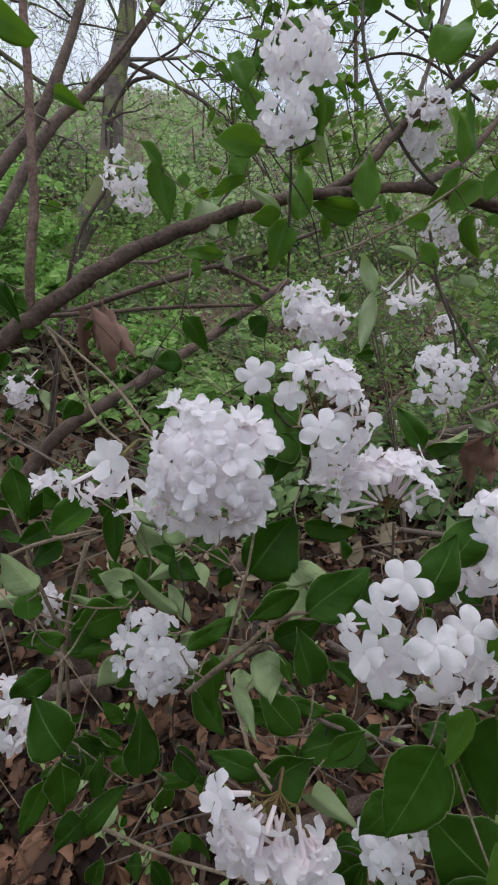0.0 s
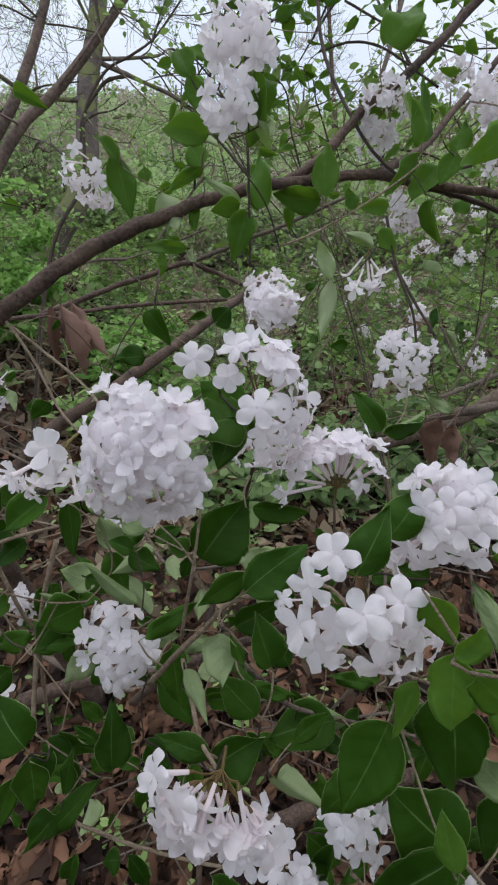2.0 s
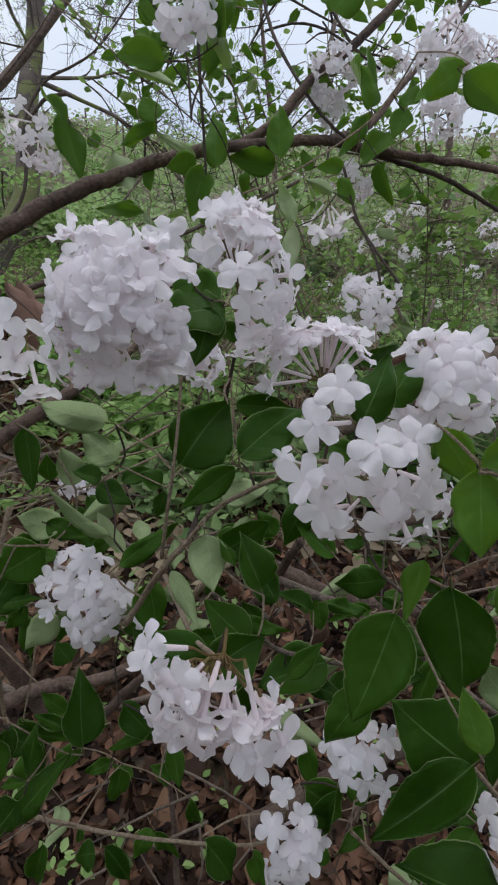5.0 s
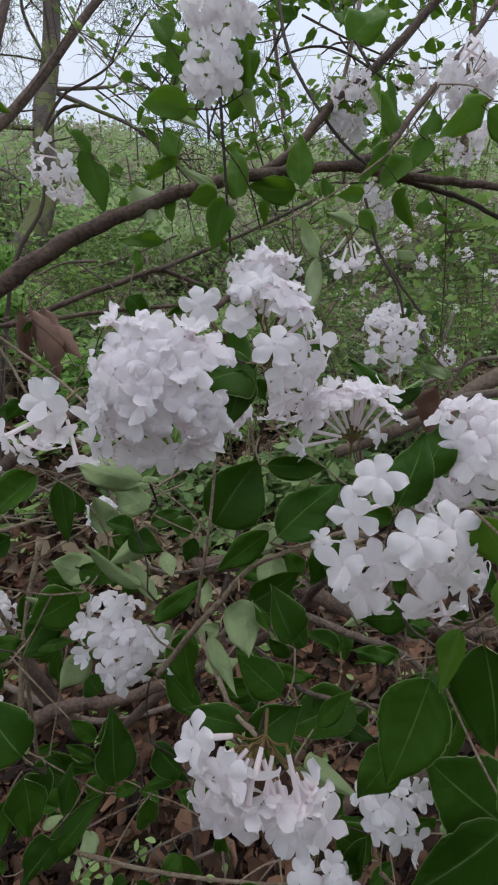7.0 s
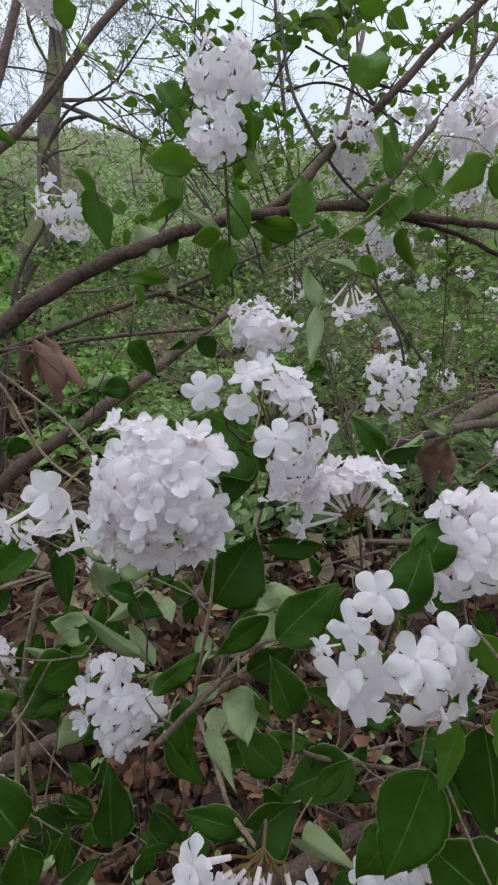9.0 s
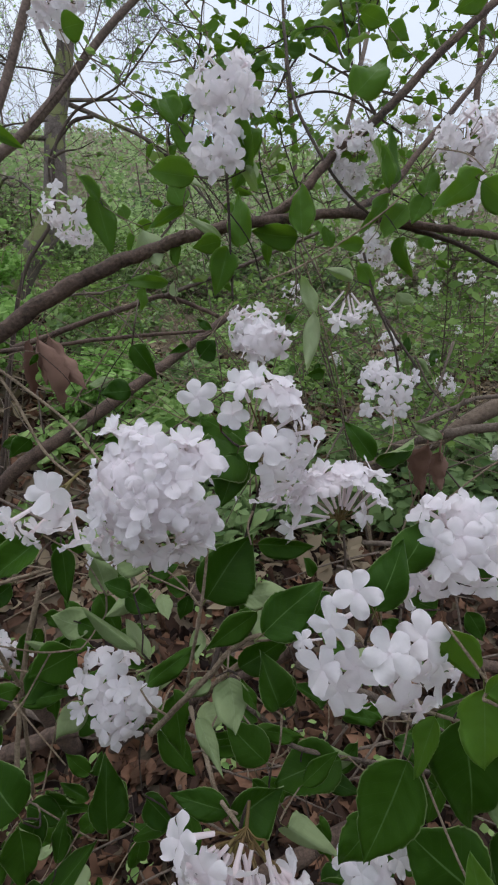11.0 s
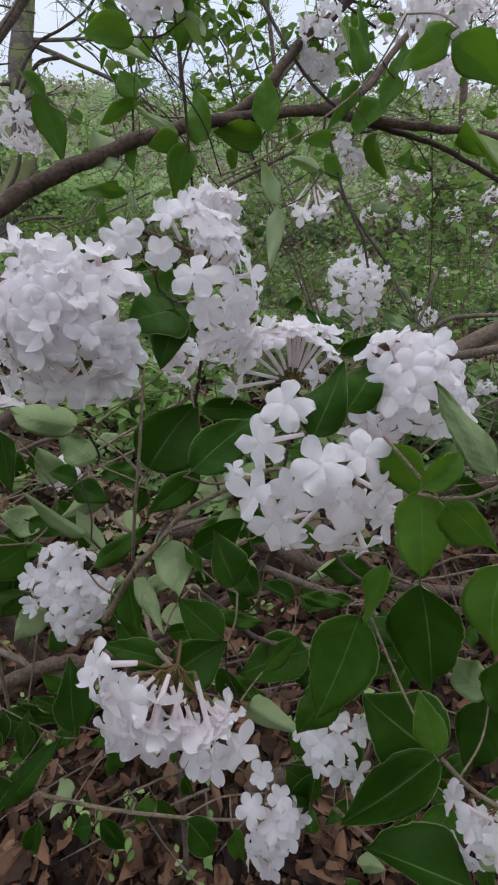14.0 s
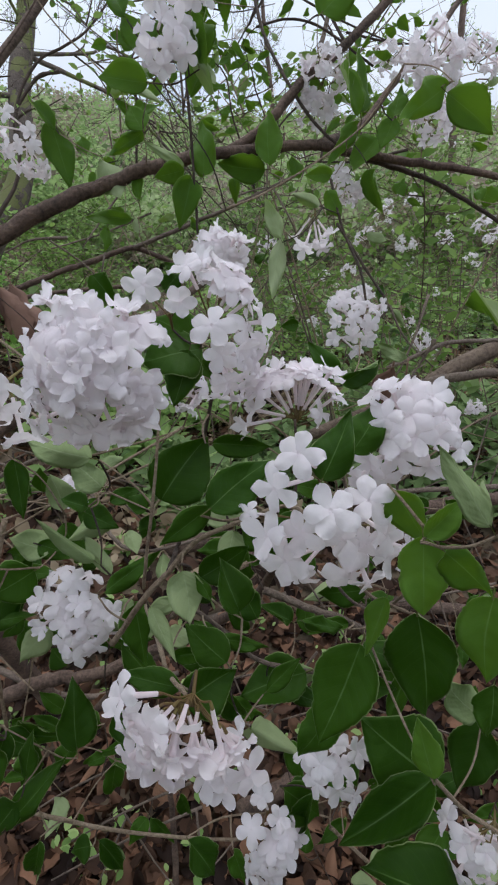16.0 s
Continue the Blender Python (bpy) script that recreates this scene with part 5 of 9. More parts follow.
leaf((-0.228, 0.3244, 1.0571), (-0.2437, 0.3256, 1.082), 0.0215, (-0.49, 0.8, -0.35), 5)
leaf((-0.1332, 0.3753, 1.0288), (-0.1484, 0.3909, 1.0428), 0.0164, (0.18, -0.55, 0.81), 8)
leaf((-0.187, 0.2941, 1.0247), (-0.1609, 0.2982, 1.0286), 0.0242, (0.06, -0.86, 0.5), 8)
leaf((-0.1355, 0.3174, 1.055), (-0.1018, 0.3135, 1.047), 0.0137, (0.02, -0.86, 0.51), 2)
leaf((-0.1045, 0.2989, 1.0896), (-0.078, 0.2901, 1.0795), 0.0162, (-0.09, -0.86, 0.5), 5)
leaf((0.0709, 0.3204, 1.0422), (0.0585, 0.3307, 1.0636), 0.0210, (-0.06, -0.91, 0.41), 8)
leaf((0.3575, 0.4079, 1.0074), (0.3675, 0.4349, 1.0237), 0.0170, (0.2, 0.45, -0.87), 4)
leaf((0.0499, 0.3647, 1.0139), (0.0135, 0.3748, 1.0115), 0.0242, (-0.23, -0.65, 0.72), 8)
leaf((0.2023, 0.5016, 0.8984), (0.2363, 0.4909, 0.9034), 0.0226, (-0.33, -0.82, 0.47), 5)
leaf((0.1761, 0.3181, 0.9829), (0.1289, 0.3264, 0.9773), 0.0320, (-0.21, -0.84, 0.5), 6)
leaf((0.0486, 0.4971, 0.9027), (0.0771, 0.4924, 0.8831), 0.0138, (0.31, -0.72, 0.62), 3)
leaf((0.2337, 0.435, 0.8538), (0.2754, 0.4439, 0.8455), 0.0189, (0.28, -0.62, 0.73), 6)
leaf((0.3091, 0.4132, 1.0124), (0.3488, 0.4073, 0.9802), 0.0222, (0.04, -0.97, 0.23), 4)
leaf((0.3087, 0.3988, 0.8273), (0.2632, 0.3843, 0.8095), 0.0275, (-0.14, -0.57, 0.81), 5)
leaf((0.349, 0.3429, 0.8828), (0.3181, 0.3545, 0.9157), 0.0267, (-0.31, -0.95, 0.05), 3)
leaf((0.0773, 0.39, 0.8222), (0.0891, 0.3833, 0.7837), 0.0139, (0.58, -0.75, 0.31), 3)
leaf((0.0578, 0.4206, 0.9869), (0.0863, 0.4028, 0.9824), 0.0146, (-0.37, -0.74, 0.57), 8)
leaf((0.3115, 0.3461, 0.9093), (0.3489, 0.3545, 0.9247), 0.0215, (-0.31, -0.29, 0.9), 8)
leaf((0.3669, 0.4136, 0.7706), (0.3587, 0.3895, 0.7499), 0.0172, (-0.15, -0.61, 0.78), 6)
leaf((0.0572, 0.4694, 0.8822), (0.0842, 0.4534, 0.8762), 0.0211, (0.31, 0.74, -0.59), 1)
leaf((0.2575, 0.4825, 0.8672), (0.2243, 0.475, 0.8902), 0.0203, (0.42, -0.84, 0.33), 5)
leaf((0.1021, 0.3053, 1.088), (0.0711, 0.3024, 1.0418), 0.0257, (-0.52, -0.75, 0.4), 2)
leaf((0.1824, 0.2864, 0.9178), (0.2256, 0.2779, 0.8787), 0.0279, (0.14, -0.92, 0.36), 5)
leaf((0.0543, 0.3342, 0.9986), (0.0588, 0.3323, 1.0346), 0.0240, (-0.39, -0.92, -0), 8)
leaf((0.2508, 0.4205, 0.8459), (0.2149, 0.4163, 0.8736), 0.0168, (0.33, -0.9, 0.3), 0)
leaf((0.2381, 0.3661, 0.9384), (0.2711, 0.3613, 0.9186), 0.0211, (0.21, -0.81, 0.55), 7)
leaf((0.3023, 0.3097, 0.965), (0.2681, 0.2901, 0.9388), 0.0177, (0.49, 0.25, -0.83), 7)
leaf((0.1122, 0.2822, 1.0427), (0.0868, 0.306, 1.0603), 0.0229, (-0.19, -0.71, 0.68), 4)
leaf((0.1402, 0.5235, 0.9392), (0.1254, 0.526, 0.9715), 0.0200, (0.04, -0.99, 0.1), 4)
leaf((0.0047, 0.3919, 0.9443), (0.0341, 0.3925, 0.9214), 0.0181, (0.35, -0.84, 0.42), 7)
leaf((0.1339, 0.3932, 0.9039), (0.1307, 0.3715, 0.8767), 0.0231, (-0.42, -0.68, 0.59), 6)
leaf((0.0519, 0.3493, 1.0473), (0.0411, 0.3287, 1.0091), 0.0294, (0.21, 0.83, -0.51), 3)
leaf((0.3224, 0.3074, 0.8985), (0.3663, 0.3052, 0.8775), 0.0151, (-0.3, 0.64, -0.71), 0)
leaf((0.2941, 0.4272, 1.0049), (0.271, 0.4384, 0.9823), 0.0217, (-0.67, -0.64, 0.37), 0)
leaf((0.2927, 0.3998, 0.9641), (0.3083, 0.381, 0.9337), 0.0243, (-0.24, -0.88, 0.42), 5)
leaf((0.0232, 0.2963, 1.0995), (0.0619, 0.2989, 1.1025), 0.0226, (-0.03, 0.93, -0.37), 6)
leaf((0.0474, 0.3764, 0.9953), (0.0818, 0.3602, 0.9993), 0.0219, (-0.36, -0.59, 0.72), 7)
leaf((0.1707, 0.3641, 0.951), (0.1299, 0.3723, 0.9282), 0.0220, (0.47, 0.65, -0.6), 3)
leaf((0.03, 0.4252, 0.9859), (0.0709, 0.4322, 0.9631), 0.0281, (0.29, -0.92, 0.24), 2)
leaf((0.1165, 0.2138, 0.8585), (0.134, 0.213, 0.9044), 0.0226, (-0.49, -0.85, 0.17), 8)
leaf((0.1065, 0.3057, 0.6556), (0.1218, 0.2979, 0.5982), 0.0204, (0.5, -0.83, 0.25), 2)
leaf((0.1797, 0.2322, 0.976), (0.1509, 0.2064, 0.9495), 0.0171, (-0.17, -0.6, 0.78), 4)
leaf((0.1279, 0.2299, 0.8126), (0.1272, 0.2483, 0.8286), 0.0198, (-0.46, -0.59, 0.66), 0)
leaf((0.2738, 0.2109, 0.6695), (0.2716, 0.1817, 0.6513), 0.0203, (-0.2, -0.51, 0.84), 7)
leaf((0.1245, 0.2139, 0.9895), (0.1526, 0.2028, 0.997), 0.0191, (-0.38, -0.39, 0.84), 1)
leaf((0.0832, 0.2344, 0.826), (0.1105, 0.2466, 0.8266), 0.0221, (0.15, -0.38, 0.91), 2)
leaf((0.1326, 0.2169, 0.6543), (0.1575, 0.2107, 0.604), 0.0192, (0.78, -0.44, 0.44), 2)
leaf((0.3941, 0.2973, 0.5895), (0.3348, 0.2942, 0.5864), 0.0236, (-0.02, -0.53, 0.85), 5)
leaf((0.2602, 0.1693, 0.7742), (0.2176, 0.1715, 0.7708), 0.0152, (0.1, 0.46, -0.88), 2)
leaf((0.2948, 0.2863, 0.8165), (0.3068, 0.3042, 0.838), 0.0196, (-0.48, -0.52, 0.7), 6)
leaf((0.2006, 0.3124, 0.6676), (0.2251, 0.3031, 0.6945), 0.0206, (-0.74, -0.39, 0.54), 4)
leaf((0.3239, 0.2441, 0.8176), (0.2988, 0.2562, 0.8), 0.0194, (-0.63, -0.21, 0.75), 0)
leaf((0.2752, 0.2665, 0.798), (0.3128, 0.255, 0.8084), 0.0277, (-0.38, -0.58, 0.72), 2)
leaf((0.151, 0.2259, 0.9909), (0.1568, 0.2437, 1.0089), 0.0207, (-0.22, -0.66, 0.72), 2)
leaf((0.1203, 0.2354, 1.0265), (0.087, 0.2264, 1.0507), 0.0143, (0.6, -0.45, 0.66), 8)
leaf((0.1842, 0.2612, 0.6135), (0.2305, 0.2568, 0.6021), 0.0277, (-0.17, 0.45, -0.88), 3)
leaf((0.1913, 0.1944, 0.7878), (0.2436, 0.1937, 0.7703), 0.0187, (0.3, -0.26, 0.92), 1)
leaf((0.1332, 0.3484, 0.7956), (0.1536, 0.3543, 0.8329), 0.0234, (-0.35, -0.88, 0.33), 8)
leaf((0.2746, 0.1895, 0.8376), (0.3134, 0.2033, 0.8481), 0.0298, (-0.11, -0.4, 0.91), 6)
leaf((0.276, 0.2577, 0.7614), (0.2349, 0.2529, 0.747), 0.0197, (-0.27, -0.36, 0.89), 2)
leaf((0.1379, 0.2382, 0.7637), (0.1067, 0.2216, 0.7635), 0.0144, (0.25, -0.48, 0.84), 5)
leaf((0.0882, 0.1884, 0.9112), (0.0719, 0.1816, 0.873), 0.0159, (-0.68, -0.61, 0.4), 3)
leaf((0.1725, 0.2075, 0.8538), (0.2108, 0.1849, 0.8443), 0.0216, (-0.13, -0.56, 0.82), 1)
leaf((0.1735, 0.2049, 0.7381), (0.1857, 0.2058, 0.7819), 0.0247, (-0.73, -0.65, 0.22), 5)
leaf((0.1008, 0.3155, 0.7708), (0.1106, 0.2958, 0.7221), 0.0251, (-0.01, -0.93, 0.37), 8)
leaf((0.195, 0.176, 0.8575), (0.1603, 0.1577, 0.8372), 0.0241, (-0.37, -0.28, 0.89), 8)
leaf((0.2265, 0.2985, 0.6908), (0.2347, 0.2759, 0.6777), 0.0151, (0.43, 0.57, -0.7), 8)
leaf((0.2251, 0.2753, 0.7961), (0.2081, 0.2596, 0.7694), 0.0207, (-0.56, -0.51, 0.65), 1)
leaf((0.1289, 0.2263, 1.0158), (0.1752, 0.2067, 1.0084), 0.0220, (-0.07, -0.48, 0.87), 6)
leaf((0.3665, 0.2141, 0.5616), (0.3341, 0.2282, 0.5741), 0.0268, (0.11, -0.5, 0.86), 6)
leaf((0.1001, 0.247, 0.6955), (0.106, 0.2625, 0.7111), 0.0168, (-0.27, -0.63, 0.73), 2)
leaf((0.3099, 0.2139, 0.7225), (0.2644, 0.2215, 0.732), 0.0291, (-0.15, 0.29, -0.95), 4)
leaf((0.2737, 0.2098, 0.9805), (0.2745, 0.1909, 0.9233), 0.0224, (-0.74, -0.64, 0.2), 0)
leaf((0.1655, 0.2076, 0.698), (0.1321, 0.2088, 0.7196), 0.0171, (-0.42, 0.59, -0.69), 3)
leaf((0.3684, 0.2949, 0.5787), (0.4169, 0.2962, 0.5879), 0.0286, (-0.16, -0.37, 0.91), 1)
leaf((0.3699, 0.2798, 0.604), (0.3274, 0.2657, 0.6087), 0.0174, (0.2, -0.29, 0.94), 8)
leaf((0.3362, 0.2686, 0.6188), (0.3353, 0.2463, 0.5867), 0.0210, (-0.34, -0.77, 0.54), 6)
leaf((0.2228, 0.2975, 0.8849), (0.2301, 0.3217, 0.9097), 0.0258, (-0.34, -0.62, 0.71), 6)
leaf((0.1349, 0.2571, 1.0073), (0.1001, 0.2581, 1.0026), 0.0159, (-0.13, -0.56, 0.82), 7)
leaf((-0.1873, 0.3888, 0.5498), (-0.1872, 0.3992, 0.5651), 0.0120, (0.06, -0.82, 0.56), 4)
leaf((-0.1271, 0.4015, 0.6769), (-0.1725, 0.4076, 0.6548), 0.0173, (-0.44, -0.45, 0.78), 5)
leaf((-0.0883, 0.3023, 0.8086), (-0.0998, 0.2948, 0.7678), 0.0210, (-0.27, -0.93, 0.25), 6)
leaf((-0.0771, 0.3272, 0.6581), (-0.1006, 0.3095, 0.6418), 0.0208, (-0.08, -0.62, 0.78), 2)
leaf((-0.0544, 0.3636, 0.6802), (-0.073, 0.3676, 0.7073), 0.0237, (0.7, -0.47, 0.55), 1)
leaf((-0.0248, 0.2778, 0.7824), (-0.0179, 0.2688, 0.7488), 0.0166, (0.25, -0.92, 0.3), 7)
leaf((-0.157, 0.3753, 0.8049), (-0.1809, 0.382, 0.832), 0.0194, (0.37, -0.77, 0.52), 5)
leaf((-0.3128, 0.3781, 0.5802), (-0.3206, 0.3874, 0.6011), 0.0130, (0.68, -0.54, 0.49), 8)
leaf((-0.0393, 0.3105, 0.8183), (-0.0321, 0.2832, 0.7907), 0.0197, (0.31, -0.63, 0.71), 0)
leaf((-0.2031, 0.3459, 0.7461), (-0.2348, 0.3489, 0.742), 0.0146, (-0.15, -0.34, 0.93), 1)
leaf((-0.2446, 0.4117, 0.609), (-0.2515, 0.4073, 0.6445), 0.0151, (0.71, -0.7, 0.05), 0)
leaf((-0.1865, 0.3184, 0.7882), (-0.1777, 0.332, 0.8129), 0.0297, (0.27, -0.88, 0.39), 2)
leaf((-0.2418, 0.3584, 0.7414), (-0.2715, 0.3596, 0.7209), 0.0123, (-0.52, -0.45, 0.73), 0)
leaf((-0.0799, 0.3575, 0.5993), (-0.0554, 0.3486, 0.5599), 0.0236, (0.3, -0.87, 0.39), 4)
leaf((-0.1019, 0.4094, 0.8719), (-0.1283, 0.4138, 0.8931), 0.0274, (-0.37, 0.7, -0.61), 7)
leaf((-0.1919, 0.4171, 0.9064), (-0.1934, 0.4001, 0.8577), 0.0184, (0.05, -0.94, 0.33), 8)
leaf((-0.1828, 0.3133, 0.8578), (-0.1327, 0.3037, 0.8657), 0.0219, (-0.2, -0.26, 0.94), 7)
leaf((-0.1755, 0.345, 0.6969), (-0.1891, 0.3222, 0.6705), 0.0293, (0.08, 0.73, -0.68), 7)
leaf((-0.0956, 0.3095, 0.863), (-0.1305, 0.3193, 0.8613), 0.0209, (-0.21, -0.6, 0.77), 8)
leaf((-0.2002, 0.3341, 1.0482), (-0.2432, 0.3296, 1.0351), 0.0184, (0.16, 0.64, -0.75), 3)
leaf((-0.1341, 0.3215, 0.8166), (-0.1667, 0.3243, 0.7813), 0.0224, (-0.57, -0.67, 0.48), 8)
leaf((-0.1228, 0.3811, 0.929), (-0.1526, 0.3715, 0.931), 0.0131, (0.28, -0.74, 0.61), 0)
leaf((-0.1015, 0.3604, 0.9666), (-0.1395, 0.3431, 0.9749), 0.0197, (0.37, -0.43, 0.82), 0)
leaf((-0.134, 0.3123, 0.861), (-0.1657, 0.3214, 0.8718), 0.0152, (0.05, -0.69, 0.72), 7)
leaf((-0.0955, 0.3569, 0.709), (-0.12, 0.3717, 0.7121), 0.0170, (-0.02, -0.24, 0.97), 4)
leaf((-0.2485, 0.3826, 0.6522), (-0.2235, 0.3934, 0.6543), 0.0133, (-0.14, 0.5, -0.85), 2)
leaf((-0.3357, 0.4332, 0.9486), (-0.3792, 0.4489, 0.9412), 0.0184, (-0.36, -0.74, 0.57), 6)
leaf((-0.1618, 0.396, 0.7729), (-0.1508, 0.4082, 0.7908), 0.0232, (0.29, -0.86, 0.41), 7)
leaf((-0.2741, 0.4652, 0.6759), (-0.2494, 0.47, 0.6853), 0.0146, (-0.21, -0.54, 0.82), 7)
leaf((-0.3959, 0.4359, 0.629), (-0.4251, 0.4616, 0.6375), 0.0214, (0.23, -0.06, 0.97), 8)
leaf((-0.3457, 0.4234, 0.7162), (-0.3109, 0.4249, 0.7525), 0.0247, (0.05, 0.99, -0.09), 7)
leaf((-0.2625, 0.4459, 0.9066), (-0.2189, 0.4395, 0.8867), 0.0175, (0.26, -0.59, 0.76), 5)
leaf((-0.1867, 0.3024, 0.8768), (-0.1529, 0.2967, 0.8551), 0.0255, (0.36, -0.6, 0.71), 0)
leaf((-0.1673, 0.4704, 0.8616), (-0.1805, 0.4484, 0.8338), 0.0228, (0.13, -0.81, 0.58), 2)
leaf((0.0837, 0.2533, 0.9441), (0.1139, 0.2378, 0.9385), 0.0163, (-0.13, -0.56, 0.82), 2)
leaf((0.0251, 0.2693, 0.9525), (0.0035, 0.2886, 0.961), 0.0207, (-0.19, -0.57, 0.8), 6)
leaf((-0.0179, 0.2815, 0.9921), (0.0093, 0.2922, 0.9844), 0.0211, (-0.39, 0.4, -0.83), 6)
leaf((-0.0043, 0.2259, 1.033), (0.0244, 0.2174, 1.04), 0.0117, (-0.36, -0.66, 0.66), 3)
leaf((0.0573, 0.319, 0.9511), (0.0393, 0.3156, 0.9789), 0.0148, (0.29, -0.95, 0.07), 0)
leaf((0.0429, 0.1942, 0.9905), (0.0772, 0.1959, 0.9534), 0.0178, (-0.44, 0.82, -0.37), 3)
leaf((0.0296, 0.2288, 1.0404), (0.065, 0.2291, 1.0238), 0.0135, (0.29, -0.75, 0.6), 8)
leaf((0.02, 0.2592, 0.9778), (-0.0094, 0.2563, 1.0052), 0.0182, (0.57, -0.61, 0.55), 6)
leaf((0.071, 0.2498, 0.9626), (0.1105, 0.2591, 0.9527), 0.0271, (-0.32, 0.67, -0.67), 1)
leaf((0.0312, 0.2644, 1.0019), (0.0094, 0.2844, 1.0055), 0.0133, (-0.37, -0.54, 0.75), 4)
leaf((0.0599, 0.2172, 0.9952), (0.0838, 0.2186, 1.0219), 0.0146, (-0.59, -0.58, 0.56), 0)
leaf((-0.0597, 0.2411, 0.9639), (-0.0365, 0.2318, 0.9308), 0.0218, (0.52, -0.65, 0.55), 8)
leaf((0.0229, 0.2309, 0.9852), (0.0469, 0.2267, 0.9466), 0.0218, (0.35, -0.88, 0.31), 7)
leaf((-0.0454, 0.2515, 1.0231), (-0.0173, 0.238, 0.9856), 0.0214, (0.53, -0.59, 0.61), 0)
leaf((-0.0422, 0.2352, 0.9393), (-0.0727, 0.2358, 0.9266), 0.0147, (-0.32, -0.58, 0.75), 4)
leaf((0.0361, 0.2693, 0.9171), (0.0651, 0.2749, 0.8843), 0.0204, (0.63, -0.63, 0.45), 8)
leaf((0.4946, 1.2425, 1.8486), (0.5144, 1.2769, 1.881), 0.0174, (-0.56, -0.38, 0.74), 0)
leaf((0.2757, 1.083, 1.7061), (0.2486, 1.063, 1.6783), 0.0157, (0.51, -0.85, 0.11), 5)
leaf((0.8254, 1.1711, 1.8928), (0.8034, 1.1789, 1.8871), 0.0155, (0.26, 0.93, 0.28), 1)
leaf((0.5043, 1.0836, 1.8177), (0.4806, 1.0772, 1.794), 0.0193, (0.26, -0.97, 0), 8)
leaf((0.1088, 1.8533, 2.1211), (0.1295, 1.852, 2.1015), 0.0133, (0.14, 0.99, 0.09), 7)
leaf((0.5914, 1.7943, 1.9427), (0.6049, 1.7758, 1.9169), 0.0196, (-0.52, -0.8, 0.3), 2)
leaf((0.395, 1.1985, 1.8275), (0.4325, 1.2226, 1.8398), 0.0166, (0.58, -0.64, -0.51), 4)
leaf((0.4111, 1.1084, 1.6479), (0.4291, 1.122, 1.6696), 0.0177, (0.43, -0.88, 0.19), 5)
leaf((0.3399, 1.7816, 1.8974), (0.3679, 1.7897, 1.9007), 0.0137, (0.28, -0.96, -0.06), 7)
leaf((0.6955, 1.9572, 2.126), (0.6637, 1.9427, 2.1222), 0.0143, (-0.42, 0.9, 0.14), 4)
leaf((0.2747, 0.8921, 1.6436), (0.2762, 0.9279, 1.6771), 0.0231, (-0.63, -0.52, 0.58), 1)
leaf((0.4009, 1.6154, 2.0309), (0.423, 1.619, 2.0451), 0.0139, (0.15, -0.99, 0.03), 2)
leaf((0.0698, 0.848, 1.628), (0.0936, 0.8723, 1.6505), 0.0139, (0.32, -0.79, 0.52), 4)
leaf((0.6787, 1.8736, 1.8802), (0.6714, 1.8453, 1.8424), 0.0162, (0.24, -0.8, 0.55), 2)
leaf((0.3349, 0.9153, 1.5717), (0.355, 0.9213, 1.588), 0.0166, (0, -0.94, 0.35), 3)
leaf((0.059, 0.9474, 1.7706), (0.0868, 0.946, 1.7614), 0.0215, (-0.16, -0.92, -0.35), 4)
leaf((0.0174, 1.6423, 1.9385), (-0.0051, 1.6133, 1.9138), 0.0141, (-0.6, 0.74, -0.32), 4)
leaf((0.4953, 1.765, 1.7957), (0.5079, 1.7353, 1.7741), 0.0152, (-0.84, -0.5, 0.19), 7)
leaf((0.7685, 1.6416, 1.7707), (0.809, 1.6497, 1.7672), 0.0206, (0.14, -0.9, -0.41), 1)
leaf((1.1434, 1.7393, 2.2056), (1.1218, 1.7623, 2.2088), 0.0218, (-0.73, -0.66, -0.2), 4)
leaf((0.1998, 1.5354, 1.8935), (0.1769, 1.5604, 1.9047), 0.0121, (-0.7, -0.7, 0.15), 8)
leaf((0.786, 1.5738, 1.8236), (0.7845, 1.5807, 1.7987), 0.0226, (-0.61, -0.77, -0.18), 0)
leaf((0.3444, 1.3748, 1.8726), (0.3101, 1.3528, 1.8587), 0.0146, (0.39, -0.84, 0.36), 7)
leaf((0.0538, 1.6563, 2.0675), (0.0849, 1.6425, 2.0538), 0.0191, (-0.48, -0.84, -0.25), 5)
leaf((1.2683, 1.8278, 2.0364), (1.2344, 1.806, 2.0121), 0.0160, (0, -0.75, 0.66), 1)
leaf((0.1433, 1.5602, 1.7112), (0.1548, 1.5749, 1.7266), 0.0137, (0.55, -0.77, 0.32), 4)
leaf((0.7629, 1.2844, 1.7007), (0.7304, 1.2706, 1.7003), 0.0112, (-0.33, 0.76, 0.56), 7)
leaf((0.6965, 1.5015, 1.6969), (0.719, 1.4811, 1.6748), 0.0207, (0.7, 0.71, 0.06), 0)
leaf((0.1515, 0.8729, 1.5732), (0.1733, 0.8805, 1.5658), 0.0090, (0.11, -0.84, -0.53), 3)
leaf((0.5193, 1.0354, 1.7072), (0.5261, 1.0431, 1.7232), 0.0155, (-0.03, -0.89, 0.45), 8)
leaf((0.0557, 1.0203, 1.8074), (0.0861, 1.0285, 1.8175), 0.0218, (0.37, -0.78, -0.5), 3)
leaf((0.2107, 0.8334, 1.5238), (0.2196, 0.8574, 1.5513), 0.0212, (-0.07, -0.74, 0.67), 3)
leaf((0.5128, 1.69, 1.956), (0.5031, 1.6955, 1.9396), 0.0108, (-0.32, -0.94, -0.12), 2)
leaf((0.9608, 1.4029, 1.8535), (0.9349, 1.3993, 1.8387), 0.0117, (0.04, 0.96, -0.29), 0)
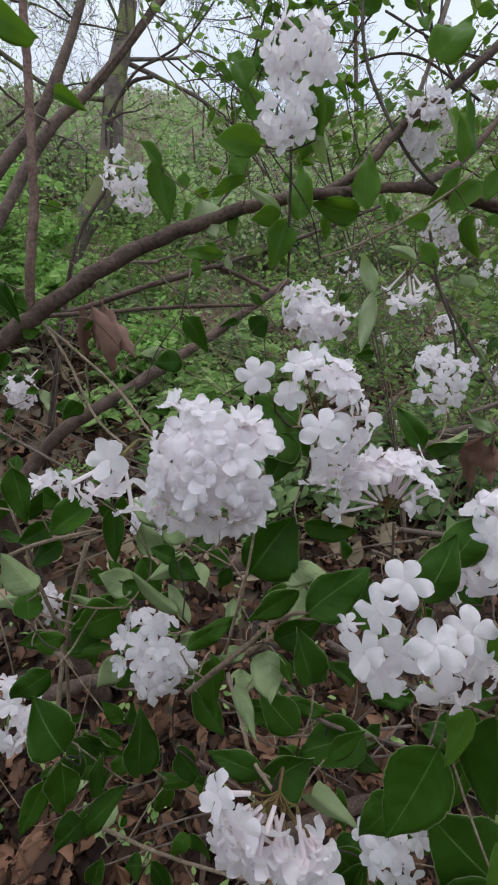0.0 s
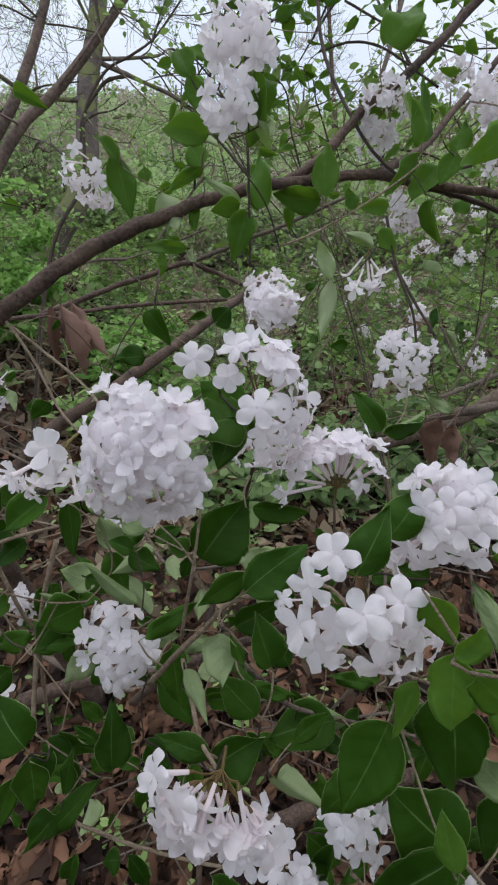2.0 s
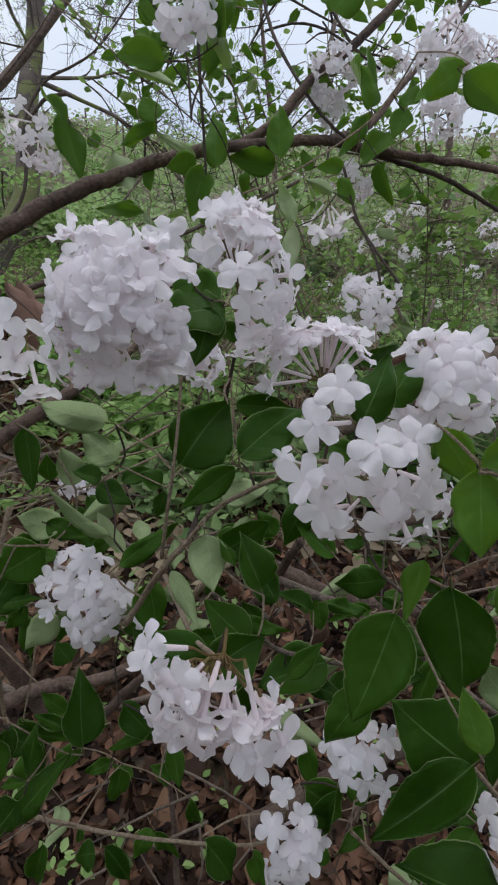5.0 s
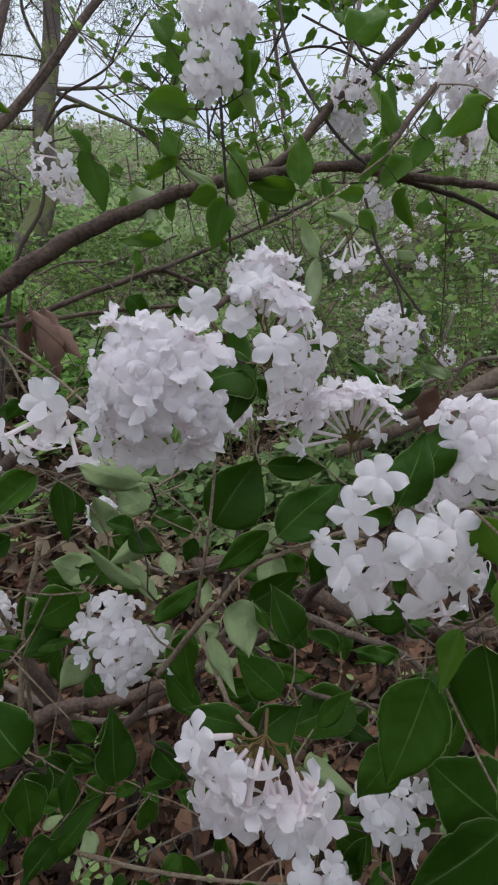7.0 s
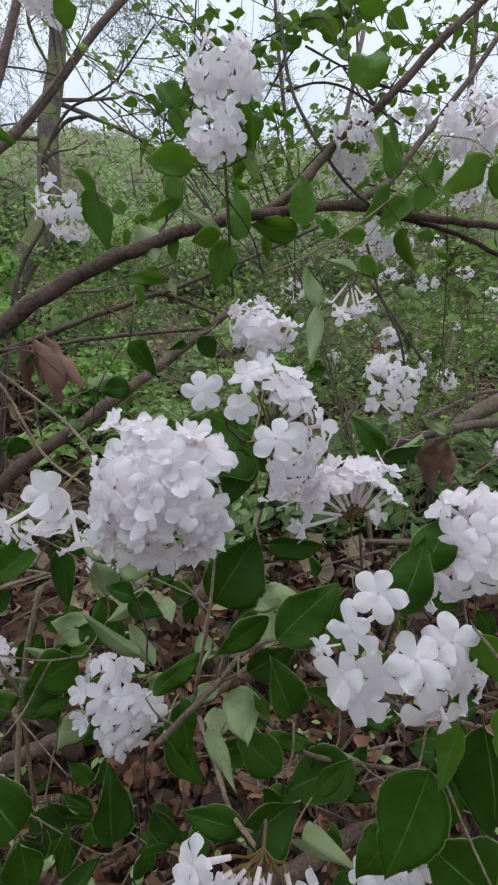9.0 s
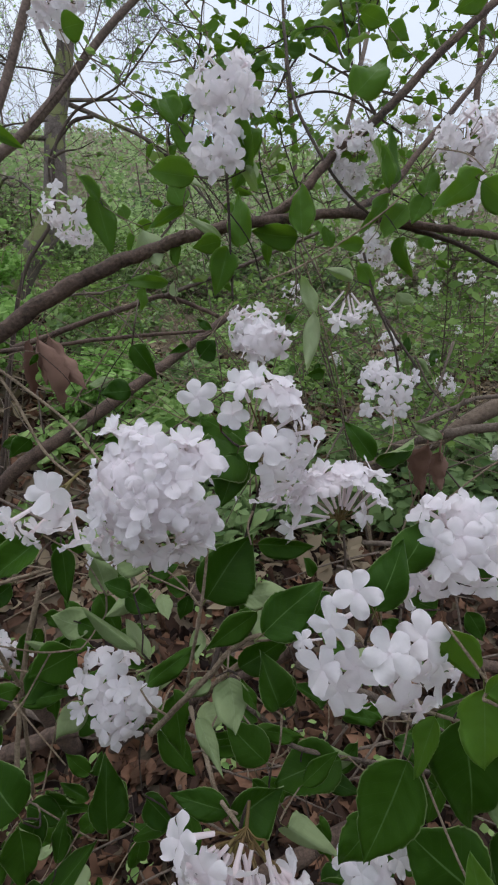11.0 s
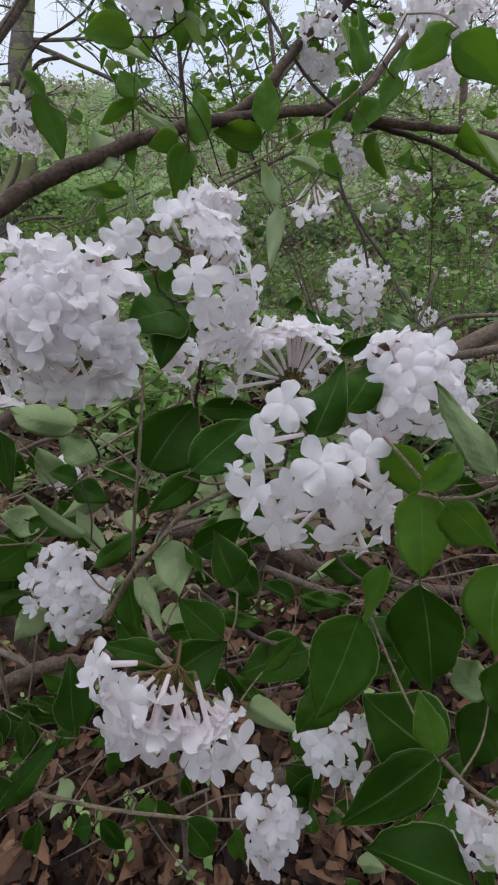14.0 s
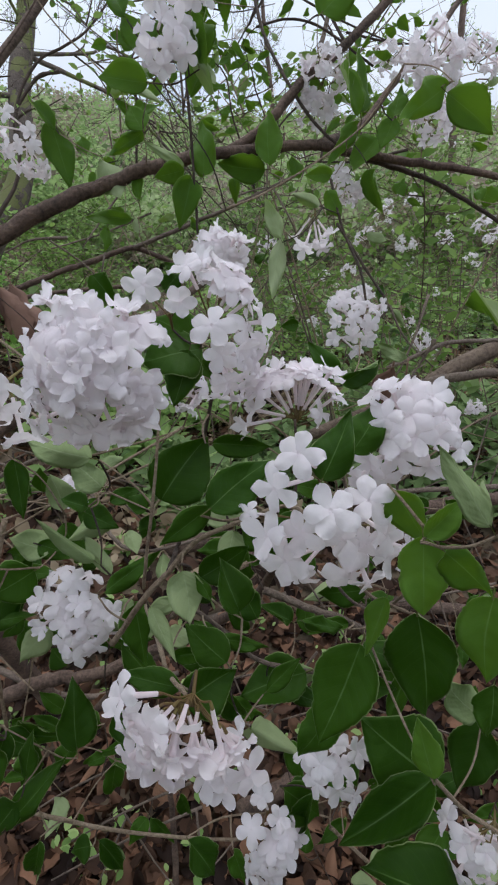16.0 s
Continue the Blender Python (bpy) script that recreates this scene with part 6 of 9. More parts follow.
leaf((0.4197, 0.9265, 1.6076), (0.3953, 0.9134, 1.6101), 0.0145, (0.39, -0.81, -0.45), 2)
leaf((0.098, 0.9389, 1.7039), (0.0854, 0.9338, 1.7105), 0.0085, (0.08, -0.86, -0.51), 7)
leaf((1.1275, 1.575, 1.9248), (1.1407, 1.6008, 1.9559), 0.0187, (-0.38, -0.63, 0.68), 3)
leaf((0.3428, 0.8737, 1.5738), (0.3493, 0.8617, 1.5853), 0.0103, (-0.38, -0.74, -0.56), 7)
leaf((0.2148, 1.5751, 2.0274), (0.1957, 1.5463, 1.9953), 0.0161, (0.17, -0.78, 0.6), 4)
leaf((0.8945, 1.81, 1.8815), (0.8729, 1.838, 1.8965), 0.0220, (-0.77, -0.63, 0.08), 4)
leaf((0.1559, 0.8739, 1.5344), (0.1392, 0.8847, 1.5155), 0.0145, (0.15, 0.91, 0.39), 5)
leaf((0.0844, 1.4088, 1.8569), (0.0875, 1.406, 1.8697), 0.0104, (0.22, -0.94, -0.26), 8)
leaf((0.3988, 1.0723, 1.6256), (0.3951, 1.0853, 1.6075), 0.0165, (-0.4, -0.78, -0.48), 4)
leaf((1.0794, 1.9297, 2.276), (1.0881, 1.9129, 2.2834), 0.0125, (-0.71, -0.56, -0.43), 5)
leaf((0.6239, 1.117, 1.7932), (0.6179, 1.0834, 1.7591), 0.0172, (-0.71, -0.44, 0.56), 2)
leaf((0.2959, 1.5009, 1.8995), (0.2926, 1.5174, 1.9183), 0.0101, (-0.34, -0.74, 0.59), 6)
leaf((0.3789, 1.0597, 1.8312), (0.3597, 1.0529, 1.8119), 0.0119, (-0.25, 0.96, -0.1), 2)
leaf((0.3805, 1.7419, 1.8569), (0.365, 1.7577, 1.8786), 0.0177, (0.62, 0.78, -0.12), 0)
leaf((1.1249, 1.6302, 2.0481), (1.0971, 1.643, 2.0513), 0.0190, (-0.38, -0.67, -0.63), 1)
leaf((0.0486, 1.0039, 1.5764), (0.0334, 0.9855, 1.5552), 0.0147, (0.61, -0.76, 0.23), 8)
leaf((0.5383, 1.456, 1.9702), (0.5587, 1.453, 1.975), 0.0107, (-0.1, -0.98, -0.18), 1)
leaf((0.8021, 1.9713, 2.1699), (0.8378, 1.9802, 2.1809), 0.0206, (0.26, -0.96, -0.07), 4)
leaf((0.202, 1.321, 1.9586), (0.1775, 1.3414, 1.9578), 0.0114, (-0.58, -0.71, -0.4), 1)
leaf((0.0314, 1.5645, 1.934), (0.036, 1.5534, 1.9419), 0.0113, (-0.21, -0.62, -0.75), 8)
leaf((0.8917, 1.8319, 2.0552), (0.8757, 1.8193, 2.0622), 0.0085, (-0.01, -0.48, -0.87), 1)
leaf((0.4778, 0.9372, 1.7563), (0.4722, 0.9307, 1.7299), 0.0116, (-0.31, -0.91, 0.29), 8)
leaf((0.4909, 1.3829, 2.0019), (0.5082, 1.3573, 1.9833), 0.0122, (-0.84, -0.54, -0.05), 0)
leaf((0.7089, 1.0763, 1.7863), (0.7052, 1.0888, 1.8078), 0.0141, (-0.88, -0.47, 0.12), 1)
leaf((1.1714, 2.0076, 2.1761), (1.1279, 1.9839, 2.1661), 0.0150, (-0.5, 0.86, 0.13), 7)
leaf((0.9286, 1.7145, 2.1496), (0.9373, 1.6868, 2.123), 0.0168, (-0.96, -0.29, -0.01), 4)
leaf((0.0134, 1.4338, 1.8749), (-0.0095, 1.4062, 1.85), 0.0148, (0.46, -0.77, 0.43), 0)
leaf((0.044, 0.9183, 1.7571), (0.0188, 0.9068, 1.7552), 0.0173, (0.34, -0.62, -0.71), 8)
leaf((0.3139, 1.8111, 2.0657), (0.313, 1.8356, 2.0875), 0.0112, (0.26, -0.64, 0.73), 4)
leaf((0.0664, 0.8318, 1.5797), (0.0712, 0.806, 1.5499), 0.0135, (0.37, 0.73, -0.57), 3)
leaf((0.0994, 1.4713, 1.9389), (0.1227, 1.4546, 1.9406), 0.0119, (0.52, 0.76, 0.38), 5)
leaf((0.8898, 1.5969, 1.9017), (0.8561, 1.5944, 1.893), 0.0131, (0.07, -1, 0.01), 8)
leaf((0.8285, 1.506, 1.9626), (0.7913, 1.5044, 1.9636), 0.0127, (0.03, -0.95, -0.3), 7)
leaf((0.1354, 1.8059, 2.0133), (0.1621, 1.8295, 2.0223), 0.0125, (0.57, -0.76, 0.31), 6)
leaf((0.7705, 1.3647, 1.718), (0.7382, 1.3536, 1.7017), 0.0136, (0.36, -0.93, -0.08), 1)
leaf((0.0604, 0.9134, 1.608), (0.0303, 0.9088, 1.6114), 0.0217, (-0.12, 0.97, 0.22), 1)
leaf((0.659, 1.6469, 1.8011), (0.6258, 1.6354, 1.7884), 0.0128, (0.29, -0.95, 0.1), 2)
leaf((0.8155, 1.3272, 1.8935), (0.8014, 1.2901, 1.8512), 0.0197, (-0.49, -0.56, 0.66), 3)
leaf((0.9949, 1.9637, 2.2194), (1.0142, 1.9499, 2.2015), 0.0105, (-0.72, -0.63, -0.29), 0)
leaf((1.1542, 1.853, 2.1019), (1.1723, 1.8838, 2.1336), 0.0162, (0.27, -0.76, 0.59), 2)
leaf((0.4569, 1.1325, 1.6996), (0.468, 1.1241, 1.7088), 0.0163, (-0.34, -0.86, -0.38), 6)
leaf((0.0859, 1.2369, 1.7634), (0.0678, 1.2093, 1.7309), 0.0148, (-0.58, 0.75, -0.32), 6)
leaf((0.6993, 1.7762, 1.8505), (0.7219, 1.7861, 1.839), 0.0104, (-0.21, 0.91, 0.36), 0)
leaf((0.2594, 1.0002, 1.7249), (0.2742, 0.9832, 1.7069), 0.0143, (-0.63, -0.75, 0.2), 7)
leaf((0.3404, 1.8786, 2.0761), (0.3566, 1.8658, 2.0492), 0.0123, (0.59, 0.8, -0.03), 7)
leaf((1.0411, 1.7866, 2.0251), (1.0892, 1.8067, 2.0289), 0.0178, (0.39, -0.9, -0.17), 0)
leaf((0.3274, 0.8478, 1.651), (0.3585, 0.8421, 1.6446), 0.0161, (-0.22, -0.96, -0.19), 2)
leaf((0.5116, 0.9927, 1.6445), (0.5368, 1.0064, 1.6588), 0.0122, (0.52, -0.84, -0.12), 8)
leaf((0.8391, 1.3709, 2.0138), (0.8731, 1.3875, 2.0114), 0.0143, (0.25, -0.62, -0.74), 6)
leaf((0.335, 1.1202, 1.8431), (0.3119, 1.1459, 1.8632), 0.0164, (-0.79, -0.59, -0.16), 8)
leaf((0.0523, 1.0912, 1.8221), (0.0543, 1.0764, 1.8294), 0.0176, (-0.05, -0.44, -0.9), 0)
leaf((0.3408, 1.8357, 1.8464), (0.3439, 1.8689, 1.8743), 0.0148, (0.08, -0.65, 0.76), 7)
leaf((0.5414, 1.4667, 1.9587), (0.5627, 1.4611, 1.9624), 0.0100, (-0.12, -0.82, -0.57), 8)
leaf((0.0669, 0.9515, 1.5707), (0.0862, 0.9666, 1.5873), 0.0140, (0.54, -0.83, 0.13), 5)
leaf((0.4261, 1.6006, 1.8678), (0.448, 1.6096, 1.886), 0.0182, (0.47, -0.87, -0.13), 3)
leaf((0.4689, 1.0004, 1.7218), (0.4722, 0.9719, 1.6857), 0.0171, (-0.86, -0.43, 0.26), 7)
leaf((0.2411, 1.4762, 1.7961), (0.2689, 1.4579, 1.7815), 0.0135, (-0.61, -0.76, -0.21), 7)
leaf((0.1502, 0.8703, 1.5809), (0.1604, 0.8833, 1.567), 0.0149, (0.11, -0.76, -0.64), 0)
leaf((0.7503, 1.993, 2.2969), (0.7653, 1.9814, 2.3058), 0.0172, (-0.34, -0.81, -0.48), 7)
leaf((0.6992, 1.5667, 1.9335), (0.7364, 1.5751, 1.9278), 0.0193, (0.14, -0.9, -0.41), 0)
leaf((0.3233, 1.6939, 2.0503), (0.3242, 1.7148, 2.0773), 0.0131, (-0.28, -0.75, 0.59), 2)
leaf((0.3153, 0.8992, 1.6357), (0.3397, 0.8803, 1.6129), 0.0151, (-0.69, -0.71, -0.14), 2)
leaf((1.0093, 1.4196, 1.8007), (1.0061, 1.4364, 1.7917), 0.0111, (0.81, 0.39, 0.44), 1)
leaf((0.1021, 1.7186, 1.773), (0.0687, 1.6977, 1.764), 0.0209, (-0.56, 0.7, 0.45), 3)
leaf((0.2085, 1.2074, 1.741), (0.193, 1.221, 1.7601), 0.0177, (-0.73, -0.67, -0.11), 5)
leaf((0.6093, 0.9155, 1.6759), (0.5891, 0.8978, 1.6846), 0.0102, (-0.11, -0.33, -0.94), 6)
leaf((0.3988, 1.2918, 1.9413), (0.4135, 1.2901, 1.9193), 0.0207, (-0.33, -0.93, -0.15), 7)
leaf((0.6698, 0.994, 1.7779), (0.6378, 0.9879, 1.7747), 0.0112, (0.19, -0.98, 0.02), 5)
leaf((0.0382, 1.4534, 1.8421), (0.0667, 1.4296, 1.8299), 0.0133, (-0.58, -0.79, 0.2), 3)
leaf((0.2677, 1.2731, 1.7224), (0.2434, 1.2952, 1.7248), 0.0152, (-0.65, -0.68, -0.32), 5)
leaf((0.0927, 1.268, 1.863), (0.0671, 1.2853, 1.8645), 0.0112, (-0.47, -0.64, -0.61), 6)
leaf((0.8614, 1.4239, 1.7208), (0.8392, 1.4223, 1.711), 0.0093, (0.12, -0.99, -0.11), 2)
leaf((0.5137, 1.1512, 1.8561), (0.5278, 1.1601, 1.8404), 0.0127, (0.34, 0.66, 0.67), 1)
leaf((0.0645, 1.0836, 1.7348), (0.0902, 1.082, 1.7388), 0.0187, (-0.02, -0.96, -0.29), 3)
leaf((0.1309, 1.3315, 1.905), (0.1169, 1.3429, 1.925), 0.0183, (-0.71, -0.7, -0.09), 8)
leaf((0.2685, 1.5028, 1.9399), (0.3007, 1.522, 1.953), 0.0214, (0.5, -0.86, 0.03), 6)
leaf((0.5062, 0.8495, 1.6326), (0.5364, 0.8518, 1.6374), 0.0166, (0.09, -0.99, -0.12), 1)
leaf((0.1161, 1.2088, 1.7102), (0.1457, 1.2113, 1.7137), 0.0209, (0.13, -0.88, -0.46), 3)
leaf((0.6599, 1.3743, 1.7704), (0.6762, 1.3617, 1.7754), 0.0099, (-0.5, -0.78, -0.37), 8)
leaf((0.1105, 1.407, 1.9064), (0.0917, 1.4324, 1.9293), 0.0133, (-0.61, -0.73, 0.31), 8)
leaf((0.7177, 1.9209, 2.1543), (0.6971, 1.8913, 2.1234), 0.0163, (0.22, -0.77, 0.59), 5)
leaf((1.1579, 1.7523, 2.0153), (1.1205, 1.7402, 2.0183), 0.0134, (0.31, -0.95, 0), 5)
leaf((0.5072, 1.7374, 2.1142), (0.4794, 1.7337, 2.1129), 0.0171, (0.13, -0.82, -0.55), 7)
leaf((0.7539, 1.1638, 1.6763), (0.7458, 1.1509, 1.6489), 0.0116, (-0.25, -0.84, 0.47), 8)
leaf((0.2101, 1.4092, 1.8574), (0.182, 1.4285, 1.859), 0.0177, (-0.55, -0.78, -0.29), 0)
leaf((0.6528, 1.0813, 1.7862), (0.6624, 1.0898, 1.7708), 0.0090, (-0.43, -0.65, -0.63), 8)
leaf((0.1105, 1.3574, 1.9745), (0.0872, 1.3749, 1.971), 0.0183, (-0.53, -0.78, -0.34), 0)
leaf((1.1158, 2.0163, 2.3299), (1.1525, 2.0288, 2.3395), 0.0136, (0.33, -0.94, -0.03), 7)
leaf((0.2298, 1.0834, 1.6312), (0.2032, 1.079, 1.6137), 0.0120, (0.31, -0.92, -0.23), 4)
leaf((0.4918, 0.9924, 1.6432), (0.4762, 0.9889, 1.652), 0.0129, (-0.1, -0.85, -0.52), 1)
leaf((0.1724, 1.0729, 1.803), (0.1689, 1.0652, 1.7821), 0.0129, (0.11, -0.94, 0.33), 6)
leaf((0.4619, 1.5169, 2.0537), (0.4754, 1.5071, 2.057), 0.0107, (-0.42, -0.75, -0.51), 0)
leaf((0.356, 1.2249, 1.796), (0.3665, 1.2015, 1.765), 0.0137, (-0.51, -0.76, 0.4), 5)
leaf((0.2584, 1.6877, 2.1504), (0.2316, 1.7105, 2.1628), 0.0181, (-0.68, -0.52, -0.52), 8)
leaf((0.1183, 1.3726, 1.7525), (0.1316, 1.3528, 1.7544), 0.0147, (0.53, 0.43, 0.73), 4)
leaf((0.7714, 1.2241, 1.8234), (0.7616, 1.2292, 1.8447), 0.0222, (0.55, 0.84, 0.05), 4)
leaf((1.0619, 2.0453, 2.2625), (1.0342, 2.063, 2.2638), 0.0154, (-0.51, -0.78, -0.36), 8)
leaf((0.0336, 1.0235, 1.6621), (0.0551, 1.0098, 1.642), 0.0166, (-0.51, -0.86, 0.04), 5)
leaf((0.8802, 1.7437, 1.7896), (0.8641, 1.7307, 1.7989), 0.0146, (0.13, -0.68, -0.72), 7)
leaf((1.3244, 1.8631, 2.0553), (1.3499, 1.8995, 2.0908), 0.0182, (0.08, 0.67, -0.74), 3)
leaf((0.8656, 1.2126, 1.6941), (0.8516, 1.1854, 1.6572), 0.0163, (-0.11, -0.78, 0.62), 2)
leaf((0.5952, 1.5684, 1.8973), (0.612, 1.5926, 1.9189), 0.0124, (0.02, -0.67, 0.74), 1)
leaf((0.1064, 1.7045, 2.0008), (0.1013, 1.6859, 1.9709), 0.0128, (0.29, -0.83, 0.47), 5)
leaf((0.1399, 1.2818, 1.8952), (0.1622, 1.2727, 1.8979), 0.0185, (-0.22, -0.73, -0.65), 2)
leaf((0.8194, 1.7842, 1.7654), (0.787, 1.79, 1.7683), 0.0129, (-0.2, -0.87, -0.46), 2)
leaf((0.926, 1.4947, 2.078), (0.9241, 1.4973, 2.0628), 0.0140, (-0.51, -0.86, -0.08), 2)
leaf((0.598, 0.9895, 1.7801), (0.5847, 1.001, 1.793), 0.0098, (0.78, 0.55, 0.31), 1)
leaf((0.1026, 1.0038, 1.7777), (0.1059, 1.017, 1.8002), 0.0194, (0.06, -0.86, 0.5), 5)
leaf((0.0526, 1.0258, 1.8032), (0.0223, 0.998, 1.7823), 0.0196, (0.62, -0.77, 0.12), 1)
leaf((0.0737, 1.4298, 1.9045), (0.0968, 1.4548, 1.919), 0.0113, (-0.76, 0.64, 0.11), 1)
leaf((0.1317, 0.8749, 1.5705), (0.1476, 0.8464, 1.553), 0.0126, (-0.41, -0.63, 0.66), 3)
leaf((0.0395, 1.3389, 1.787), (0.0285, 1.3483, 1.7677), 0.0158, (-0.3, -0.91, -0.27), 5)
leaf((0.1598, 1.5256, 1.9258), (0.1749, 1.523, 1.9075), 0.0169, (-0.4, -0.89, -0.2), 5)
leaf((0.9386, 1.7732, 2.0012), (0.9728, 1.7817, 1.9844), 0.0180, (-0.17, -0.69, -0.7), 0)
leaf((0.8113, 1.8626, 1.9328), (0.8031, 1.8782, 1.9506), 0.0101, (-0.81, -0.57, 0.12), 4)
leaf((0.1155, 0.9408, 1.7217), (0.0918, 0.9249, 1.7157), 0.0141, (0.57, -0.68, -0.46), 6)
leaf((0.6116, 1.2493, 1.3888), (0.6072, 1.2696, 1.4076), 0.0129, (-0.74, -0.54, 0.4), 3)
leaf((0.3229, 0.9855, 1.5392), (0.3579, 1.0081, 1.5519), 0.0172, (0.58, -0.78, -0.22), 4)
leaf((0.2599, 1.3001, 1.657), (0.2613, 1.2734, 1.6255), 0.0193, (-0.53, -0.66, 0.54), 1)
leaf((0.4541, 1.185, 1.4171), (0.4637, 1.1957, 1.437), 0.0148, (0.13, -0.9, 0.42), 3)
leaf((0.4848, 1.3849, 1.7037), (0.4995, 1.3776, 1.6762), 0.0129, (-0.65, -0.74, -0.15), 0)
leaf((0.1885, 0.9354, 1.4424), (0.1521, 0.9151, 1.4311), 0.0207, (0.45, -0.88, 0.13), 6)
leaf((0.3287, 0.8576, 1.4806), (0.3063, 0.8419, 1.4553), 0.0147, (0.07, -0.88, 0.48), 4)
leaf((0.2612, 0.8011, 1.4907), (0.2439, 0.8262, 1.5049), 0.0172, (-0.82, -0.58, 0.02), 1)
leaf((0.7083, 1.3877, 1.6275), (0.7456, 1.3935, 1.6271), 0.0137, (0.15, -0.96, -0.23), 2)
leaf((0.3123, 0.9856, 1.5483), (0.2857, 0.9862, 1.5493), 0.0147, (-0.04, -0.92, -0.4), 0)
leaf((0.5058, 1.1383, 1.4447), (0.4946, 1.154, 1.457), 0.0102, (-0.65, -0.7, 0.3), 0)
leaf((0.7542, 1.3531, 1.6945), (0.7917, 1.3741, 1.6968), 0.0146, (0.38, -0.74, 0.55), 0)
leaf((0.4017, 1.1299, 1.6251), (0.4104, 1.1294, 1.6449), 0.0238, (0.16, 0.99, -0.04), 3)
leaf((0.2022, 1.0987, 1.6149), (0.2218, 1.0787, 1.597), 0.0150, (-0.74, -0.67, -0.07), 0)
leaf((0.6049, 0.9177, 1.5545), (0.6028, 0.918, 1.5745), 0.0123, (-0.33, -0.94, -0.02), 8)
leaf((0.7489, 1.0071, 1.552), (0.7628, 0.988, 1.5405), 0.0157, (-0.83, -0.56, -0.06), 3)
leaf((0.8141, 1.0413, 1.4429), (0.8299, 1.0175, 1.4292), 0.0110, (-0.85, -0.53, -0.06), 3)
leaf((0.594, 1.0532, 1.5745), (0.6267, 1.0472, 1.5654), 0.0132, (0.29, 0.81, 0.5), 8)
leaf((0.7098, 1.1067, 1.5099), (0.7305, 1.1233, 1.5324), 0.0143, (-0.22, -0.68, 0.7), 2)
leaf((0.4673, 1.1008, 1.6285), (0.4828, 1.0851, 1.6007), 0.0196, (0.71, 0.7, 0), 5)
leaf((0.6373, 1.292, 1.5315), (0.6567, 1.2951, 1.5076), 0.0127, (-0.37, -0.83, -0.41), 3)
leaf((0.7669, 1.0586, 1.4468), (0.8083, 1.0724, 1.4491), 0.0150, (0.31, -0.95, 0.11), 2)
leaf((0.5881, 0.9101, 1.5379), (0.6105, 0.9064, 1.5405), 0.0167, (0.15, 0.98, 0.08), 2)
leaf((0.4123, 1.1923, 1.5895), (0.436, 1.1864, 1.5688), 0.0112, (-0.44, -0.86, -0.27), 1)
leaf((0.5213, 1.1779, 1.6455), (0.4808, 1.1613, 1.6323), 0.0228, (0.33, -0.93, 0.17), 7)
leaf((0.2192, 0.8568, 1.417), (0.2193, 0.8346, 1.3944), 0.0125, (-0.5, -0.62, 0.61), 6)
leaf((0.2271, 0.9385, 1.4084), (0.2069, 0.9518, 1.4065), 0.0128, (-0.52, -0.82, -0.23), 3)
leaf((0.7106, 0.9341, 1.4126), (0.7062, 0.9536, 1.4274), 0.0100, (-0.93, -0.33, 0.16), 4)
leaf((0.3993, 1.0223, 1.4827), (0.3789, 1.0113, 1.4934), 0.0133, (0.33, -0.9, -0.29), 3)
leaf((0.3035, 1.3327, 1.6555), (0.325, 1.3454, 1.6737), 0.0188, (0.28, -0.91, 0.3), 7)
leaf((0.6261, 1.1098, 1.5287), (0.6473, 1.1009, 1.5331), 0.0155, (-0.3, -0.88, -0.36), 5)
leaf((0.1759, 0.9466, 1.5091), (0.1595, 0.9348, 1.5187), 0.0162, (0.15, -0.74, -0.65), 1)
leaf((0.4947, 0.7366, 1.3446), (0.5077, 0.7523, 1.3676), 0.0182, (-0.23, -0.74, 0.63), 2)
leaf((0.5721, 1.1157, 1.6207), (0.5789, 1.1062, 1.5972), 0.0110, (0.74, 0.67, -0.06), 8)
leaf((0.5273, 1.4064, 1.5771), (0.5458, 1.4167, 1.5924), 0.0131, (-0.17, 0.9, -0.4), 6)
leaf((0.3844, 1.2733, 1.5049), (0.422, 1.2964, 1.5107), 0.0123, (-0.53, 0.83, 0.17), 5)
leaf((0.6768, 1.0808, 1.4724), (0.7163, 1.0947, 1.4607), 0.0148, (0.35, -0.93, 0.09), 4)
leaf((0.4639, 0.8474, 1.5494), (0.501, 0.8744, 1.5617), 0.0162, (0.31, -0.71, 0.63), 1)
leaf((0.7767, 1.0732, 1.5899), (0.7455, 1.0405, 1.5565), 0.0191, (-0.71, -0.04, 0.7), 8)
leaf((0.4392, 0.9918, 1.5946), (0.4018, 0.9796, 1.5985), 0.0184, (0.23, -0.86, -0.46), 8)
leaf((0.2332, 1.1698, 1.5261), (0.2214, 1.1713, 1.5407), 0.0100, (-0.23, -0.97, -0.09), 8)
leaf((0.2816, 0.7891, 1.458), (0.2541, 0.7604, 1.4406), 0.0148, (0.38, -0.72, 0.58), 1)
leaf((0.5031, 1.3289, 1.6333), (0.4706, 1.3137, 1.6336), 0.0123, (0.35, -0.76, -0.54), 5)
leaf((0.4191, 1.0495, 1.3704), (0.4124, 1.0296, 1.348), 0.0152, (0.19, 0.7, -0.68), 4)
leaf((0.3684, 1.0296, 1.5045), (0.3942, 1.0316, 1.4976), 0.0103, (-0.07, -0.86, -0.51), 4)
leaf((0.3796, 1.3285, 1.6921), (0.3595, 1.3108, 1.6722), 0.0125, (0.5, -0.83, 0.24), 8)
leaf((0.3547, 1.1073, 1.4491), (0.3834, 1.094, 1.444), 0.0120, (0.42, 0.91, 0.01), 3)
leaf((0.1915, 0.8944, 1.4734), (0.1858, 0.865, 1.4412), 0.0150, (-0.33, -0.67, 0.67), 7)
leaf((0.7073, 1.095, 1.3841), (0.679, 1.065, 1.3623), 0.0159, (-0.63, 0.04, 0.77), 7)
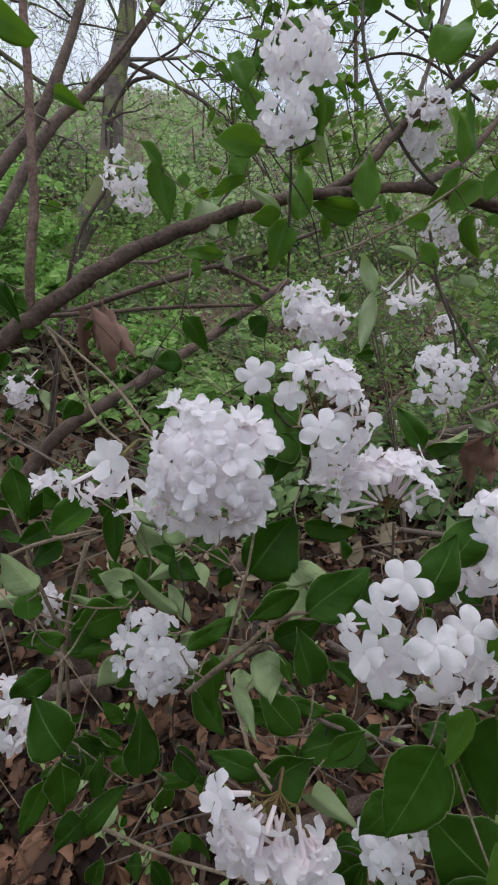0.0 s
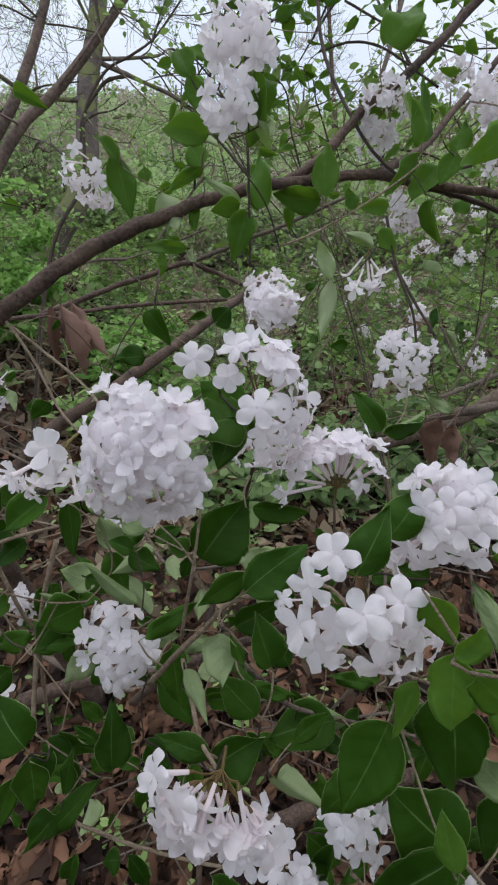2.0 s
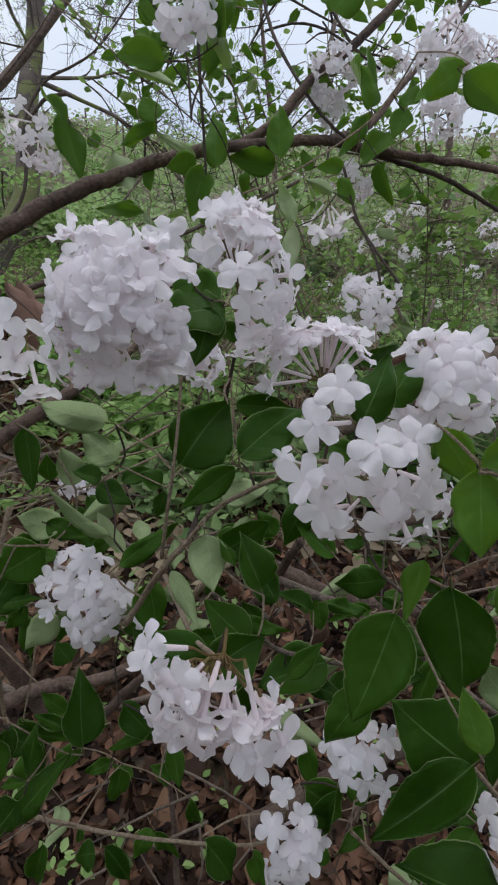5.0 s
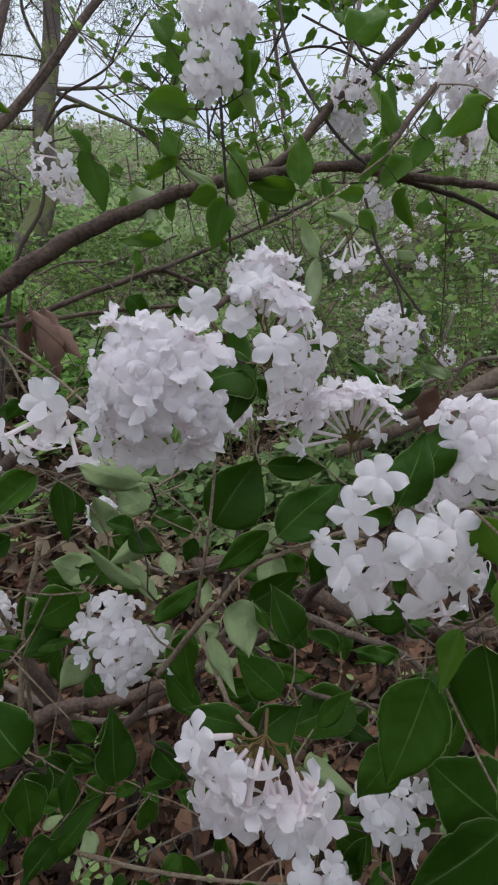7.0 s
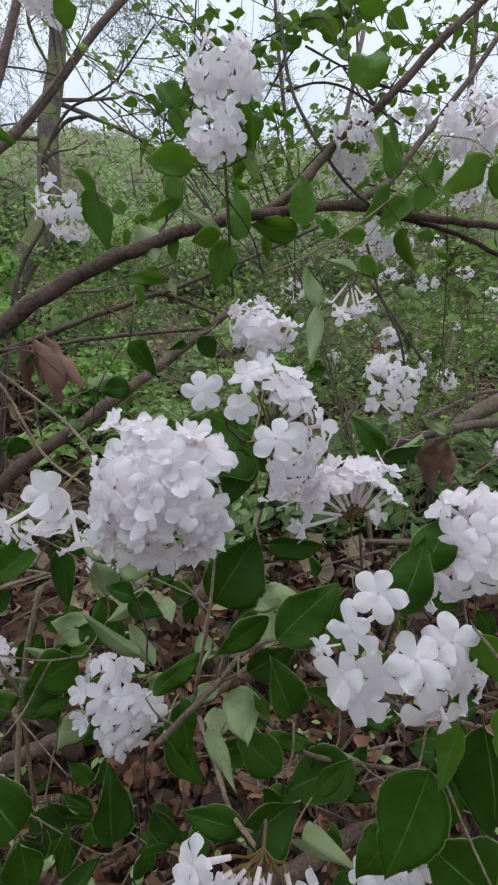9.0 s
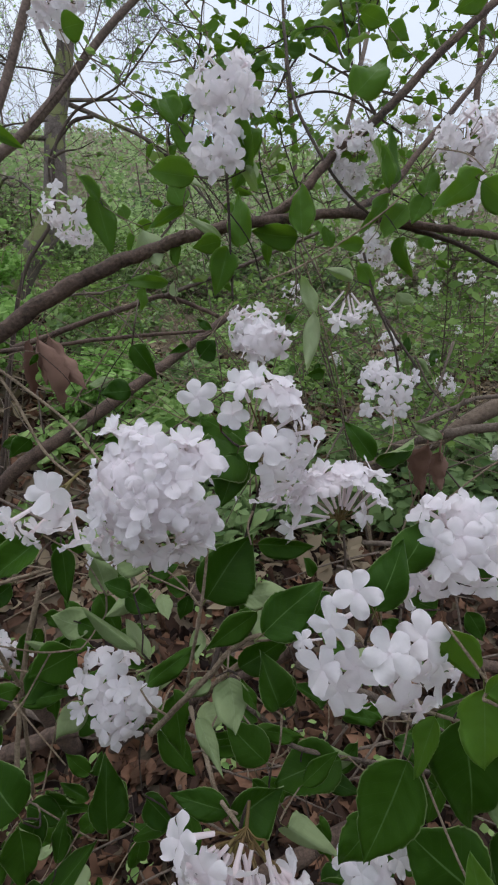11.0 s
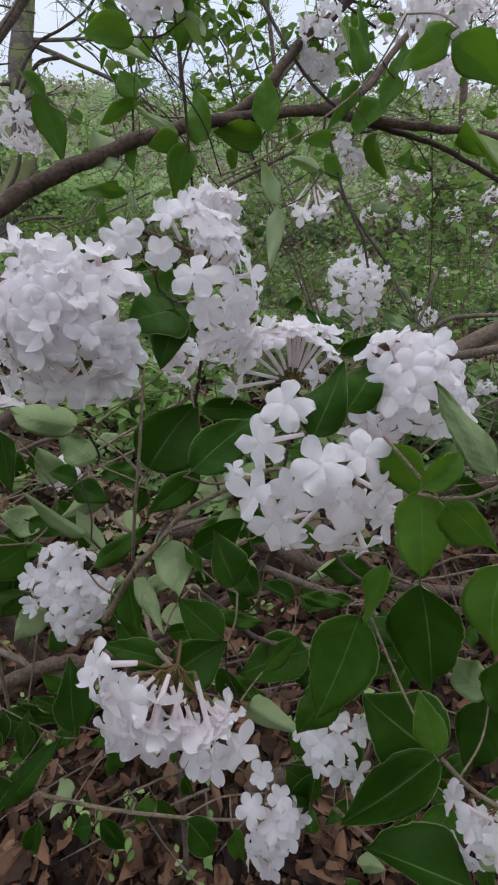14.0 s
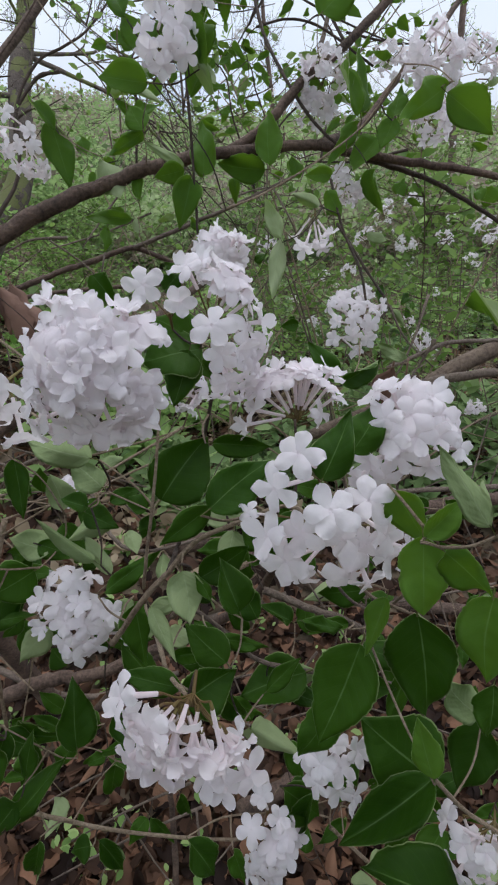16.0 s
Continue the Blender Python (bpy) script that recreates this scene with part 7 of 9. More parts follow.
leaf((0.4742, 0.9658, 1.4326), (0.4884, 0.9536, 1.4397), 0.0125, (-0.64, -0.77, -0.05), 2)
leaf((0.4798, 1.1939, 1.6319), (0.4416, 1.1701, 1.6192), 0.0159, (0.41, -0.84, 0.34), 3)
leaf((0.456, 0.8643, 1.508), (0.49, 0.8862, 1.5285), 0.0229, (0.5, -0.86, 0.09), 3)
leaf((0.4082, 0.8643, 1.4672), (0.3703, 0.8442, 1.4653), 0.0146, (0.39, -0.78, 0.5), 7)
leaf((0.5011, 0.8416, 1.5438), (0.4639, 0.8305, 1.5276), 0.0223, (0.24, -0.96, 0.1), 8)
leaf((0.3639, 0.7108, 1.3465), (0.3895, 0.7082, 1.3352), 0.0095, (-0.08, -1, 0.04), 0)
leaf((0.8685, 1.2819, 1.5929), (0.8785, 1.2688, 1.5967), 0.0107, (-0.74, -0.63, -0.22), 6)
leaf((0.3022, 1.2165, 1.3993), (0.3121, 1.2321, 1.419), 0.0199, (-0.07, -0.76, 0.64), 7)
leaf((0.9181, 1.2492, 1.5476), (0.8825, 1.2304, 1.5362), 0.0142, (0.04, -0.57, 0.82), 1)
leaf((0.7583, 1.1558, 1.4916), (0.7295, 1.156, 1.4916), 0.0118, (-0, -0.92, -0.39), 8)
leaf((0.7723, 0.9959, 1.5543), (0.7296, 0.975, 1.5451), 0.0165, (0.38, -0.89, 0.27), 6)
leaf((0.1177, 0.8449, 1.489), (0.1074, 0.8379, 1.4671), 0.0121, (0.1, -0.96, 0.26), 2)
leaf((0.1069, 0.9776, 1.4978), (0.0743, 0.9626, 1.4911), 0.0146, (0.4, -0.91, 0.08), 1)
leaf((0.0451, 0.7436, 1.3305), (0.0653, 0.7184, 1.3107), 0.0160, (-0.62, -0.73, 0.29), 4)
leaf((-0.033, 0.9215, 1.4906), (-0.0101, 0.9337, 1.4745), 0.0208, (0.38, -0.91, -0.15), 7)
leaf((-0.0647, 0.8589, 1.422), (-0.0939, 0.8628, 1.417), 0.0198, (-0.07, -0.94, -0.33), 6)
leaf((-0.0766, 0.7415, 1.3225), (-0.0813, 0.7154, 1.2925), 0.0193, (0.53, -0.68, 0.51), 6)
leaf((0.0314, 0.8987, 1.414), (0.0134, 0.9143, 1.4335), 0.0165, (-0.52, -0.84, 0.19), 8)
leaf((-0.0973, 0.8443, 1.4036), (-0.1026, 0.8235, 1.3767), 0.0176, (0.34, -0.78, 0.53), 7)
leaf((0.0215, 0.7422, 1.3369), (-0.0061, 0.7562, 1.3289), 0.0124, (0.34, 0.87, 0.35), 8)
leaf((-0.0143, 0.9871, 1.5281), (-0.039, 0.9555, 1.5002), 0.0166, (0.25, -0.74, 0.62), 5)
leaf((-0.0499, 0.946, 1.4589), (-0.0734, 0.942, 1.466), 0.0129, (0.07, -0.95, -0.31), 5)
leaf((0.0742, 0.8335, 1.4663), (0.1024, 0.8273, 1.457), 0.0166, (-0.23, -0.97, -0.06), 7)
leaf((-0.0582, 0.9277, 1.5481), (-0.0684, 0.9177, 1.5225), 0.0140, (0.3, -0.92, 0.24), 7)
leaf((0.0582, 0.9178, 1.4422), (0.0875, 0.9428, 1.4591), 0.0184, (0.55, -0.8, 0.22), 5)
leaf((0.1119, 0.7389, 1.3827), (0.1108, 0.7222, 1.3485), 0.0167, (-0.21, -0.87, 0.43), 3)
leaf((-0.012, 0.8515, 1.4731), (-0.0419, 0.8439, 1.4514), 0.0169, (-0.29, 0.95, 0.07), 2)
leaf((0.498, 0.9407, 1.1329), (0.4997, 0.9532, 1.1569), 0.0141, (-0.25, -0.85, 0.46), 8)
leaf((0.3635, 0.696, 1.197), (0.39, 0.7182, 1.2117), 0.0157, (0.14, -0.65, 0.74), 3)
leaf((-0.0144, 0.6826, 1.2393), (-0.0409, 0.6634, 1.2372), 0.0129, (0.48, -0.71, 0.51), 3)
leaf((0.3341, 1.0072, 1.2415), (0.311, 1.0141, 1.2398), 0.0126, (0.29, 0.95, -0.13), 8)
leaf((0.3026, 0.7005, 1.3023), (0.3252, 0.6731, 1.2863), 0.0183, (0.52, 0.71, -0.47), 5)
leaf((0.4979, 0.9206, 1.1518), (0.5063, 0.9434, 1.1699), 0.0112, (-0.18, -0.57, 0.8), 5)
leaf((0.2558, 0.9842, 1.1429), (0.243, 0.955, 1.1194), 0.0155, (0.04, -0.64, 0.77), 5)
leaf((0.248, 0.8995, 1.1427), (0.2125, 0.901, 1.1365), 0.0251, (-0.04, -1, -0.01), 1)
leaf((0.1308, 0.6872, 1.2701), (0.1485, 0.687, 1.2814), 0.0131, (-0.21, -0.92, 0.32), 2)
leaf((0.1353, 0.8829, 1.2035), (0.1024, 0.8824, 1.1916), 0.0193, (0.03, -1, -0.05), 2)
leaf((0.159, 0.7455, 1.1782), (0.1535, 0.7642, 1.1911), 0.0167, (-0.55, -0.58, 0.6), 3)
leaf((0.3892, 0.836, 1.2137), (0.3775, 0.8144, 1.1821), 0.0168, (-0.2, -0.77, 0.6), 6)
leaf((0.4608, 0.9324, 1.152), (0.4911, 0.938, 1.1165), 0.0191, (-0.04, 0.99, 0.12), 1)
leaf((0.0224, 0.7315, 1.2581), (-0.0043, 0.7599, 1.273), 0.0143, (-0.54, -0.73, 0.42), 5)
leaf((-0.2479, 0.7373, 1.2324), (-0.2626, 0.7325, 1.216), 0.0093, (0.22, -0.97, 0.09), 6)
leaf((-0.4263, 0.7378, 1.0265), (-0.4509, 0.7474, 1.0389), 0.0145, (0.09, -0.69, 0.72), 7)
leaf((-0.3755, 0.776, 1.1245), (-0.3603, 0.7871, 1.1408), 0.0129, (0.56, -0.83, 0.04), 6)
leaf((-0.3913, 0.7138, 1.0944), (-0.3991, 0.695, 1.0715), 0.0170, (0.55, -0.73, 0.41), 8)
leaf((-0.3937, 0.7378, 1.1812), (-0.4015, 0.7245, 1.1533), 0.0212, (0.64, -0.75, 0.17), 7)
leaf((-0.326, 0.679, 1.1367), (-0.3395, 0.6614, 1.137), 0.0146, (0.78, -0.6, 0.16), 4)
leaf((-0.4913, 0.8125, 1.1314), (-0.5052, 0.801, 1.1143), 0.0111, (0.64, -0.77, -0), 8)
leaf((-0.1925, 0.7355, 1.1241), (-0.2215, 0.741, 1.0967), 0.0167, (0.11, 0.99, 0.08), 8)
leaf((-0.124, 0.6483, 1.207), (-0.1537, 0.6362, 1.2021), 0.0202, (-0.32, 0.9, -0.29), 4)
leaf((-0.3442, 0.8127, 1.1998), (-0.3577, 0.8134, 1.2143), 0.0118, (0.45, -0.76, 0.46), 5)
leaf((-0.1121, 0.6097, 1.1278), (-0.1368, 0.5925, 1.1344), 0.0153, (0.6, -0.75, 0.3), 1)
leaf((-0.2533, 0.6287, 1.1317), (-0.2908, 0.6391, 1.1201), 0.0210, (-0.34, -0.88, 0.32), 0)
leaf((-0.3482, 0.7238, 1.1917), (-0.3676, 0.7024, 1.1914), 0.0119, (-0.67, 0.62, -0.41), 4)

# branches and twigs
branch('branch', [(-0.372, 0.589, 1.197), (-0.327, 0.602, 1.227), (-0.283, 0.616, 1.258), (-0.191, 0.642, 1.316), (-0.121, 0.656, 1.349), (-0.05, 0.667, 1.373), (0.015, 0.676, 1.393), (0.118, 0.682, 1.407), (0.219, 0.695, 1.412), (0.329, 0.687, 1.394), (0.403, 0.67, 1.38), (0.551, 0.659, 1.355)], 0.0126, 0.0041, bark)
branch('branch', [(0.096, 0.686, 1.403), (0.151, 0.695, 1.436), (0.201, 0.717, 1.485), (0.251, 0.732, 1.519), (0.302, 0.751, 1.561), (0.381, 0.782, 1.631), (0.524, 0.831, 1.741)], 0.0064, 0.0056, bark)
branch('branch', [(0.219, 0.695, 1.412), (0.324, 0.814, 1.458), (0.396, 0.866, 1.524), (0.502, 0.942, 1.621), (0.633, 1.053, 1.748)], 0.0060, 0.0049, bark)
branch('branch', [(0.285, 0.7, 1.399), (0.354, 0.704, 1.382), (0.397, 0.684, 1.362), (0.479, 0.663, 1.314), (0.542, 0.642, 1.268)], 0.0046, 0.0023, twig_bark)
branch('twig', [(0.078, 0.539, 1.331), (0.123, 0.545, 1.346), (0.182, 0.558, 1.375), (0.237, 0.574, 1.409), (0.264, 0.566, 1.441), (0.269, 0.541, 1.458)], 0.0012, 0.0009, pale_twig)
branch('twig', [(0.051, 0.635, 1.547), (0.05, 0.631, 1.49), (0.05, 0.63, 1.438), (0.05, 0.625, 1.376), (0.048, 0.594, 1.308)], 0.0022, 0.0015, twig_bark)
branch('twig', [(0.198, 0.551, 1.358), (0.207, 0.528, 1.306), (0.214, 0.488, 1.267), (0.216, 0.469, 1.235)], 0.0017, 0.0013, twig_bark)
branch('twig', [(0.208, 0.553, 1.313), (0.228, 0.51, 1.266), (0.241, 0.471, 1.227), (0.206, 0.457, 1.208)], 0.0017, 0.0012, twig_bark)
branch('twig', [(0.006, 0.228, 1.217), (0.002, 0.214, 1.192), (-0.004, 0.206, 1.162), (-0.009, 0.207, 1.14), (-0.015, 0.21, 1.11)], 0.0008, 0.0011, pale_twig)
branch('branch', [(-0.045, 0.228, 1.05), (-0.016, 0.208, 1.103), (0.001, 0.21, 1.12), (0.019, 0.212, 1.138), (0.048, 0.195, 1.161), (0.069, 0.18, 1.176), (0.081, 0.157, 1.173)], 0.0022, 0.0008, pale_twig)
branch('branch', [(0.001, 0.21, 1.12), (0.006, 0.227, 1.123), (0.013, 0.244, 1.136), (0.019, 0.267, 1.139), (0.042, 0.255, 1.235)], 0.0018, 0.0010, twig_bark)
branch('twig', [(0.076, 0.202, 1.214), (0.075, 0.193, 1.194), (0.072, 0.183, 1.184), (0.069, 0.18, 1.174)], 0.0007, 0.0008, twig_bark)
branch('twig', [(0.011, 0.127, 1.118), (0.001, 0.146, 1.112), (-0.004, 0.166, 1.109), (-0.013, 0.198, 1.107)], 0.0010, 0.0014, pale_twig)
branch('twig', [(-0.152, 0.253, 0.837), (-0.104, 0.234, 0.842), (-0.055, 0.221, 0.838), (0.016, 0.208, 0.833), (0.047, 0.184, 0.878)], 0.0019, 0.0011, pale_twig)
branch('branch', [(0.076, 0.331, 0.987), (0.122, 0.313, 0.971), (0.161, 0.296, 0.959), (0.218, 0.264, 0.91), (0.292, 0.237, 0.85)], 0.0039, 0.0026, grey_twig)
branch('twig', [(0.137, 0.212, 1.059), (0.136, 0.172, 1.12), (0.125, 0.138, 1.172), (0.107, 0.117, 1.198)], 0.0010, 0.0006, pale_twig)
branch('twig', [(0.087, 0.172, 1.14), (0.106, 0.190, 1.101), (0.137, 0.212, 1.059), (0.213, 0.230, 0.974)], 0.0009, 0.0011, grey_twig)
branch('twig', [(0.012, 0.257, 1.043), (0.041, 0.254, 1.011), (0.067, 0.252, 0.981), (0.178, 0.252, 0.933)], 0.0018, 0.0020, grey_twig)
branch('branch', [(-0.373, 0.549, 0.616), (-0.3, 0.558, 0.636), (-0.245, 0.562, 0.646), (-0.172, 0.561, 0.644), (-0.024, 0.541, 0.721)], 0.0138, 0.0083, bark)
branch('branch', [(0.04, 0.421, 0.451), (0.107, 0.431, 0.474), (0.167, 0.442, 0.499), (0.278, 0.421, 0.575)], 0.0148, 0.0104, bark)
branch('branch', [(-0.109, 0.474, -0.043), (-0.1, 0.543, 0.112), (-0.092, 0.562, 0.277), (-0.093, 0.581, 0.443)], 0.0074, 0.0045, bark)
branch('twig', [(0.11, 0.205, 0.827), (0.133, 0.194, 0.802), (0.161, 0.181, 0.774)], 0.0017, 0.0015, pale_twig)
branch('twig', [(0.15, 0.142, 0.994), (0.17, 0.136, 0.968), (0.195, 0.127, 0.948)], 0.0015, 0.0014, pale_twig)
branch('twig', [(0.151, 0.187, 1.082), (0.131, 0.183, 1.097), (0.108, 0.172, 1.122), (0.086, 0.157, 1.163)], 0.0012, 0.0008, pale_twig)
branch('branch', [(-0.049, 0.725, 0.766), (0.059, 0.722, 0.759), (0.187, 0.691, 0.689), (0.32, 0.666, 0.632), (0.631, 0.634, 0.562)], 0.0178, 0.0111, bark)
branch('branch', [(-0.329, 0.698, 0.95), (-0.192, 0.711, 0.981), (-0.098, 0.563, 0.892), (0.064, 0.481, 0.955)], 0.0040, 0.0022, grey_twig)
branch('twig', [(0.333, 0.658, 1.106), (0.401, 0.667, 1.126), (0.452, 0.691, 1.132), (0.574, 0.72, 1.123)], 0.0035, 0.0037, grey_twig)
branch('branch', [(0.421, 0.92, 0.958), (0.479, 0.836, 1.014), (0.547, 0.792, 1.04), (0.674, 0.746, 1.059)], 0.0111, 0.0079, grey_twig)
branch('twig', [(0.264, 0.669, 0.885), (0.389, 0.663, 0.873), (0.585, 0.659, 0.863)], 0.0049, 0.0049, grey_twig)
branch('branch', [(0.369, 0.808, 0.707), (0.531, 0.817, 0.725), (0.725, 0.819, 0.73)], 0.0173, 0.0148, bark)
branch('stem', [(-0.279, 0.749, 1.656), (-0.274, 0.715, 1.58), (-0.271, 0.69, 1.523), (-0.266, 0.648, 1.428), (-0.268, 0.639, 1.385), (-0.277, 0.621, 1.32), (-0.289, 0.616, 1.258)], 0.0048, 0.0063, red_bark)
branch('branch', [(-0.447, 0.974, 1.202), (-0.307, 0.978, 1.211), (-0.166, 0.982, 1.22), (0.011, 1.036, 1.219)], 0.0048, 0.0036, bark)
branch('branch', [(-0.417, 1.08, 1.195), (-0.321, 1.093, 1.223), (-0.235, 1.105, 1.251), (-0.148, 1.115, 1.274), (-0.079, 1.123, 1.291), (-0.015, 1.167, 1.266), (0.048, 1.154, 1.237)], 0.0066, 0.0050, bark)
branch('twig', [(-0.079, 1.123, 1.291), (0.043, 1.086, 1.331), (0.163, 1.05, 1.372), (0.262, 1.012, 1.411)], 0.0052, 0.0033, grey_twig)
branch('twig', [(-0.177, 0.413, 1.047), (-0.192, 0.39, 0.996), (-0.203, 0.365, 0.94), (-0.211, 0.33, 0.861)], 0.0031, 0.0025, pale_twig)
branch('twig', [(-0.22, 0.366, 1.065), (-0.204, 0.359, 1.002), (-0.202, 0.367, 0.946), (-0.215, 0.36, 0.806)], 0.0022, 0.0020, pale_twig)
branch('twig', [(-0.271, 0.613, 1.251), (-0.238, 0.592, 1.204), (-0.201, 0.561, 1.136), (-0.14, 0.498, 1.116)], 0.0022, 0.0016, pale_twig)
branch('twig', [(-0.273, 0.63, 1.241), (-0.179, 0.58, 1.176), (-0.106, 0.46, 1.155)], 0.0023, 0.0015, pale_twig)
branch('twig', [(-0.39, 0.648, 1.084), (-0.295, 0.627, 1.037), (-0.164, 0.516, 1.034)], 0.0026, 0.0018, grey_twig)
branch('twig', [(-0.218, 0.324, 1.094), (-0.179, 0.33, 1.108), (-0.134, 0.334, 1.117)], 0.0020, 0.0015, pale_twig)
branch('branch', [(0.059, 0.302, 1.045), (0.019, 0.296, 1.031), (-0.011, 0.302, 0.996)], 0.0025, 0.0026, pale_twig)
branch('twig', [(0.172, 0.93, 1.717), (0.169, 0.83, 1.591), (0.191, 0.744, 1.496), (0.222, 0.694, 1.434), (0.259, 0.681, 1.403)], 0.0028, 0.0018, twig_bark)
branch('twig', [(0.355, 1.054, 1.751), (0.277, 0.917, 1.565), (0.195, 0.844, 1.475)], 0.0040, 0.0036, grey_twig)
branch('twig', [(0.172, 0.877, 1.598), (0.224, 0.882, 1.61), (0.276, 0.877, 1.598), (0.354, 0.852, 1.543)], 0.0019, 0.0019, twig_bark)

# thin dead twigs inside the shrub
branch('twig', [(-0.032, 0.485, 0.635), (0.067, 0.458, 0.606), (0.181, 0.464, 0.5)], 0.0016, 0.0011, grey_twig)
branch('twig', [(-0.067, 0.539, 0.64), (0.027, 0.527, 0.583), (0.117, 0.543, 0.511)], 0.0026, 0.0012, grey_twig)
branch('twig', [(0.187, 0.368, 0.821), (0.149, 0.336, 0.815), (0.107, 0.323, 0.77)], 0.0015, 0.0008, grey_twig)
branch('twig', [(0.298, 0.387, 0.765), (0.184, 0.363, 0.762), (0.098, 0.38, 0.72)], 0.0022, 0.0009, grey_twig)
branch('twig', [(0.442, 0.464, 0.823), (0.291, 0.451, 0.826), (0.174, 0.458, 0.83)], 0.0022, 0.0009, grey_twig)
branch('twig', [(0.031, 0.477, 0.761), (0.054, 0.454, 0.691), (0.061, 0.39, 0.695)], 0.0016, 0.0009, grey_twig)
branch('twig', [(0.138, 0.292, 0.873), (0.261, 0.267, 0.821), (0.379, 0.232, 0.769)], 0.0010, 0.0007, grey_twig)
branch('twig', [(0.412, 0.616, 0.823), (0.413, 0.563, 0.739), (0.433, 0.5, 0.638)], 0.0023, 0.0011, grey_twig)
branch('twig', [(0.104, 0.384, 1.001), (0.161, 0.353, 0.903), (0.213, 0.316, 0.827)], 0.0013, 0.0007, grey_twig)
branch('twig', [(0.285, 0.529, 0.571), (0.138, 0.514, 0.571), (0.012, 0.49, 0.6)], 0.0029, 0.0011, grey_twig)
branch('twig', [(0.115, 0.47, 0.705), (0.02, 0.447, 0.725), (-0.076, 0.476, 0.676)], 0.0017, 0.0011, grey_twig)
branch('twig', [(0.132, 0.331, 0.893), (0.092, 0.322, 0.843), (0.038, 0.323, 0.767)], 0.0016, 0.0008, grey_twig)
branch('twig', [(0.173, 0.371, 1.032), (0.161, 0.333, 0.981), (0.146, 0.316, 0.907)], 0.0017, 0.0007, grey_twig)
branch('twig', [(0.226, 0.427, 1.024), (0.212, 0.397, 0.902), (0.203, 0.358, 0.769)], 0.0017, 0.0008, grey_twig)
branch('twig', [(-0.251, 0.403, 0.927), (-0.128, 0.415, 0.914), (-0.003, 0.368, 0.949)], 0.0012, 0.0007, pale_twig)
branch('twig', [(0.013, 0.397, 1.138), (-0.091, 0.362, 1.098), (-0.209, 0.386, 1.025)], 0.0015, 0.0007, pale_twig)
branch('twig', [(-0.435, 0.599, 0.851), (-0.399, 0.552, 0.763), (-0.403, 0.552, 0.648)], 0.0016, 0.0012, pale_twig)
branch('twig', [(-0.249, 0.367, 1.063), (-0.206, 0.348, 0.977), (-0.134, 0.284, 0.951)], 0.0014, 0.0006, pale_twig)
branch('twig', [(-0.279, 0.439, 1.199), (-0.225, 0.369, 1.111), (-0.205, 0.363, 0.977)], 0.0016, 0.0007, pale_twig)
branch('twig', [(-0.319, 0.397, 1.114), (-0.217, 0.39, 1.097), (-0.107, 0.357, 1.091)], 0.0013, 0.0006, pale_twig)
branch('twig', [(-0.279, 0.393, 0.98), (-0.184, 0.367, 0.974), (-0.098, 0.394, 0.917)], 0.0014, 0.0008, pale_twig)
branch('twig', [(-0.2, 0.495, 0.873), (-0.232, 0.453, 0.751), (-0.267, 0.411, 0.638)], 0.0014, 0.0010, pale_twig)
branch('twig', [(-0.202, 0.444, 1.009), (-0.126, 0.404, 0.932), (-0.044, 0.353, 0.852)], 0.0011, 0.0008, pale_twig)
branch('twig', [(-0.084, 0.547, 0.99), (-0.157, 0.567, 0.985), (-0.238, 0.565, 0.977)], 0.0014, 0.0010, pale_twig)
branch('twig', [(-0.033, 0.501, 1.053), (-0.133, 0.506, 1.015), (-0.228, 0.466, 1.011)], 0.0015, 0.0008, pale_twig)
branch('twig', [(-0.327, 0.327, 1.064), (-0.223, 0.282, 0.992), (-0.117, 0.244, 0.929)], 0.0008, 0.0006, pale_twig)
branch('twig', [(-0.111, 0.412, 0.637), (-0.187, 0.384, 0.642), (-0.282, 0.376, 0.59)], 0.0017, 0.0010, grey_twig)
branch('twig', [(-0.046, 0.566, 0.212), (-0.044, 0.521, 0.177), (-0.06, 0.513, 0.117)], 0.0029, 0.0014, grey_twig)
branch('twig', [(0.304, 0.537, 0.38), (0.276, 0.515, 0.315), (0.24, 0.5, 0.241)], 0.0032, 0.0013, grey_twig)
branch('twig', [(-0.137, 0.417, 0.525), (-0.101, 0.397, 0.41), (-0.038, 0.319, 0.438)], 0.0016, 0.0010, grey_twig)
branch('twig', [(-0.139, 0.436, 0.469), (-0.187, 0.391, 0.396), (-0.248, 0.363, 0.285)], 0.0016, 0.0011, grey_twig)
branch('twig', [(0.113, 0.532, 0.28), (0.041, 0.512, 0.202), (-0.032, 0.468, 0.177)], 0.0026, 0.0013, grey_twig)
branch('twig', [(0.209, 0.381, 0.584), (0.173, 0.351, 0.558), (0.16, 0.357, 0.436)], 0.0016, 0.0010, grey_twig)
branch('twig', [(-0.089, 0.51, 0.508), (0.003, 0.469, 0.476), (0.072, 0.457, 0.403)], 0.0025, 0.0012, grey_twig)
branch('twig', [(-0.022, 0.354, 0.666), (-0.097, 0.348, 0.646), (-0.167, 0.32, 0.652)], 0.0019, 0.0009, grey_twig)
branch('twig', [(-0.018, 0.418, 0.491), (-0.14, 0.404, 0.465), (-0.254, 0.393, 0.42)], 0.0024, 0.0011, grey_twig)
branch('twig', [(0.413, 0.851, 1.176), (0.438, 0.822, 1.117), (0.484, 0.786, 1.064)], 0.0028, 0.0012, grey_twig)
branch('twig', [(0.611, 1.07, 1.161), (0.537, 0.991, 1.052), (0.465, 0.954, 0.946)], 0.0038, 0.0015, grey_twig)
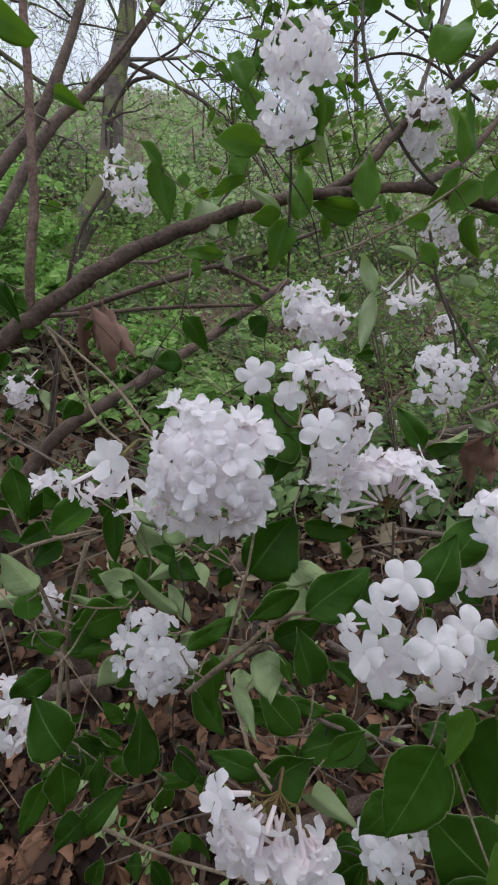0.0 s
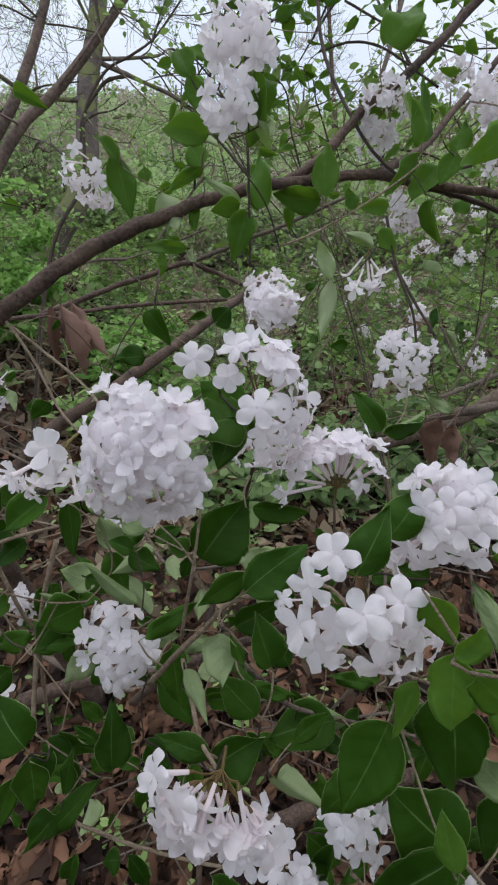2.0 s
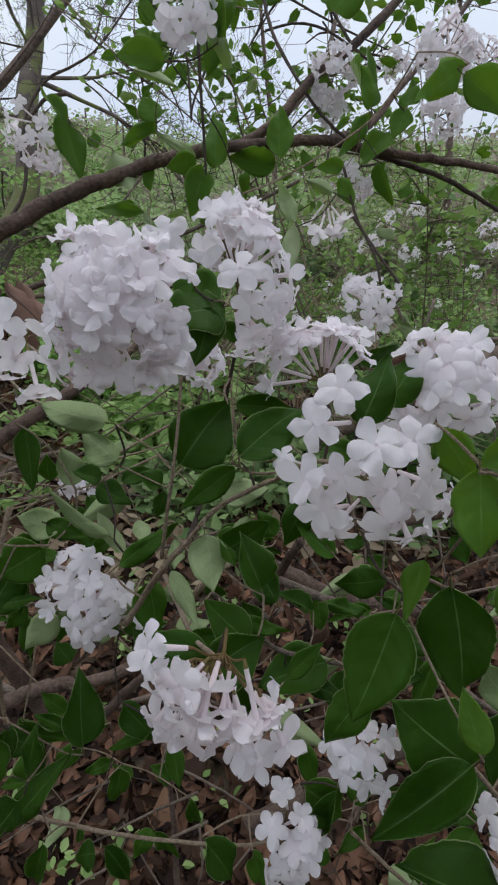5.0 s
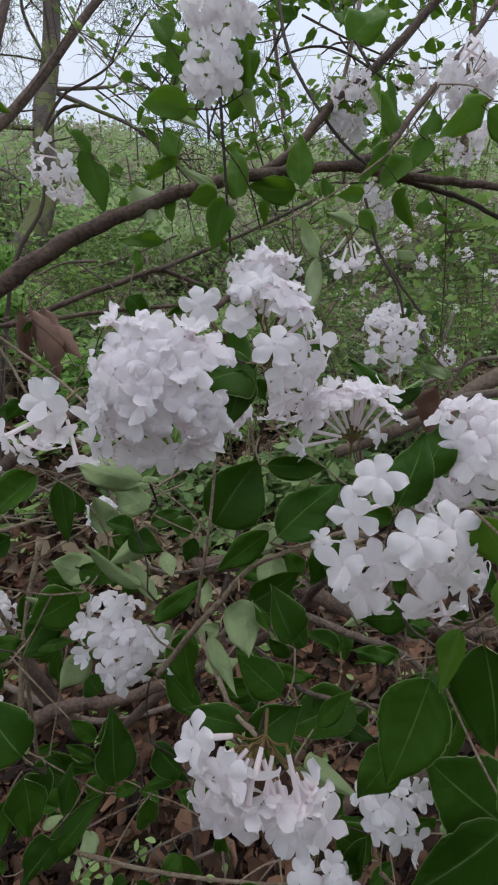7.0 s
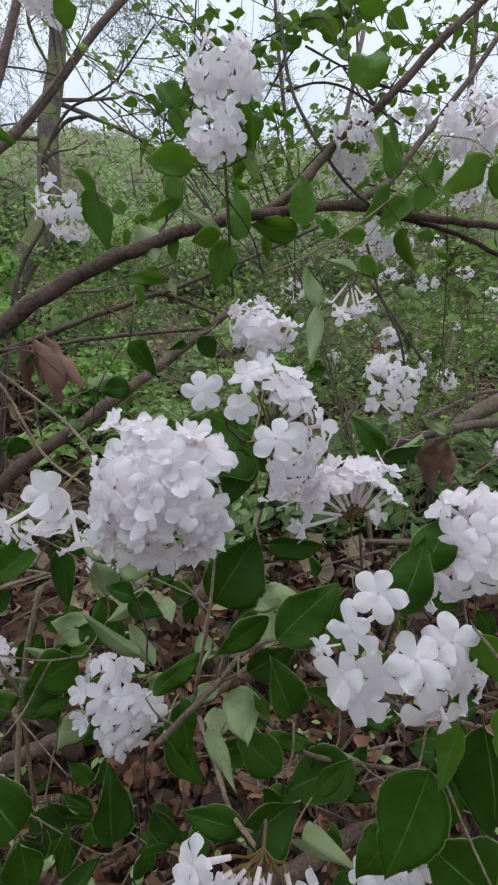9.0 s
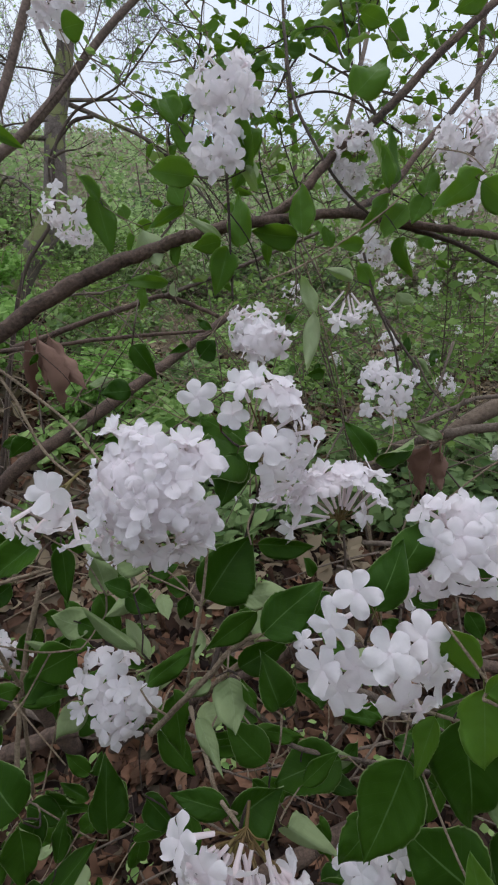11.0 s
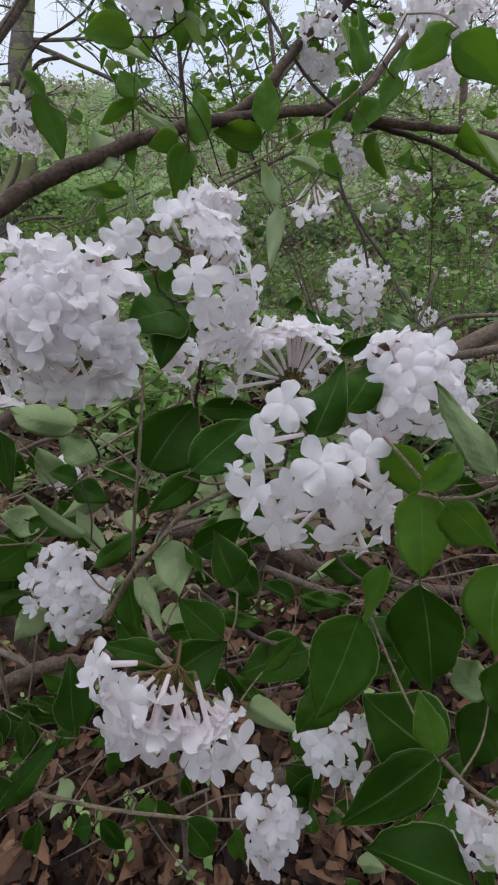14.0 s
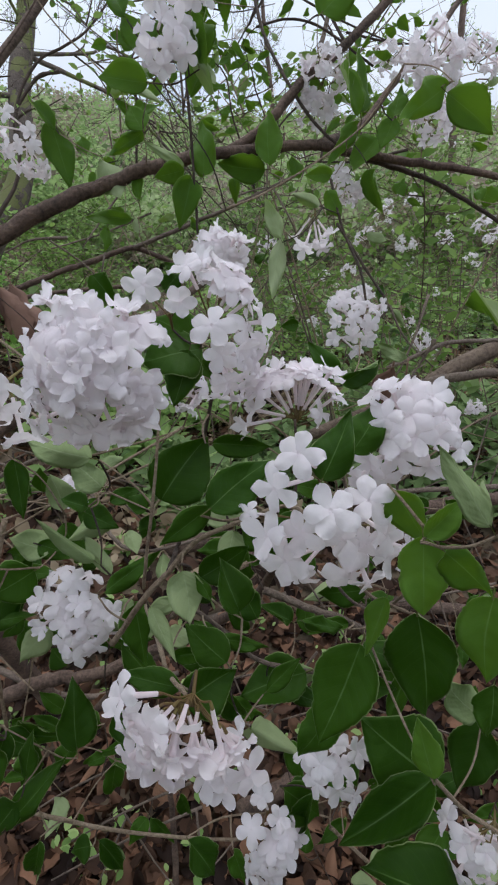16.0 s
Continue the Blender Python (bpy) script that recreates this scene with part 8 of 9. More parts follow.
branch('twig', [(0.416, 0.597, 0.973), (0.438, 0.563, 0.883), (0.46, 0.516, 0.808)], 0.0016, 0.0010, grey_twig)
branch('twig', [(0.167, 0.628, 0.833), (0.267, 0.624, 0.814), (0.363, 0.578, 0.828)], 0.0023, 0.0011, grey_twig)
branch('twig', [(0.566, 0.71, 0.992), (0.54, 0.686, 0.927), (0.478, 0.613, 0.879)], 0.0016, 0.0011, grey_twig)
branch('twig', [(0.332, 0.752, 0.802), (0.236, 0.77, 0.772), (0.139, 0.768, 0.743)], 0.0027, 0.0014, grey_twig)
branch('twig', [(0.424, 0.896, 0.762), (0.495, 0.849, 0.678), (0.577, 0.875, 0.578)], 0.0022, 0.0017, grey_twig)
branch('twig', [(0.381, 0.61, 1.158), (0.355, 0.617, 1.103), (0.302, 0.582, 1.066)], 0.0023, 0.0010, grey_twig)
branch('twig', [(0.187, 0.567, 0.918), (0.299, 0.565, 0.87), (0.404, 0.542, 0.85)], 0.0024, 0.0010, grey_twig)
branch('twig', [(0.335, 0.963, 1.042), (0.297, 0.945, 0.989), (0.253, 0.9, 0.943)], 0.0037, 0.0015, grey_twig)
branch('twig', [(0.219, 0.982, 1.51), (0.193, 0.923, 1.4), (0.191, 0.908, 1.292)], 0.0017, 0.0013, grey_twig)
branch('twig', [(0.236, 1.106, 1.405), (0.264, 1.046, 1.335), (0.294, 1.084, 1.286)], 0.0025, 0.0015, grey_twig)
branch('twig', [(-0.024, 1.036, 1.453), (-0.085, 1.018, 1.386), (-0.15, 0.925, 1.298)], 0.0027, 0.0013, grey_twig)
branch('twig', [(0.234, 1.172, 1.407), (0.191, 1.156, 1.399), (0.12, 1.135, 1.373)], 0.0023, 0.0015, grey_twig)
branch('twig', [(-0.03, 1.134, 1.361), (-0.148, 1.141, 1.322), (-0.247, 1.093, 1.297)], 0.0024, 0.0015, grey_twig)
branch('twig', [(-0.219, 0.965, 1.315), (-0.151, 0.96, 1.259), (-0.086, 0.941, 1.176)], 0.0019, 0.0014, grey_twig)
branch('twig', [(-0.159, 0.856, 1.313), (-0.214, 0.85, 1.312), (-0.264, 0.858, 1.294)], 0.0027, 0.0012, grey_twig)
branch('twig', [(-0.115, 0.963, 1.296), (-0.121, 0.917, 1.255), (-0.144, 0.976, 1.191)], 0.0019, 0.0014, grey_twig)
branch('twig', [(-0.045, 1.234, 1.703), (0.01, 1.198, 1.632), (0.043, 1.173, 1.556)], 0.0021, 0.0015, twig_bark)
branch('twig', [(0.301, 1.319, 1.84), (0.252, 1.294, 1.779), (0.186, 1.219, 1.682)], 0.0032, 0.0015, twig_bark)
branch('twig', [(0.553, 1.71, 1.91), (0.503, 1.742, 1.917), (0.455, 1.729, 1.886)], 0.0033, 0.0020, twig_bark)
branch('twig', [(0.532, 1.57, 1.566), (0.622, 1.55, 1.544), (0.698, 1.569, 1.514)], 0.0037, 0.0020, twig_bark)
branch('twig', [(0.367, 1.235, 1.75), (0.393, 1.2, 1.694), (0.409, 1.144, 1.615)], 0.0022, 0.0014, twig_bark)
branch('twig', [(0.415, 1.509, 1.659), (0.334, 1.503, 1.588), (0.278, 1.499, 1.509)], 0.0029, 0.0019, twig_bark)
branch('twig', [(0.261, 1.134, 1.749), (0.363, 1.081, 1.681), (0.51, 1.146, 1.663)], 0.0023, 0.0014, twig_bark)
branch('twig', [(0.542, 1.567, 1.82), (0.674, 1.559, 1.795), (0.768, 1.546, 1.79)], 0.0036, 0.0018, twig_bark)
branch('twig', [(0.521, 1.062, 1.461), (0.402, 1.048, 1.44), (0.305, 1.096, 1.448)], 0.0030, 0.0014, twig_bark)
branch('twig', [(0.096, 1.129, 1.631), (0.065, 1.108, 1.57), (0.056, 1.108, 1.532)], 0.0028, 0.0014, twig_bark)



def upper_shoots():
    """Arching twigs high on the shrub, with leaves to both sides."""
    rnd = random.Random(77)
    starts = [Vector(p) for p in along if p.z > 1.4 and p.x > -0.05 and p.y > 0.7]
    for k in range(13):
        a = rnd.choice(starts)
        out = Vector((rnd.uniform(-0.5, 0.9), rnd.uniform(-0.1, 0.9), rnd.uniform(0.5, 1.0))).normalized()
        length = rnd.uniform(0.28, 0.6)
        b = a + out * length * 0.5
        c = b + (out + Vector((0.35 if out.x > 0 else -0.35, 0, -0.75))).normalized() * length * 0.5
        branch("twig", [a, a.lerp(b, 0.5) + Vector((0, 0, 0.012)), b, c], 0.0026, 0.0009, twig_bark)
        line = smooth_line([a, b, c], 12)
        for i in range(5, len(line), 2):
            d = (line[min(i + 1, len(line) - 1)] - line[i - 1]).normalized()
            for sd in (-1, 1):
                if rnd.random() < 0.22:
                    continue
                way = (d * 0.5 + Vector((sd * rnd.uniform(0.4, 1.0), rnd.uniform(-0.5, 0.4), rnd.uniform(-0.8, 0.35)))).normalized()
                size = rnd.uniform(0.030, 0.056)
                foot = line[i] + way * 0.006
                leaf(foot, foot + way * size, size * rnd.uniform(0.5, 0.72), (rnd.gauss(0, 0.4), rnd.uniform(-1, 0.2), rnd.uniform(0.1, 0.9)), rnd.randrange(9))


upper_shoots()
finish_heads()
# the main wood goes down to the foot of the shrub
branch("stem", [(-0.40, 0.62, 1.09), (-0.46, 0.72, 0.92), (-0.50, 0.88, 0.5), tuple(SHRUB_BASE - Vector((0, 0, 0.03)))], 0.015, 0.024, bark)
branch("stem", [(0.10, 0.34, 1.02), (0.06, 0.50, 0.80), (-0.15, 0.78, 0.4), tuple(SHRUB_BASE + Vector((0.08, 0, -0.03)))], 0.004, 0.014, bark)
join_up()


# ---- hanging dry leaves caught on the branches ----
def dry_leaf_mesh(seed, length=1.0):
    rnd = random.Random(seed)
    nu, nv = 7, 2
    verts, faces = [], []
    roll, bend, side = rnd.uniform(0.5, 2.2), rnd.uniform(-0.5, 0.9), rnd.uniform(-0.3, 0.3)
    for i in range(nu + 1):
        u = i / nu
        w = 0.27 * math.sin(math.pi * min(1, u * 0.97 + 0.03)) ** 0.8 * (1 + rnd.uniform(-0.3, 0.22)) + 0.005
        for j in range(-nv, nv + 1):
            s = j / nv
            a = s * roll * 0.7
            y = w * (math.sin(a) / (roll * 0.7))
            z = w * (1 - math.cos(a)) / (roll * 0.7) + bend * u * (1 - u) * 0.4 + rnd.uniform(-0.045, 0.045)
            verts.append(((u - 0.5) * length, (y + side * u * (1 - u)) * length, z * length))
    row = 2 * nv + 1
    for i in range(nu):
        for j in range(2 * nv):
            a = i * row + j
            faces.append((a, a + row, a + row + 1, a + 1))
    return verts, faces


def hanging_leaf(top, tip, width, seed):
    """A withered leaf that hangs from its stalk, its edges rolled in."""
    rnd = random.Random(seed)
    top, tip = Vector(top), Vector(tip)
    d = tip - top
    length = d.length
    d.normalize()
    side = Vector((rnd.uniform(0.6, 1), rnd.uniform(-0.6, 0.2), 0))
    side = (side - d * side.dot(d)).normalized()
    out = side.cross(d)
    roll, nu, nv = rnd.uniform(1.0, 1.9), 12, 3
    sheet = []
    for i in range(nu + 1):
        u = i / nu
        w = width * 0.5 * math.sin(math.pi * (0.02 + 0.97 * u ** 0.8)) ** 1.1 * (1 + rnd.uniform(-0.3, 0.3)) + 0.0008
        sway = out * (0.10 * length * math.sin(u * 3 + seed)) + side * (0.06 * length * math.sin(u * 4 + 2 * seed))
        for j in range(-nv, nv + 1):
            a = j / nv * roll
            sheet.append(top + d * length * u + sway + side * (w * math.sin(a) / roll * 1.2) + out * (w * (1 - math.cos(a)) / roll * 1.2 + rnd.uniform(-0.0022, 0.0022)))
    row, k = 2 * nv + 1, len(sheet)
    f = [(i * row + j, (i + 1) * row + j, (i + 1) * row + j + 1, i * row + j + 1) for i in range(nu) for j in range(2 * nv)]
    back = [p - out * 0.0007 for p in sheet]
    v, g = joined([([*sheet, *back], [*f, *[tuple(q + k for q in reversed(t)) for t in f]]), tube_data(smooth_line([top - d * 0.018 + side * 0.004, top, top + d * 0.01], 3), 0.0008, 0.0011, 5, 0, seed)])
    return tagged(mesh_object("dry_leaf", v, g, withered), "curled dry brown leaf caught hanging on a branch", "dry leaf", group="hanging dry leaves")


hanging_leaf((-0.265, 0.80, 1.245), (-0.235, 0.79, 1.128), 0.040, 3)
hanging_leaf((-0.280, 0.80, 1.245), (-0.290, 0.79, 1.150), 0.036, 4)
hanging_leaf((-0.250, 0.81, 1.250), (-0.205, 0.80, 1.155), 0.034, 8)
hanging_leaf((-0.270, 0.81, 1.240), (-0.262, 0.80, 1.170), 0.034, 9)
hanging_leaf((0.213, 0.385, 1.185), (0.208, 0.375, 1.135), 0.030, 5)
hanging_leaf((0.235, 0.40, 1.170), (0.240, 0.395, 1.128), 0.022, 6)


# ---- trees ----
def grow(rnd, start, way, length, radius, depth, pieces, tips, spread=0.5, lift=0.15):
    points, d, p = [start], way.normalized(), start
    radius = max(radius, 0.00040 * max(1.0, min(7.0, start.y)))
    n = 4
    for i in range(n):
        d = (d + Vector([rnd.gauss(0, 0.24) for _ in range(3)]) + Vector((0, 0, lift * 0.2))).normalized()
        p = p + d * length / n
        points.append(p)
    line = smooth_line(points, 3)
    pieces.append((depth, tube_data(line, radius, radius * 0.6, 7 if radius > 0.02 else (5 if radius > 0.006 else 3), 0.08, rnd.randrange(9999))))
    if depth <= 0:
        tips.extend(line[2::3])
        return
    for k in range(rnd.choice((3, 4, 4, 5))):
        at = line[int(len(line) * rnd.uniform(0.3, 0.98))]
        side = Vector([rnd.gauss(0, 1) for _ in range(3)])
        side = (side - d * side.dot(d)).normalized()
        grow(rnd, at, d + side * rnd.uniform(spread * 0.7, spread * 1.8), length * rnd.uniform(0.5, 0.75), radius * rnd.uniform(0.35, 0.5), depth - 1, pieces, tips, spread, lift)


def leaf_cloud(name, centres, low, high, mat, parent=None, seed=0, up=0.6, label="", simple=False):
    """Many small folded leaves about the given places, as one mesh."""
    g = np.random.default_rng(seed)
    c = np.asarray([tuple(p) for p in centres], float)
    n = len(c)
    size = g.uniform(low, high, n)[:, None]
    x = g.normal(size=(n, 3))
    x[:, 2] *= 0.5
    x /= np.linalg.norm(x, axis=1)[:, None]
    z = g.normal(size=(n, 3)) * (1 - up) + np.array([0, 0, up])
    z -= x * (z * x).sum(1)[:, None]
    z /= np.linalg.norm(z, axis=1)[:, None]
    y = np.cross(z, x)
    fold = g.uniform(0.05, 0.35, n)[:, None]
    if simple:
        shape = ((0, 0, 0), (0.42, 0.30, 1), (1.0, 0, -0.4), (0.42, -0.30, 1))
        tris = np.array(((0, 2, 1), (0, 3, 2)))
    else:
        shape = ((0, 0, 0), (0.20, 0.21, 0.8), (0.50, 0.28, 1), (0.80, 0.14, 0.5), (1.0, 0, -0.8), (0.80, -0.14, 0.5), (0.50, -0.28, 1), (0.20, -0.21, 0.8), (0.34, 0, 0), (0.70, 0, -0.2))
        tris = np.array(((0, 8, 1), (1, 8, 2), (8, 9, 2), (2, 9, 3), (9, 4, 3), (0, 7, 8), (7, 6, 8), (8, 6, 9), (6, 5, 9), (9, 5, 4)))
    v = np.stack([c + size * (x * a + y * b + z * fold * 0.27 * h) for a, b, h in shape], 1).reshape(-1, 3)
    f = (tris[None] + (np.arange(n) * len(shape))[:, None, None]).reshape(-1, 3)
    me = bpy.data.meshes.new(name)
    me.vertices.add(len(v))
    me.vertices.foreach_set("co", v.ravel())
    me.loops.add(f.size)
    me.loops.foreach_set("vertex_index", f.ravel().astype(np.int32))
    me.polygons.add(len(f))
    me.polygons.foreach_set("loop_start", np.arange(0, f.size, 3, dtype=np.int32))
    me.materials.append(mat)
    me.update()
    me.validate()
    ob = new(name, me)
    if parent:
        adopt(ob, parent)
    if label:
        ob["label"] = label
    return ob


def tree(base, way, height, radius, seed, depth=4, leaves=0.35, leaf_size=0.05, lean_line=None, label="", mat=None, spread=0.5, limbs=None):
    rnd = random.Random(seed)
    base = Vector(base)
    ob = tagged(new("tree"), label or "slender woodland tree with bare twigs and young leaves", "tree", group="woodland trees")
    ob.matrix_basis = Matrix.Translation(base)
    line = smooth_line(lean_line, 6) if lean_line else smooth_line([base - Vector((0, 0, 0.1)), base + Vector(way) * height * 0.35 + Vector((rnd.uniform(-0.1, 0.1), 0, 0)), base + Vector(way) * height * 0.7, base + Vector(way) * height], 6)
    v, f = tube_data(line, radius, radius * 0.4, 14, 0.04, seed)
    mesh_object("trunk", v, f, mat or tree_bark, ob)
    pieces, tips = [], []
    for k in range(limbs or int(3 + height)):
        i = int(len(line) * rnd.uniform(0.35, 0.99))
        i = min(i, len(line) - 1)
        side = Vector((rnd.gauss(0, 1), rnd.gauss(0, 1), rnd.uniform(-0.1, 0.9)))
        grow(rnd, line[i], side, height * rnd.uniform(0.16, 0.32), radius * rnd.uniform(0.11, 0.2), depth - 1, pieces, tips, spread)
    small = [d for k, d in pieces if k < depth - 1]
    for k, d in pieces:
        if k == depth - 1:
            mesh_object("limb", *d, mat or tree_bark, ob)
    if small:
        tagged(mesh_object("twig_work", *joined(small), twig_bark, ob), kind="stuff")
    some = [p + Vector([rnd.gauss(0, 0.04) for _ in range(3)]) for p in tips if rnd.random() < leaves]
    if some:
        tagged(leaf_cloud("crown", some, leaf_size * 0.6, leaf_size * 1.2, spring_green, ob, seed), kind="stuff")
    return ob


# two leaning stems close behind the shrub, and an upright trunk behind them
tree((-1.35, 1.55, ground_height(-1.35, 1.55)), (0.3, 0.2, 1), 3.2, 0.025, 5, 4, 0.35, 0.014,
     [(-1.35, 1.50, ground_height(-1.35, 1.5) - 0.05), (-1.12, 1.68, 1.15), (-0.912, 1.827, 1.52), (-0.754, 1.915, 1.718), (-0.655, 2.004, 1.917), (-0.576, 2.109, 2.152), (-0.40, 2.3, 2.7), (-0.3, 2.5, 3.3)],
     "thin leaning tree stem with brown bark and sparse twigs", limbs=3)
tree((-1.15, 1.35, ground_height(-1.15, 1.35)), (0.3, 0.2, 1), 3.0, 0.023, 6, 4, 0.35, 0.014,
     [(-1.12, 1.32, ground_height(-1.12, 1.32) - 0.05), (-1.0, 1.5, 1.05), (-0.855, 1.637, 1.34), (-0.669, 1.781, 1.662), (-0.54, 1.833, 1.78), (-0.428, 1.886, 1.899), (-0.261, 1.977, 2.102), (0.05, 2.2, 2.5), (0.2, 2.4, 3.1)],
     "thin leaning tree stem with brown bark and sparse twigs", limbs=3)
mossy_tree = tree((-1.75, 4.2, ground_height(-1.75, 4.2)), (0.1, 0.1, 1), 6.5, 0.125, 7, 5, 0.3, 0.032,
     [(-1.78, 4.15, ground_height(-1.75, 4.2) - 0.1), (-1.55, 4.35, 1.3), (-1.241, 4.587, 1.819), (-1.177, 4.929, 2.587), (-1.053, 5.231, 3.265), (-0.9, 5.5, 4.6), (-0.7, 5.8, 6.5)],
     "grey-barked mossy woodland tree with crooked dark twigs", mossy_bark, 0.7)
tree((-1.0, 2.1, ground_height(-1.0, 2.1)), (0.3, 0.2, 1), 2.4, 0.010, 12, 5, 0.30, 0.012,
     [(-1.05, 2.05, ground_height(-1.05, 2.05) - 0.05), (-0.85, 2.35, 1.25), (-0.68, 2.52, 1.60), (-0.655, 2.65, 1.90), (-0.55, 2.73, 2.08), (-0.42, 2.76, 2.15), (-0.29, 2.80, 2.24), (-0.1, 2.95, 2.5)],
     "crooked small tree with dark angular twigs and tiny leaves", twig_bark, 0.9)


def bough(owner, points, r0, r1):
    mesh_object("limb", *tube_data(smooth_line(points, 5), r0, r1, 7, 0.15, len(points)), twig_bark, owner)

# dark crooked boughs of the mossy tree
bough(mossy_tree, [(-0.784, 4.6, 2.557), (-0.936, 4.6, 2.529), (-1.033, 4.6, 2.451), (-1.117, 4.6, 2.365), (-1.201, 4.6, 2.234), (-1.223, 4.6, 2.034)], 0.016, 0.008)
bough(mossy_tree, [(-2.042, 4.6, 2.216), (-1.853, 4.6, 2.333), (-1.696, 4.6, 2.409), (-1.5, 4.6, 2.492), (-1.378, 4.6, 2.512), (-1.16, 4.6, 2.527)], 0.012, 0.006)
bough(mossy_tree, [(-1.844, 4.6, 3.032), (-1.627, 4.6, 2.999), (-1.421, 4.6, 2.908), (-1.182, 4.6, 2.874), (-0.898, 4.6, 2.819)], 0.009, 0.006)
bough(mossy_tree, [(-1.201, 4.6, 2.234), (-1.073, 4.6, 2.305), (-0.93, 4.6, 2.328), (-0.804, 4.6, 2.382)], 0.010, 0.004)
# the last three are unseen, added behind the camera to cut light from there
for k, (x, y, h, r, lv) in enumerate(((-4.6, 8.0, 6.0, 0.07, 0.15), (5.5, 9.5, 6.5, 0.08, 0.2),
                                      (-6.5, 12.5, 7.5, 0.10, 0.2), (3.0, 15.0, 6.5, 0.08, 0.15), (-3.0, -4.5, 6.5, 0.10, 0.9), (1.5, -5.5, 7.0, 0.10, 0.9), (4.5, -3.5, 6.0, 0.10, 0.9))):
    tree((x, y, ground_height(x, y)), (0.06 * (-1) ** k, 0.03, 1), h, r, 20 + k, 4, lv, 0.05)


# ---- shrubs behind, with flowers of their own, and unseen ones that block light ----
def back_shrub(x, y, height, stems, seed, flowers, mat, leaf_size=0.04, dense=14):
    rnd = random.Random(seed)
    base = Vector((x, y, ground_height(x, y)))
    ob = tagged(new("surrounding_shrub"), "leafy green shrub with thin brown stems behind the flowers or the camera", "shrub", group="shrubs behind")
    ob.matrix_basis = Matrix.Translation(base)
    wood, places, tops = [], [], []
    for s in range(stems):
        a = rnd.uniform(0, 6.28)
        out = Vector((math.cos(a), math.sin(a), 0))
        h = height * rnd.uniform(0.6, 1.1)
        line = smooth_line([base + out * 0.04, base + out * h * 0.12 + Vector((0, 0, h * 0.4)), base + out * h * 0.28 + Vector((0, 0, h * 0.8)), base + out * h * rnd.uniform(0.4, 0.65) + Vector((0, 0, h * rnd.uniform(0.85, 1.05)))], 6)
        mesh_object("stem", *tube_data(line, 0.0042, 0.0016, 6, 0.1, s), grey_twig if s % 2 else pale_twig, ob)
        for i in range(5, len(line)):
            for _ in range(2):
                d = Vector((rnd.gauss(0, 1), rnd.gauss(0, 1), rnd.uniform(-0.3, 0.8))).normalized()
                t = smooth_line([line[i], line[i] + d * 0.10, line[i] + d * rnd.uniform(0.15, 0.34) + Vector((0, 0, rnd.uniform(-0.05, 0.06)))], 4)
                wood.append(tube_data(t, 0.0026, 0.0010, 3, 0.1, i))
                tops.append(t[-1])
                for p in t[1:]:
                    for _ in range(max(1, dense // 8)):
                        places.append(p + Vector([rnd.gauss(0, 0.012) for _ in range(3)]))
    tagged(mesh_object("twig_work", *joined(wood), grey_twig, ob), kind="stuff")
    tagged(leaf_cloud("foliage", places, leaf_size * 0.6, leaf_size * 1.25, mat, ob, seed, 0.5), kind="stuff")
    if flowers:
        pieces_v, pieces_f = [], []
        rnd.shuffle(tops)
        for p in tops[:flowers]:
            for k in range(10):
                w = Vector((rnd.gauss(0, 1), rnd.gauss(0, 1) - 0.4, rnd.gauss(0.5, 1))).normalized()
                c = p + w * 0.024
                q = w.to_track_quat("Z", "Y")
                j = len(pieces_v)
                pieces_v.append(c - w * 0.003)
                for i in range(10):
                    r = 0.010 if i % 2 == 0 else 0.005
                    a = i * math.pi / 5
                    pieces_v.append(c + q @ Vector((r * math.cos(a), r * math.sin(a), 0)))
                pieces_f += [(j, j + 1 + i, j + 1 + (i + 1) % 10) for i in range(10)]
        tagged(mesh_object("blossom", pieces_v, pieces_f, petal_white, ob), kind="stuff")
    return ob


# the last five are unseen, added densely behind the camera to block low light
for k, (x, y, h, n, fl) in enumerate(((-1.45, 3.15, 0.80, 7, 0), (-1.95, 3.3, 0.95, 7, 0), (-0.75, 3.1, 0.5, 6, 0), (1.05, 1.9, 1.5, 6, 12), (0.75, 1.7, 2.1, 5, 8), (0.15, 2.4, 2.2, 4, 3), (-1.5, 3.3, 1.3, 6, 0), (-0.75, 3.9, 1.1, 5, 0), (1.7, 2.5, 1.7, 7, 14), (0.75, 3.0, 1.2, 5, 6), (2.4, 2.4, 1.9, 7, 10), (2.2, 3.8, 1.8, 7, 8),
                                      (-2.9, 4.6, 1.6, 6, 0), (-1.2, 5.2, 1.2, 6, 0), (3.6, 4.8, 2.0, 7, 4), (-0.9, -1.8, 1.8, 12, 0), (0.3, -2.1, 1.9, 12, 0), (1.3, -1.8, 1.8, 12, 0), (-2.2, -0.5, 2.0, 12, 0), (2.3, -0.3, 2.0, 12, 0))):
    back_shrub(x, y, h, n, 70 + k, fl, spring_green if k < 3 or (k % 3 == 0 and x < 0) else shrub_green, 0.06 if k < 3 else (0.03 if h > 1.55 else 0.042) if y > 0.5 else 0.06, 24 if k < 3 or y < 0.5 else 8)


